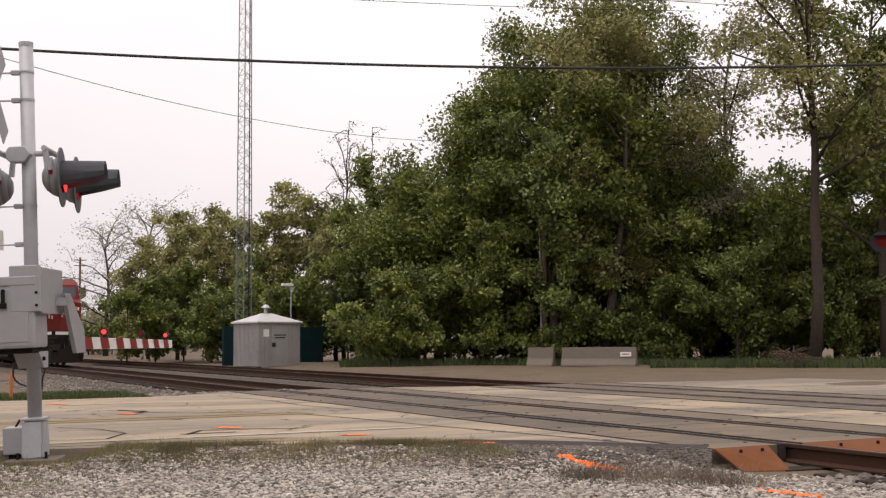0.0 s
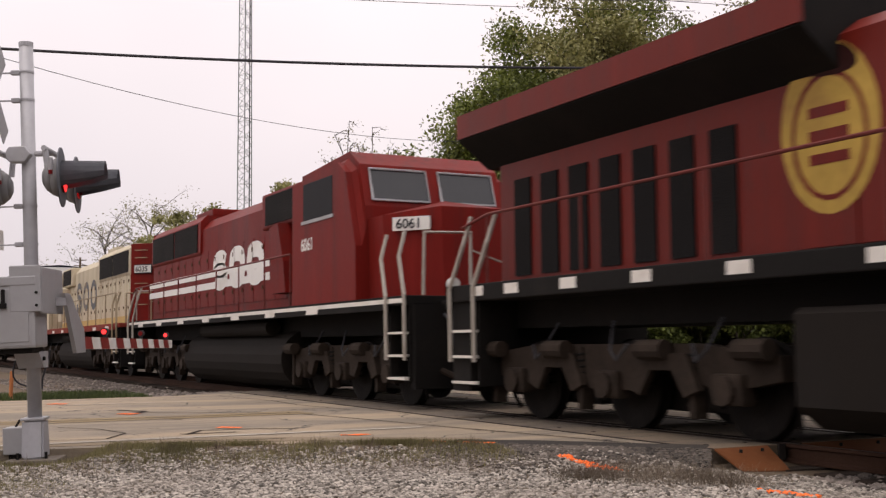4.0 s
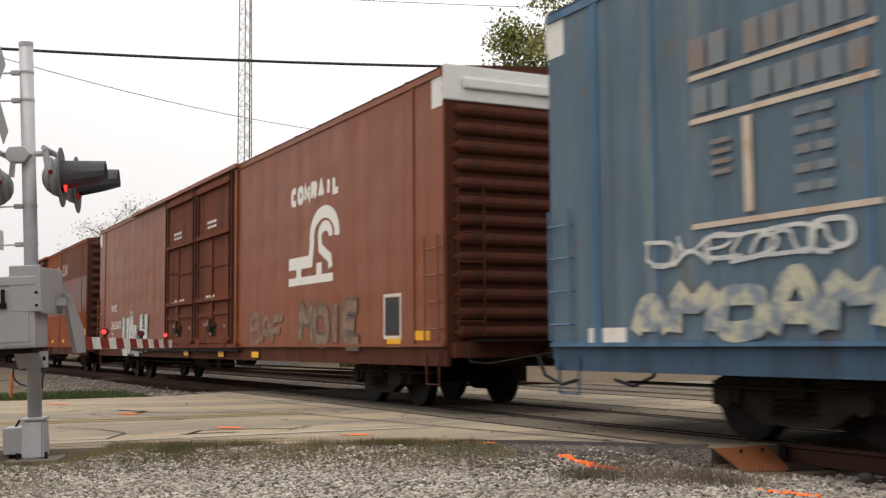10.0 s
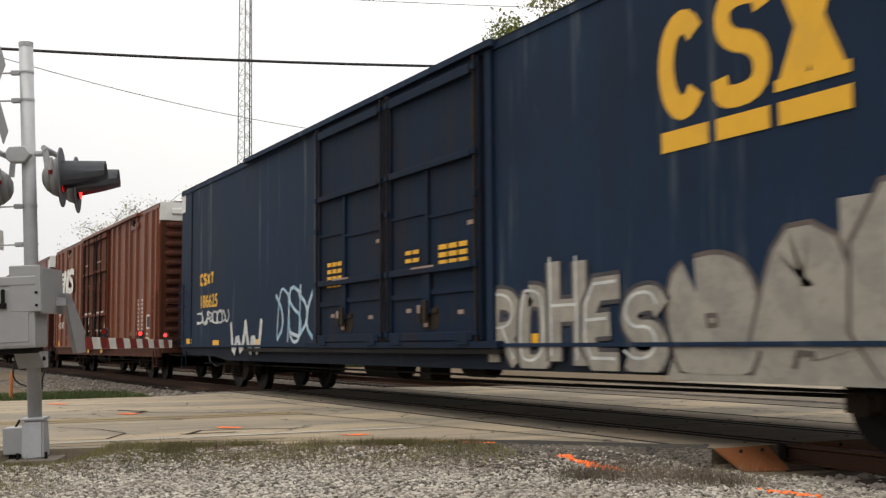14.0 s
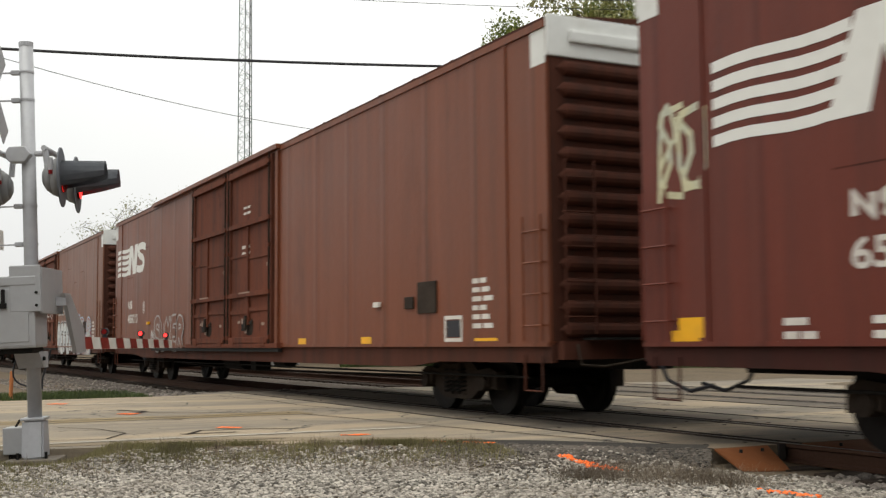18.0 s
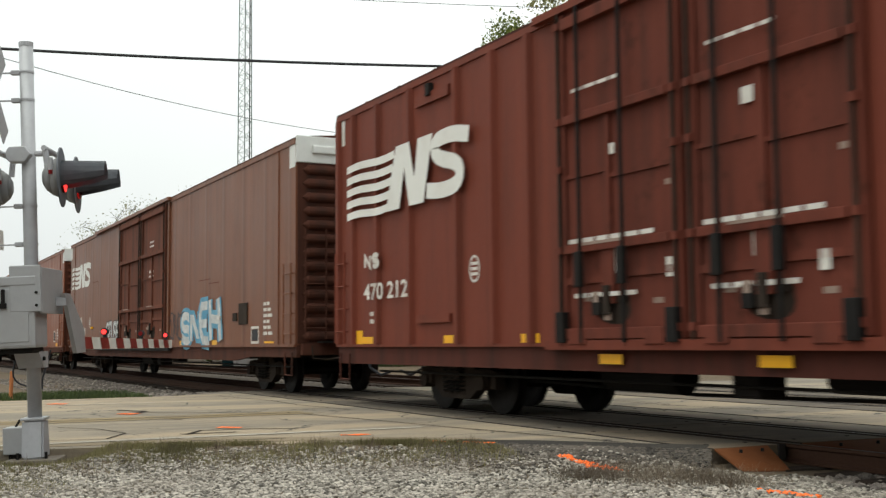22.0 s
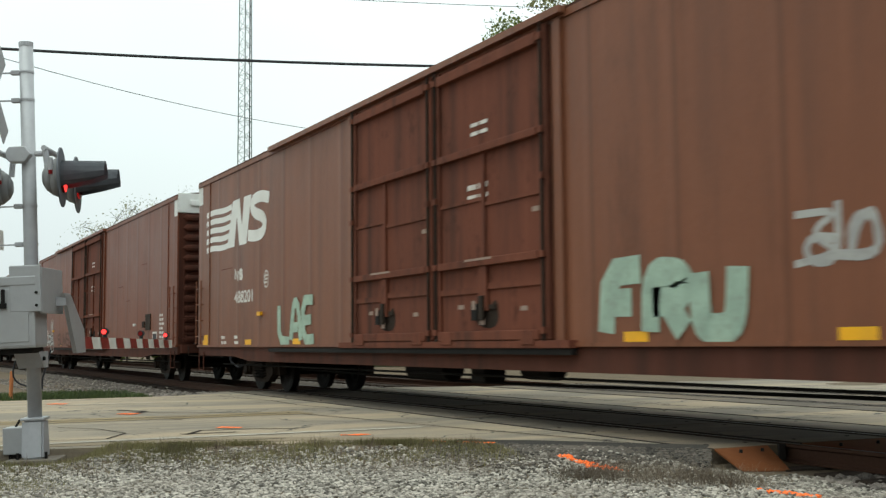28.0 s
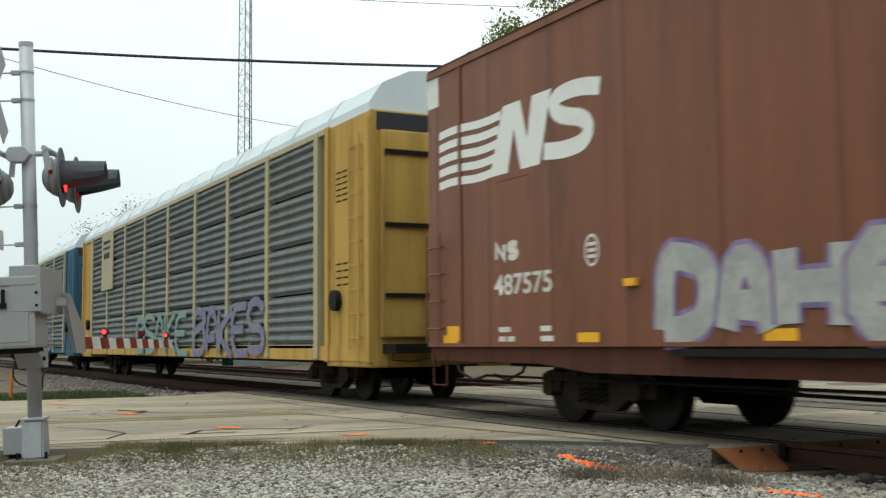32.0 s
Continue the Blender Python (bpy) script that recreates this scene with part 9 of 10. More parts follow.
    for x in (6.22, 7.35):
        part("cab_grille", B(x, x + 0.85, -1.575, -1.55, 1.92, 2.52), M["grille"], c, "square ventilator grille")
        part("grille_frame", box(box(B(x - 0.06, x + 0.91, -1.585, -1.55, 1.86, 1.92), x - 0.06, x + 0.91, -1.585, -1.55, 2.52, 2.58), x - 0.06, x, -1.585, -1.55, 1.86, 2.58), P_SOO_RED, c)
    # nose with chamfered corners
    bm = bmesh.new()
    plan = [(8.62, -1.548), (9.30, -1.548), (10.2, -0.80), (10.2, 0.80), (9.30, 1.548), (8.62, 1.548)]
    lo = [bm.verts.new((x, y, 1.8)) for x, y in plan]
    hi = [bm.verts.new((x - (0.25 if x > 10 else 0.0), y, (3.50 if x < 9 else 3.28) if abs(y) > 1 else 3.40)) for x, y in plan]
    for k in range(6):
        bm.faces.new((lo[k], lo[(k + 1) % 6], hi[(k + 1) % 6], hi[k]))
    mid = [bm.verts.new((8.60, 0, 3.66)), bm.verts.new((9.95, 0, 3.58))]
    bm.faces.new((hi[0], hi[1], mid[0]))
    bm.faces.new((hi[1], hi[2], mid[1], mid[0]))
    bm.faces.new((hi[2], hi[3], mid[1]))
    bm.faces.new((hi[3], hi[4], mid[0], mid[1]))
    bm.faces.new((hi[4], hi[5], mid[0]))
    bmesh.ops.recalc_face_normals(bm, faces=bm.faces[:])
    nose = part("nose", bm, P_CP, c, "wide red nose with chamfered corners")
    part("nose_door", B(10.0, 10.215, -0.30, 0.32, 1.85, 3.0, bevel=0.01), P_CP, nose)
    part("headlight_housing", B(9.9, 10.1, -0.17, 0.17, 2.98, 3.58, bevel=0.04), P_CP, nose)
    for z in (3.14, 3.43):
        part("headlight", T([(10.08, 0, z), (10.13, 0, z)], 0.115, 18), M["headlight"], nose, "lit sealed-beam headlight")
    for y in (-0.8, 0.8):
        lamp = part("ditch_light", T([(10.2, y, 2.07), (10.36, y, 2.07)], 0.13, 16), P_FRAME, c)
        part("lens", T([(10.35, y, 2.07), (10.37, y, 2.07)], 0.115, 18), M["headlight"], lamp, "lit ditch light")
    # number boards on the chamfered corners
    for q in (-1, 1):
        m = Matrix.Translation((9.70, q * 1.20, 2.98)) @ Matrix.Rotation(radians(90 - q * 51.3 - 0), 4, "Z")
        bm = B(-0.36, 0.36, -0.04, 0.02, -0.12, 0.12, bevel=0.015)
        bd = part("number_board", bm, M["black"], nose)
        bd.matrix_basis = Matrix.Translation((9.72, q * 1.225, 2.98)) @ Matrix.Rotation(radians(39.7 if q < 0 else 140.3), 4, "Z")
        bm = word("9648", 0.24, -0.28, -0.085, -0.045, 1.05)
        tx = part("number", bm, glow("lit_number_board", (1.0, 0.66, 0.30), 0.28), bd, "glowing number")
    bm = bmesh.new()
    ribbon(bm, [(-0.36, 2.86), (-0.72, 2.86), (-0.74, 2.46), (-0.40, 2.46)], 0.12, 0)
    lg = part("nose_emblem", bm, P_LETTER, nose, "worn cream emblem on the nose")
    lg.matrix_basis = Matrix.Translation((10.105, 0, 0)) @ Matrix.Rotation(radians(90), 4, "Z") @ Matrix.Translation((0, -0.012, 0))
    for x0, x1, z0, z1 in ((-0.26, -0.18, 2.45, 2.86), (-0.12, -0.02, 2.42, 2.60), (0.40, 0.50, 2.52, 2.74)):
        bm = bmesh.new()
        rect(bm, x0, x1, z0, z1, -0.11 if abs(x0) < 0.3 else 0)
        part("emblem_piece", bm, P_LETTER, lg)
    part("nose_grab", T([(10.215, 0.16, 2.98), (10.26, 0.16, 2.98), (10.26, 0.16, 3.34), (10.12, 0.16, 3.34)], 0.018, 6), P_HANDRAIL, nose)
    part("door_window", B(10.14, 10.22, 0.26, 0.44, 3.0, 3.24, bevel=0.01), M["black"], nose)
    part("step_lamp", T([(10.20, -0.36, 1.98), (10.24, -0.36, 1.98)], 0.045, 10), M["headlight"], nose, "small lit step lamp")
    for y0, y1 in ((-0.75, -0.10), (0.10, 0.75)):
        part("pilot_plate", B(10.30, 10.345, y0, y1, 1.60, 1.76), M["reflector_white"], c)
    for q in (-1, 1):
        part("step_rail", T([(9.60, q * 1.57, 0.60), (9.60, q * 1.57, 1.72), (9.98, q * 1.20, 2.28), (9.98, q * 1.20, 2.66)], 0.028, 7), P_HANDRAIL, c)
        part("nose_handrail", T([(10.38, q * 1.50, 1.22), (10.38, q * 1.50, 1.72), (10.42, q * 0.78, 2.52), (10.42, q * 0.62, 2.68), (10.42, q * 0.14, 2.69)], 0.028, 7), P_HANDRAIL, c)
        part("uncoupling_lever", T([(10.62, q * 1.42, 1.22), (10.70, q * 0.95, 1.16)], 0.02, 6), P_HANDRAIL, c)
        part("gusset", B(10.55, 10.66, *sorted((q * 0.55, q * 0.62)), 0.8, 1.56), P_FRAME, c)
    for y in (-1.15, -0.95, 0.72, 0.95, 1.15):
        part("brake_hose", T([(10.62, y, 1.42), (10.80, y, 1.28), (10.86, y + 0.03, 0.92), (10.74, y + 0.05, 0.70)], 0.03, 6), M["black"], c)
    for q in (-1, 1):
        part("pilot_lamp_bracket", B(10.58, 10.66, *sorted((q * 0.98, q * 1.22)), 1.28, 1.44, bevel=0.015), M["truck_steel"], c)
    part("anticlimber", B(10.3, 10.62, -1.0, 1.0, 1.46, 1.58, bevel=0.02), P_DUST, c)
    part("uncoupling_bar", T([(10.66, -1.35, 1.14), (10.72, -0.5, 1.10), (10.72, 0.5, 1.10), (10.66, 1.35, 1.14)], 0.018, 6), M["truck_steel"], c)
    part("coupler_pocket", B(10.6, 10.72, -0.36, 0.36, 0.66, 1.12, bevel=0.03), M["truck_steel"], c)
    part("hose_manifold", B(10.6, 10.66, -0.52, 0.16, 1.36, 1.46, bevel=0.01), M["truck_steel"], c)
    part("brake_plate", B(10.6, 10.64, -0.30, 0.02, 1.18, 1.28, bevel=0.008), M["truck_steel"], c)
    part("step_well", B(9.4, 10.1, -0.98, -0.9, 0.42, 1.6), P_FRAME, c)
    for q in (9.4, 10.07):
        part("step_side", B(q, q + 0.03, -1.5, -0.98, 0.42, 1.6), P_FRAME, c)
    for z in (0.45, 0.80, 1.15, 1.5):
        part("step", B(9.42, 10.1, -1.57, -1.25, z, z + 0.035), P_HANDRAIL, c, "pale edged step")
    snow_plow(c, 10.35, 1, P_DUST)
    # radiator wings, intakes and stack
    bm = bmesh.new()
    prism(bm, [(-1.05, 3.45), (-1.52, 3.82), (-1.52, 4.18), (-1.2, 4.24), (1.2, 4.24), (1.52, 4.18), (1.52, 3.82), (1.05, 3.45)], -10.35, -3.85, "x")
    rad = part("radiator", bm, P_FRAME, c, "sooty overhanging radiator")
    part("radiator_edge", B(-10.36, -3.84, -1.54, -1.50, 3.84, 4.17), P_CP, rad)
    for k in range(7):
        x = -9.6 + k * 0.66
        part("intake_slot", B(x, x + 0.40, -1.075, -1.045, 1.9, 3.2), M["grille"], c)
    part("exhaust_outlet", B(-2.1, -0.9, -0.45, 0.45, 3.94, 4.22, bevel=0.04), M["black"], c)
    part("horn", T([(7.0, 0.4, 4.60), (7.0, 0.4, 4.72), (7.5, 0.4, 4.74)], 0.05, 8), M["dark_steel"], c)
    part("antenna_rail", T([(6.6, -0.4, 4.55), (6.6, -0.4, 4.76), (7.4, -0.4, 4.78), (7.4, -0.4, 4.58)], 0.015, 5), P_HANDRAIL, c)
    block_word(c, -2.80, 1.62, 3.20, 3.58, "uwzwdiwz", P_LETTER, -1.098, "road_name", tall_first=0.15)
    block_word(c, -2.78, 0.42, 2.44, 2.80, "pwoifio", P_LETTER, -1.098, "road_name", tall_first=0.2)
    for f_name in ("road_name",):
        for o_ in c.children:
            if o_.name.startswith(f_name):
                o_.location.y = 0.0
    bm = bmesh.new()
    flat(bm, arc(-4.0, 2.95, 0.60, 0.80, 0, 360, 24)[:-1], -1.072)
    crest = mark(c, "shield", bm, P_GOLD, "faded gold shield")
    bm = bmesh.new()
    ribbon(bm, arc(-4.0, 2.88, 0.44, 0.58, 0, 360, 22)[:-1], 0.05, -1.075, closed=True)
    mark(crest, "shield_rim", bm, P_CP)
    bm = bmesh.new()
    flat(bm, rounded([(-4.40, 3.50), (-4.15, 3.72), (-3.75, 3.70), (-3.58, 3.46), (-3.9, 3.40)], 2, True), -1.076)
    mark(crest, "shield_crest", bm, P_SOOT)
    for z in (2.62, 2.84, 3.06):
        bm = bmesh.new()
        rect(bm, -4.24, -3.76, z, z + 0.10, -1.076)
        mark(crest, "shield_bar", bm, P_CP)
    mark(c, "number", word("9648", 0.44, 6.42, 2.95, -1.556, 1.05), P_LETTER)
    bm = bmesh.new()
    rect(bm, 8.45, 9.2, 2.0, 2.34, -1.556)
    mark(c, "bare_patch", bm, M["line_yellow"], "patch of bare tan primer")
    reflect_row(c, [-9.8, -8.9, -7.6, -6.2, -4.7, -3.0, -0.4, 2.2, 4.5, 6.6], 1.70, -1.563)
    xs = [(x, 2.72) for x in (-9.6, -7.4, -5.2, -3.0)] + [(x, 3.10) for x in (1.0, 3.0, 5.0)]
    stanchions(c, xs, -1.50, 1.8, 2.72, [(-10.3, -1.5, 2.6), (-9.6, -1.5, 2.72), (-1.6, -1.5, 2.72), (-0.9, -1.5, 3.10), (5.6, -1.5, 3.12)], P_DARKRAIL)
    bm = prism(bmesh.new(), [(-1.50, 0.42), (-1.50, 0.80), (-1.30, 0.86), (1.30, 0.86), (1.50, 0.80), (1.50, 0.42), (1.2, 0.21), (-1.2, 0.21)], -2.78, 1.82, "x")
    part("fuel_tank", bm, P_TANK, c)
    for a, b in ((-4.08, -2.76), (1.83, 3.6)):
        bm = prism(bmesh.new(), [(-1.50, 0.42), (-1.50, 1.24), (-1.42, 1.30), (1.42, 1.30), (1.50, 1.24), (1.50, 0.42), (1.2, 0.21), (-1.2, 0.21)], a, b, "x")
        part("tank_end", bm, P_TANK, c)
    part("tank_recess", B(-2.77, 1.82, -0.95, 0.95, 0.86, 1.4), P_FRAME, c)
    for a, b in ((-2.70, -0.70), (-0.28, 1.75)):
        prof = [(a, 0.10), (a + 0.03, 0.17), (a + 0.10, 0.21), (b - 0.10, 0.21), (b - 0.03, 0.17), (b, 0.10)]
        bm = lathe(bmesh.new(), prof, 18)
        bmesh.ops.transform(bm, matrix=Matrix.Translation((0, -1.30, 1.09)) @ Matrix.Rotation(radians(-90), 4, "Z"), verts=bm.verts)
        res = part("air_reservoir", bm, P_DUST, c, "dusty cylindrical air reservoir")
        for q in (a + 0.35, b - 0.35):
            part("strap", T([(q, -1.30, 1.09), (q + 0.05, -1.30, 1.09)], 0.217, 18), P_FRAME, res)
    part("hand_lamp", B(2.6, 2.72, -1.52, -1.45, 1.36, 1.46), M["gate_red"], c)
    loco_truck(c, 6.75)
    loco_truck(c, -7.35)
    steps_at(c, -9.85, -1, P_HANDRAIL)
    part("rear_pilot", B(-10.6, -10.1, -1.5, 1.5, 0.35, 1.6), P_FRAME, c)
    part("rear_coupler", B(-11.1, -10.5, -0.12, 0.12, 0.78, 1.02), M["truck_steel"], c)
    cars.append((c, -72.05))
    return c


def hood_unit(start, d, hood, nose, wide, label, sill, rail, numbers_text, cap_paint):
    """A six-axle road unit; d: +1 with the cab leading, -1 with the long hood leading."""
    X = lambda a, b: tuple(sorted((d * a, d * b)))
    c = thing("locomotive", label, "locomotive", pose(start, TRACK_Y, 0), "locomotives")
    part("platform", B(*X(-10.3, 10.0), -1.55, 1.55, 1.60, 1.74, bevel=0.015), sill, c)
    part("side_sill", B(*X(-9.6, 9.3), -1.56, -1.50, 1.53, 1.62), sill, c)
    part("frame_sill", B(*X(-9.8, 9.4), -0.9, 0.9, 1.15, 1.60), P_FRAME, c)
    bm = bmesh.new()
    prism(bm, [(-0.98, 1.74), (-0.98, 4.02), (-0.76, 4.28), (0.76, 4.28), (0.98, 4.02), (0.98, 1.74)], *X(-9.25, 5.0), "x")
    part("long_hood", bm, hood, c)
    hood_doors(c, *X(-9.1, 3.8), 1.98, 3.42, -0.98, 17, hood)
    if not wide:
        runs = random.Random(35)
        for k in range(30):
            x = runs.uniform(-9.0, 3.6) * d
            zt = runs.choice((3.30, 2.20, 3.36, 2.9))
            bm = bmesh.new()
            w = runs.uniform(0.012, 0.035)
            flat(bm, [(x - w, zt), (x + w, zt), (x + w * 0.5, zt - runs.uniform(0.2, 0.7)), (x - w * 0.3, zt - runs.uniform(0.2, 0.6))], -1.0015)
            mark(c, "rust_run", bm, P_RUN, "brown rust run below a latch")
    if wide:
        bm = bmesh.new()
        for z in (2.42, 2.72):
            rect(bm, *X(-9.7, 3.9), z, z + 0.17, -1.003)
        mark(c, "white_stripe", bm, M["white_paint"])
        bm = bmesh.new()
        rect(bm, *X(-10.2, 9.9), 1.63, 1.70, -1.552)
        mark(c, "sill_stripe", bm, M["reflector_white"])
    else:
        bm = bmesh.new()
        rect(bm, *X(-9.2, 4.9), 1.745, 2.0, -1.003)
        mark(c, "buff_band", bm, P_BUFF)
    # flared radiator section at the end of the long hood
    bm = bmesh.new()
    prism(bm, [(-0.99, 3.34), (-1.03, 3.42), (-1.03, 4.24), (-0.86, 4.42), (0.86, 4.42), (1.03, 4.24), (1.03, 3.42), (0.99, 3.34)], *X(-9.25, -3.7), "x")
    rad = part("radiator_housing", bm, hood if not wide else nose, c)
    for a, b in ((-9.09, -6.52), (-6.40, -3.98)):
        part("radiator_screen", B(*X(a, b), -1.05, -1.02, 3.46, 4.20), M["grille"], rad, "black radiator screen")
    for x in (-8.6, -6.8, -5.2):
        part("fan", T([(d * x, 0, 4.31), (d * x, 0, 4.42)], 0.62, 20), M["black"], rad)
    part("roof_hatch", B(*X(-5.4, -3.7), -0.7, 0.7, 4.40, 4.62, bevel=0.05), hood, c)
    part("exhaust_outlet", B(*X(-0.7, 0.5), -0.3, 0.3, 4.22, 4.40), M["black"], c)
    part("brake_grid_housing", B(*X(1.7, 4.2), -1.12, 1.12, 3.50, 4.28, bevel=0.05), hood, c)
    part("brake_grid", B(*X(2.0, 3.95), -1.145, -1.11, 3.58, 4.20), M["grille"], c, "black dynamic brake grid")
    ff = part("filter_grille", B(*X(4.1, 5.15), -1.02, -0.975, 3.08, 3.74), P_TAUPE, c, "taupe inertial filter panel")
    for k in range(7):
        part("filter_slat", B(*X(4.15, 5.1), -1.032, -1.02, 3.14 + k * 0.08, 3.17 + k * 0.08), P_TAUPE, ff)
    bm = bmesh.new()
    prism(bm, [(d * 2.95, 2.05), (d * 2.85, 3.42), (d * 3.4, 3.50), (d * 3.75, 2.7), (d * 3.9, 2.05)], -1.34, -0.98, "y")
    part("blower_duct", bm, hood, c)
    # cab
    bm = bmesh.new()
    if wide:
        prism(bm, [(d * 4.9, 1.74), (d * 4.9, 4.25), (d * 7.3, 4.38), (d * 7.75, 4.1), (d * 8.0, 3.35), (d * 8.05, 1.74)], -1.55, 1.55, "y")
        bmesh.ops.bevel(bm, geom=[e for e in bm.edges if abs(e.verts[0].co.y - e.verts[1].co.y) < 0.01 and min(v.co.z for v in e.verts) > 3.3], offset=0.2, segments=3, affect="EDGES")
        cab = part("cab", bm, nose, c)
        for q in (-1, 1):
            y0, y1 = sorted((q * 0.12, q * 1.20))
            xa = lambda z: 8.0 - (z - 3.35) / 0.75 * 0.25 + 0.012
            bm = bmesh.new()
            bm.faces.new([bm.verts.new((d * xa(z), y, z)) for y, z in ((y0, 3.48), (y1, 3.48), (y1, 4.0), (y0, 4.0))])
            part("windscreen", bm, M["glass"], cab, "dark cab windscreen")
            bm = bmesh.new()
            tube(bm, [(d * xa(z) + d * 0.015, y, z) for y, z in ((y0, 3.46), (y1, 3.46), (y1, 4.02), (y0, 4.02), (y0, 3.46))], 0.025, 5)
            part("window_gasket", bm, M["aluminium"], cab)
        bm = bmesh.new()
        plan = [(7.9, -1.3), (8.7, -1.3), (9.5, -0.62), (9.5, 0.62), (8.7, 1.3), (7.9, 1.3)]
        lo = [bm.verts.new((d * x, y, 1.74)) for x, y in plan]
        hi = [bm.verts.new((d * (x - 0.1), y, 3.12 if x < 9 else 3.22)) for x, y in plan]
        for k in range(6):
            bm.faces.new((lo[k], lo[(k + 1) % 6], hi[(k + 1) % 6], hi[k]))
        ctr = bm.verts.new((d * 8.3, 0, 3.45))
        for k in range(5):
            bm.faces.new((hi[k], hi[k + 1], ctr))
        bmesh.ops.recalc_face_normals(bm, faces=bm.faces[:])
        part("nose", bm, nose, c)
        bd = part("number_board", B(-0.33, 0.33, -0.03, 0.02, -0.11, 0.11), M["white_paint"], c)
        bd.matrix_basis = Matrix.Translation((9.06, -0.99, 2.95)) @ Matrix.Rotation(radians(40), 4, "Z")
        part("number", word(numbers_text, 0.22, -0.27, -0.075, -0.036, 1.05), M["black"], bd)
        for y in (-0.5, 0.5):
            part("ditch_light", T([(d * 9.5, y, 1.95), (d * 9.62, y, 1.95)], 0.10, 14), M["lens_clear"], c)
    else:
        prism(bm, [(d * 5.2, 1.74), (d * 5.2, 4.26), (d * 6.1, 4.34), (d * 8.35, 3.92), (d * 8.35, 3.84), (d * 8.15, 3.82), (d * 8.0, 1.74)], -1.53, 1.53, "y")
        cab = part("cab", bm, hood, c)
        part("cab_roof", prism(bmesh.new(), [(d * 5.15, 4.24), (d * 6.1, 4.36), (d * 8.55, 3.90), (d * 8.55, 3.85), (d * 6.1, 4.30), (d * 5.15, 4.19)], -1.56, 1.56, "y"), M["white_paint"], cab, "pale sloping cab roof")
        for q in (-1, 1):
            y0, y1 = sorted((q * 0.45, q * 1.40))
            part("windscreen", B(*X(8.02, 8.10), y0, y1, 3.10, 3.72), M["glass"], cab)
        bm = bmesh.new()
        prism(bm, [(d * 8.0, 1.74), (d * 8.0, 2.95), (d * 8.25, 3.0), (d * 9.75, 2.85), (d * 9.9, 2.7), (d * 9.9, 1.74)], -0.78, 0.78, "y")
        part("short_hood", bm, nose, c, "low dull red nose")
        bm = bmesh.new()
        flat(bm, [(d * 8.02, 1.76), (d * 6.7, 1.76), (d * 7.85, 2.98), (d * 8.02, 2.98)], -1.536)
        mark(c, "red_flash", bm, nose)
        part("battery_box", B(*X(8.08, 9.25), -1.46, -0.80, 1.74, 2.45, bevel=0.02), nose, c, "dull red box beside the low nose")
        part("cab_front_panel", B(*X(8.0, 8.06), -1.53, -0.8, 1.76, 3.05), nose, c)
        mark(c, "number", word(numbers_text, 0.36, min(d * 7.75, d * 6.4), 2.62, -1.537, 1.15), M["dark_steel"])
    sw = part("side_window", B(*X(5.5, 6.28) if not wide else X(5.5, 7.0), -1.556, -1.525, 3.12 if not wide else 3.30, 3.82 if not wide else 4.0, bevel=0.012), M["dark_glass"], cab, "dark cab side window")
    part("window_frame", B(*X(5.45, 6.33) if not wide else X(5.45, 7.05), -1.57, -1.53, 3.06 if not wide else 3.24, 3.12 if not wide else 3.30), M["aluminium"], cab)
    # tail of the long hood
    bm = prism(bmesh.new(), [(-d * 9.24, -0.99), (-d * 10.02, -0.34), (-d * 10.02, 0.34), (-d * 9.24, 0.99)], 1.76, 4.38, "z")
    part("hood_end", bm, nose, c)
    end = -d * 0
    part("light_housing", B(*X(-10.12, -10.01), -0.30, 0.30, 3.72, 3.98, bevel=0.02), M["black"], c)
    for y in (-0.14, 0.14):
        part("rear_light", T([(-d * 10.11, y, 3.85), (-d * 10.16, y, 3.85)], 0.10, 14), M["lens_clear"], c)
    if not wide:
        for q in (-1, 1):
            rb = part("rear_number_board", B(-0.36, 0.36, -0.05, 0.0, -0.15, 0.15, bevel=0.02), M["black"], c)
            rb.matrix_basis = Matrix.Translation((9.66, q * 0.655, 3.53)) @ Matrix.Rotation(radians(39.8 if q < 0 else 140.2), 4, "Z")
            part("board_face", B(-0.33, 0.33, -0.056, -0.05, -0.12, 0.12), M["logo_white"], rb)
            part("number", word(numbers_text, 0.25, -0.30, -0.085, -0.060, 1.02), M["black"], rb)
        for z in (4.15, 3.9, 3.05, 2.35):
            part("grab_iron", T([(9.45, -0.84, z), (9.51, -0.91, z), (9.82, -0.62, z), (9.76, -0.55, z)], 0.016, 5), P_CREAMRAIL, c)
        part("marker_lamp", B(10.02, 10.06, -0.30, -0.10, 2.02, 2.08), M["reflector_yellow"], c)
    # handrails and steps
    zr = 2.74
    xs = [(d * x, zr) for x in (-9.4, -7.6, -5.8, -4.2, -2.4, -0.6, 1.2, 3.0, 4.6)]
    stanchions(c, xs, -1.48, 1.74, zr, [(d * -9.8, -1.48, zr - 0.15), (d * -9.4, -1.48, zr), (d * 4.6, -1.48, zr + 0.02)], rail)
    for q in (1, -1):
        steps_at(c, d * q * 9.3, d * q, rail if not wide else P_HANDRAIL)
        part("end_rail", T([(d * q * 10.1, -1.3, 1.74), (d * q * 10.15, -1.3, 2.7), (d * q * 10.15, -0.5, 2.72), (d * q * 10.15, -0.5, 1.74)], 0.03, 6), rail if not wide else P_HANDRAIL, c)
        e = d * q
        part("pilot", B(*sorted((e * 9.95, e * 10.12)), -1.45, 1.45, 0.32, 1.6), P_FRAME, c)
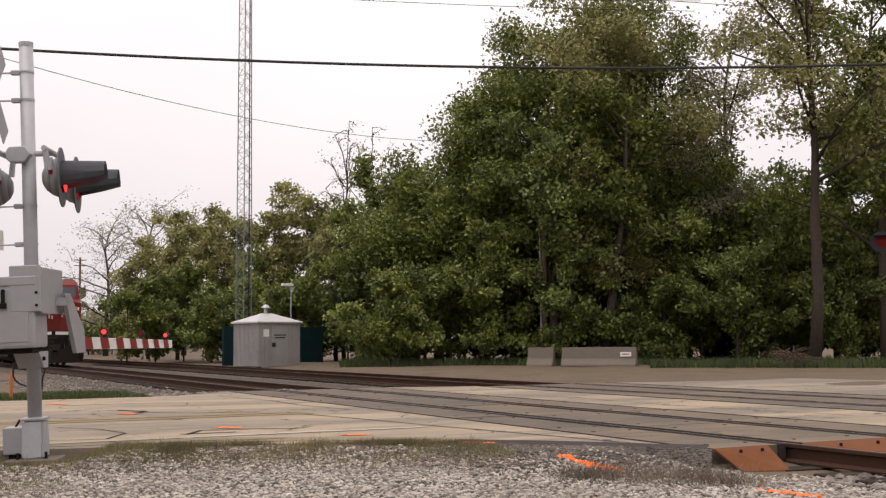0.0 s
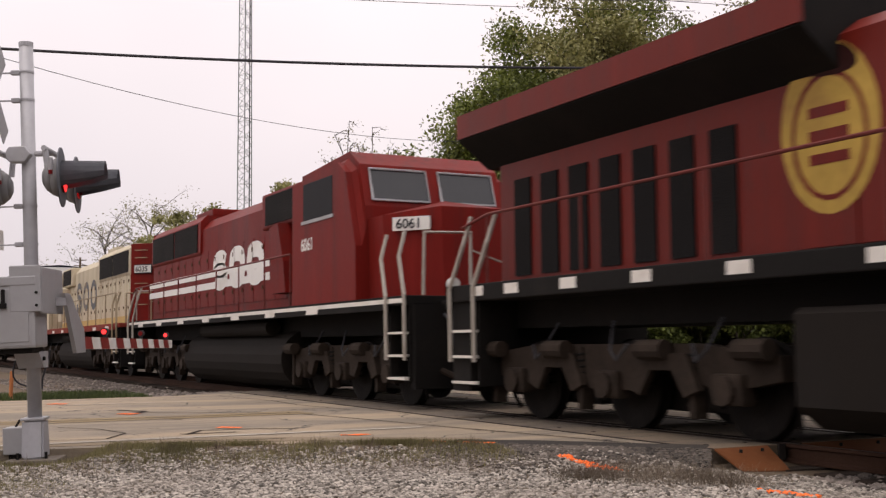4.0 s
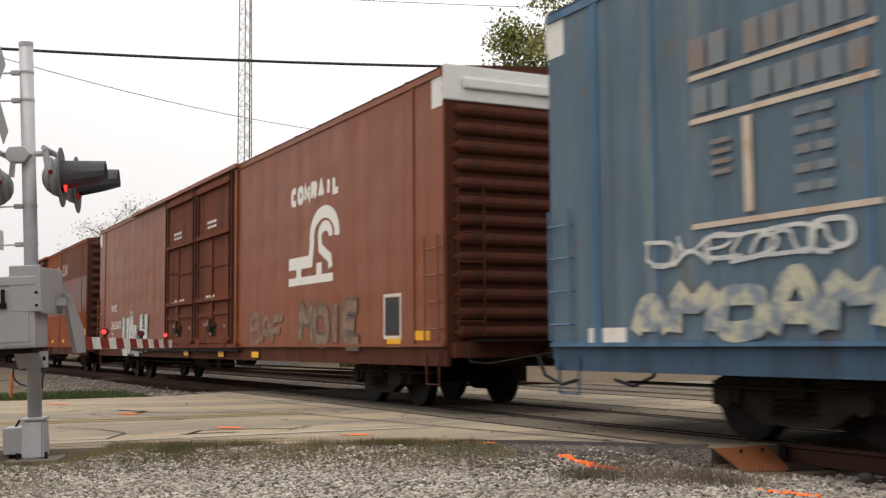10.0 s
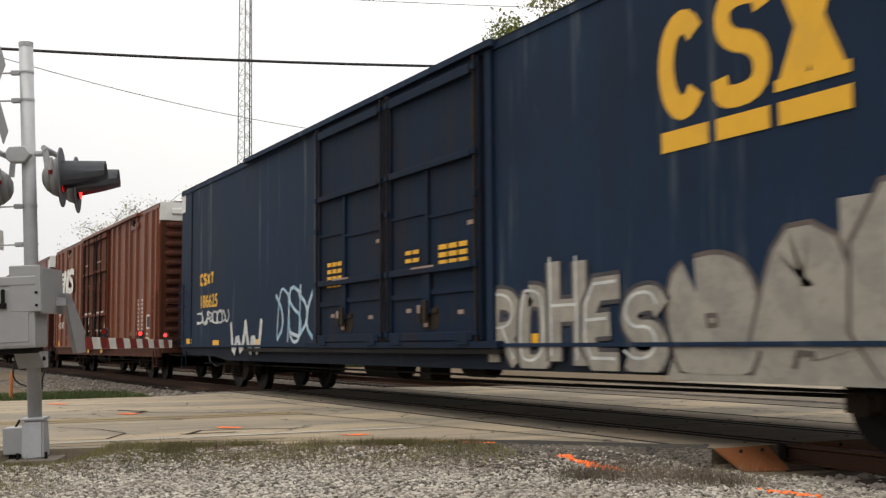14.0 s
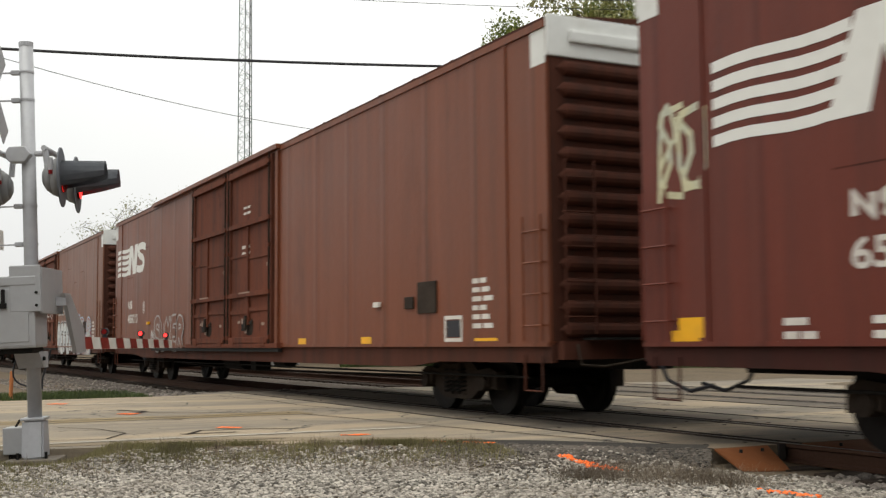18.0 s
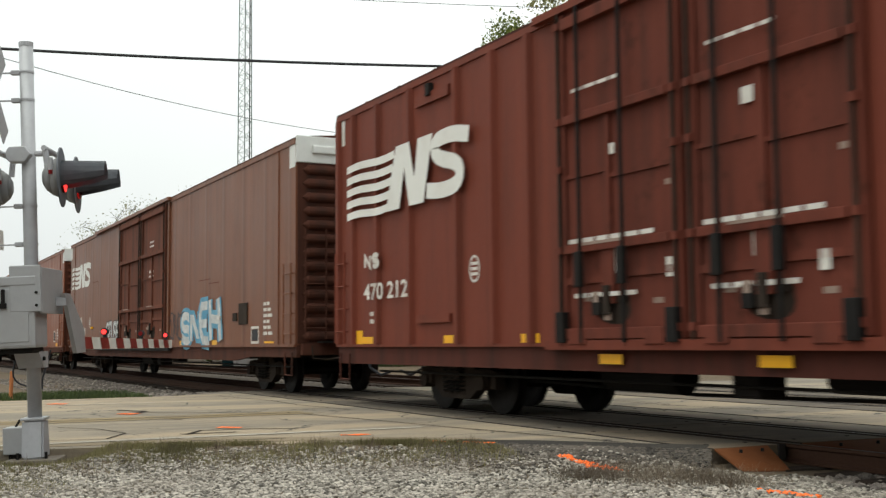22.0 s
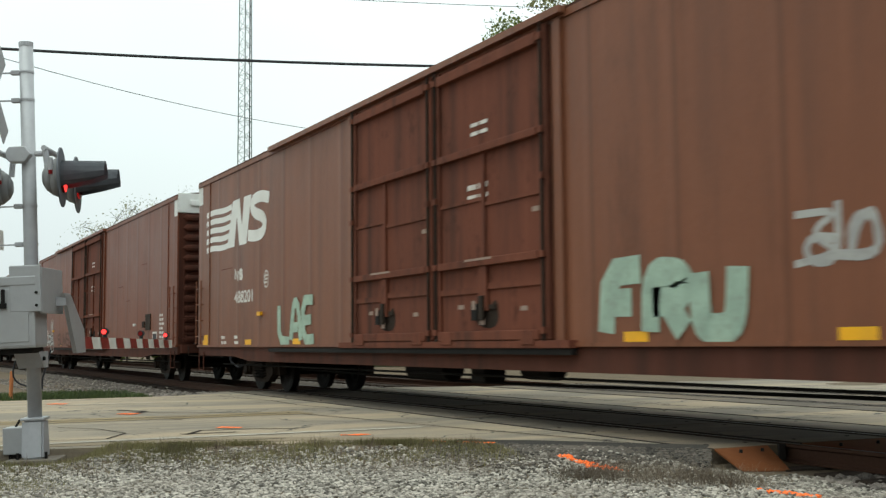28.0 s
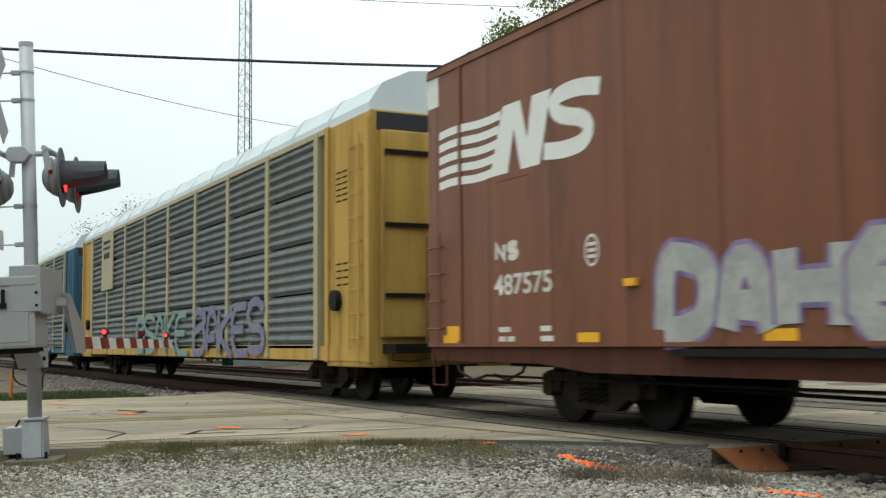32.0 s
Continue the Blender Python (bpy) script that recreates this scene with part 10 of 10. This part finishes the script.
        part("coupler", B(*sorted((e * 10.1, e * 10.95)), -0.12, 0.12, 0.78, 1.02, bevel=0.03), M["truck_steel"], c)
        part("anticlimber", B(*sorted((e * 10.0, e * 10.28)), -0.95, 0.95, 1.52, 1.66, bevel=0.02), P_FRAME, c)
        bm = bmesh.new()
        tube(bm, [(e * 10.1, -1.0, 0.60), (e * 10.35, -0.7, 0.40), (e * 10.35, 0.7, 0.40), (e * 10.1, 1.0, 0.60)], 0.05, 6)
        part("pilot_bar", bm, M["truck_steel"], c)
        for y, z in ((-0.95, 1.45), (-0.75, 1.40), (-0.45, 1.30), (0.45, 1.30), (0.8, 1.4)):
            part("brake_hose", T([(e * 10.12, y, z), (e * 10.36, y, z - 0.12), (e * 10.42, y + 0.04, z - 0.55), (e * 10.30, y + 0.08, z - 0.75)], 0.032, 6), M["black"], c)
        part("end_chain", T([(e * 10.15, -0.5, 2.45), (e * 10.3, 0.0, 2.25), (e * 10.15, 0.5, 2.45)], 0.015, 5), P_HANDRAIL, c)
    reflect_row(c, [d * x for x in (-8.3, -6.0, -3.6, -1.2, 1.2, 3.6, 6.0)], 1.60, -1.564, (0.6, 0.11))
    bm = bmesh.new()
    tube(bm, [(d * -4.1, -0.72, 0.70), (d * 3.6, -0.72, 0.70)], 0.60, 20)
    tube(bm, [(d * -4.1, 0.72, 0.70), (d * 3.6, 0.72, 0.70)], 0.60, 20)
    box(bm, *X(-4.1, 3.6), -0.72, 0.72, 0.12, 1.25)
    part("fuel_tank", bm, P_TANK, c)
    part("air_reservoir", T([(d * -2.6, -1.15, 1.36), (d * 2.6, -1.15, 1.36)], 0.17, 14), P_TANK, c)
    loco_truck(c, d * 6.6)
    loco_truck(c, d * -6.6)
    cars.append((c, start))
    return c


lead_locomotive()
second = hood_unit(-94.1, 1, P_SOO_RED, P_SOO_RED, True, "bright red diesel locomotive with white stripes", P_FRAME, P_DARKRAIL, "6061", None)
block_word(second, -2.6, 1.6, 2.35, 3.35, "sqq", M["white_paint"], -1.008, "road_name")
mark(second, "number", word("6061", 0.32, 5.4, 2.75, -1.556, 1.0), M["white_paint"])
third = hood_unit(-115.9, -1, P_CREAM, P_SOO_RED, False, "grimy cream diesel locomotive running long hood first", P_SILL_RED, P_CREAMRAIL, "6035", None)
# worn rings on the cream hood
for cx, a0, a1 in ((1.0, 0, 360), (2.62, 0, 360)):
    bm = bmesh.new()
    ribbon(bm, arc(cx, 2.96, 0.53, 0.46, 0, 360, 26)[:-1], 0.25, -1.006, closed=True)
    mark(third, "road_name", bm, P_SOO_GREY, "worn dark grey ring")
bm = bmesh.new()
ribbon(bm, rounded([(-0.17, 3.18), (-0.20, 3.43), (-1.0, 3.46), (-1.02, 2.98), (-0.18, 2.92), (-0.14, 2.44), (-1.0, 2.44), (-1.06, 2.72)], 2), 0.25, -1.006)
mark(third, "road_name", bm, P_SOO_GREY, "worn dark grey double bend")


# ---------------------------------------------------------------- movement
loco_turn = {}
TIMES = [0.0, 4.0, 8.0, 12.0, 16.0, 20.0, 24.0, 28.0, 32.0]


def roll_rows(seat, radius, start):
    """A wheel turns as its car runs; it is keyed frame by frame while the car is near."""
    t_in = min(32.0, max(0.0, (-80.0 - start) / SPEED))
    t_out = min(32.0, max(0.0, (16.0 - start) / SPEED))
    a, b = round(t_in * FPS), round(t_out * FPS)
    rows = [] if a == 0 else [(0.0, pose(*seat))]
    step = math.degrees(SPEED / radius / FPS)
    for k in range(a, b + 1):
        rows.append((k / FPS, pose(*seat, 0, step * (k - a) % 360, 0)))
    if b < 32 * FPS:
        rows.append((32.0, pose(*seat, 0, step * (b - a) % 360, 0)))
    return rows


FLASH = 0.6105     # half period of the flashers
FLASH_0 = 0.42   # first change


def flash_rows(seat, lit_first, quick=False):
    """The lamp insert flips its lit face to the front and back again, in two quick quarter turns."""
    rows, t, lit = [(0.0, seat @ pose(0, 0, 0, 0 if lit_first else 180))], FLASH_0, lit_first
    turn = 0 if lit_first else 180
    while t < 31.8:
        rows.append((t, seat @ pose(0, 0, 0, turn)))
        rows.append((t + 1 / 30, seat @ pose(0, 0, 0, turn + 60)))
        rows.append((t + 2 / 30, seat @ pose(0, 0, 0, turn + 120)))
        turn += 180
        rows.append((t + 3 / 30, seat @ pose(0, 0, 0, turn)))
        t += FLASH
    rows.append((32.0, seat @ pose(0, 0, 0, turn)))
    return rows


def motions():
    for car, start in cars:
        turn = loco_turn.get(car.name, 0)
        walk(car, [(t, pose(start + SPEED * t, TRACK_Y, 0, 0, 0, turn)) for t in TIMES])
    starts = {car.name: start for car, start in cars}
    for w, seat, radius, car in wheels:
        rows = roll_rows(seat, radius, starts[car.name])
        if loco_turn.get(car.name, 0):
            rows = [(t, pose(*seat) @ (pose(*seat).inverted() @ m).inverted()) for t, m in rows]
        walk(w, rows)
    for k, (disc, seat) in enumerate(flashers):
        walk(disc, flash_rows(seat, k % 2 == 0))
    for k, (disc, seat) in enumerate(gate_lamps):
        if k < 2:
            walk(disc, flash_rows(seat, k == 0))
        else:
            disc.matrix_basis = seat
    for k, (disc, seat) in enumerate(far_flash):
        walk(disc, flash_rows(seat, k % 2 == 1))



motions()
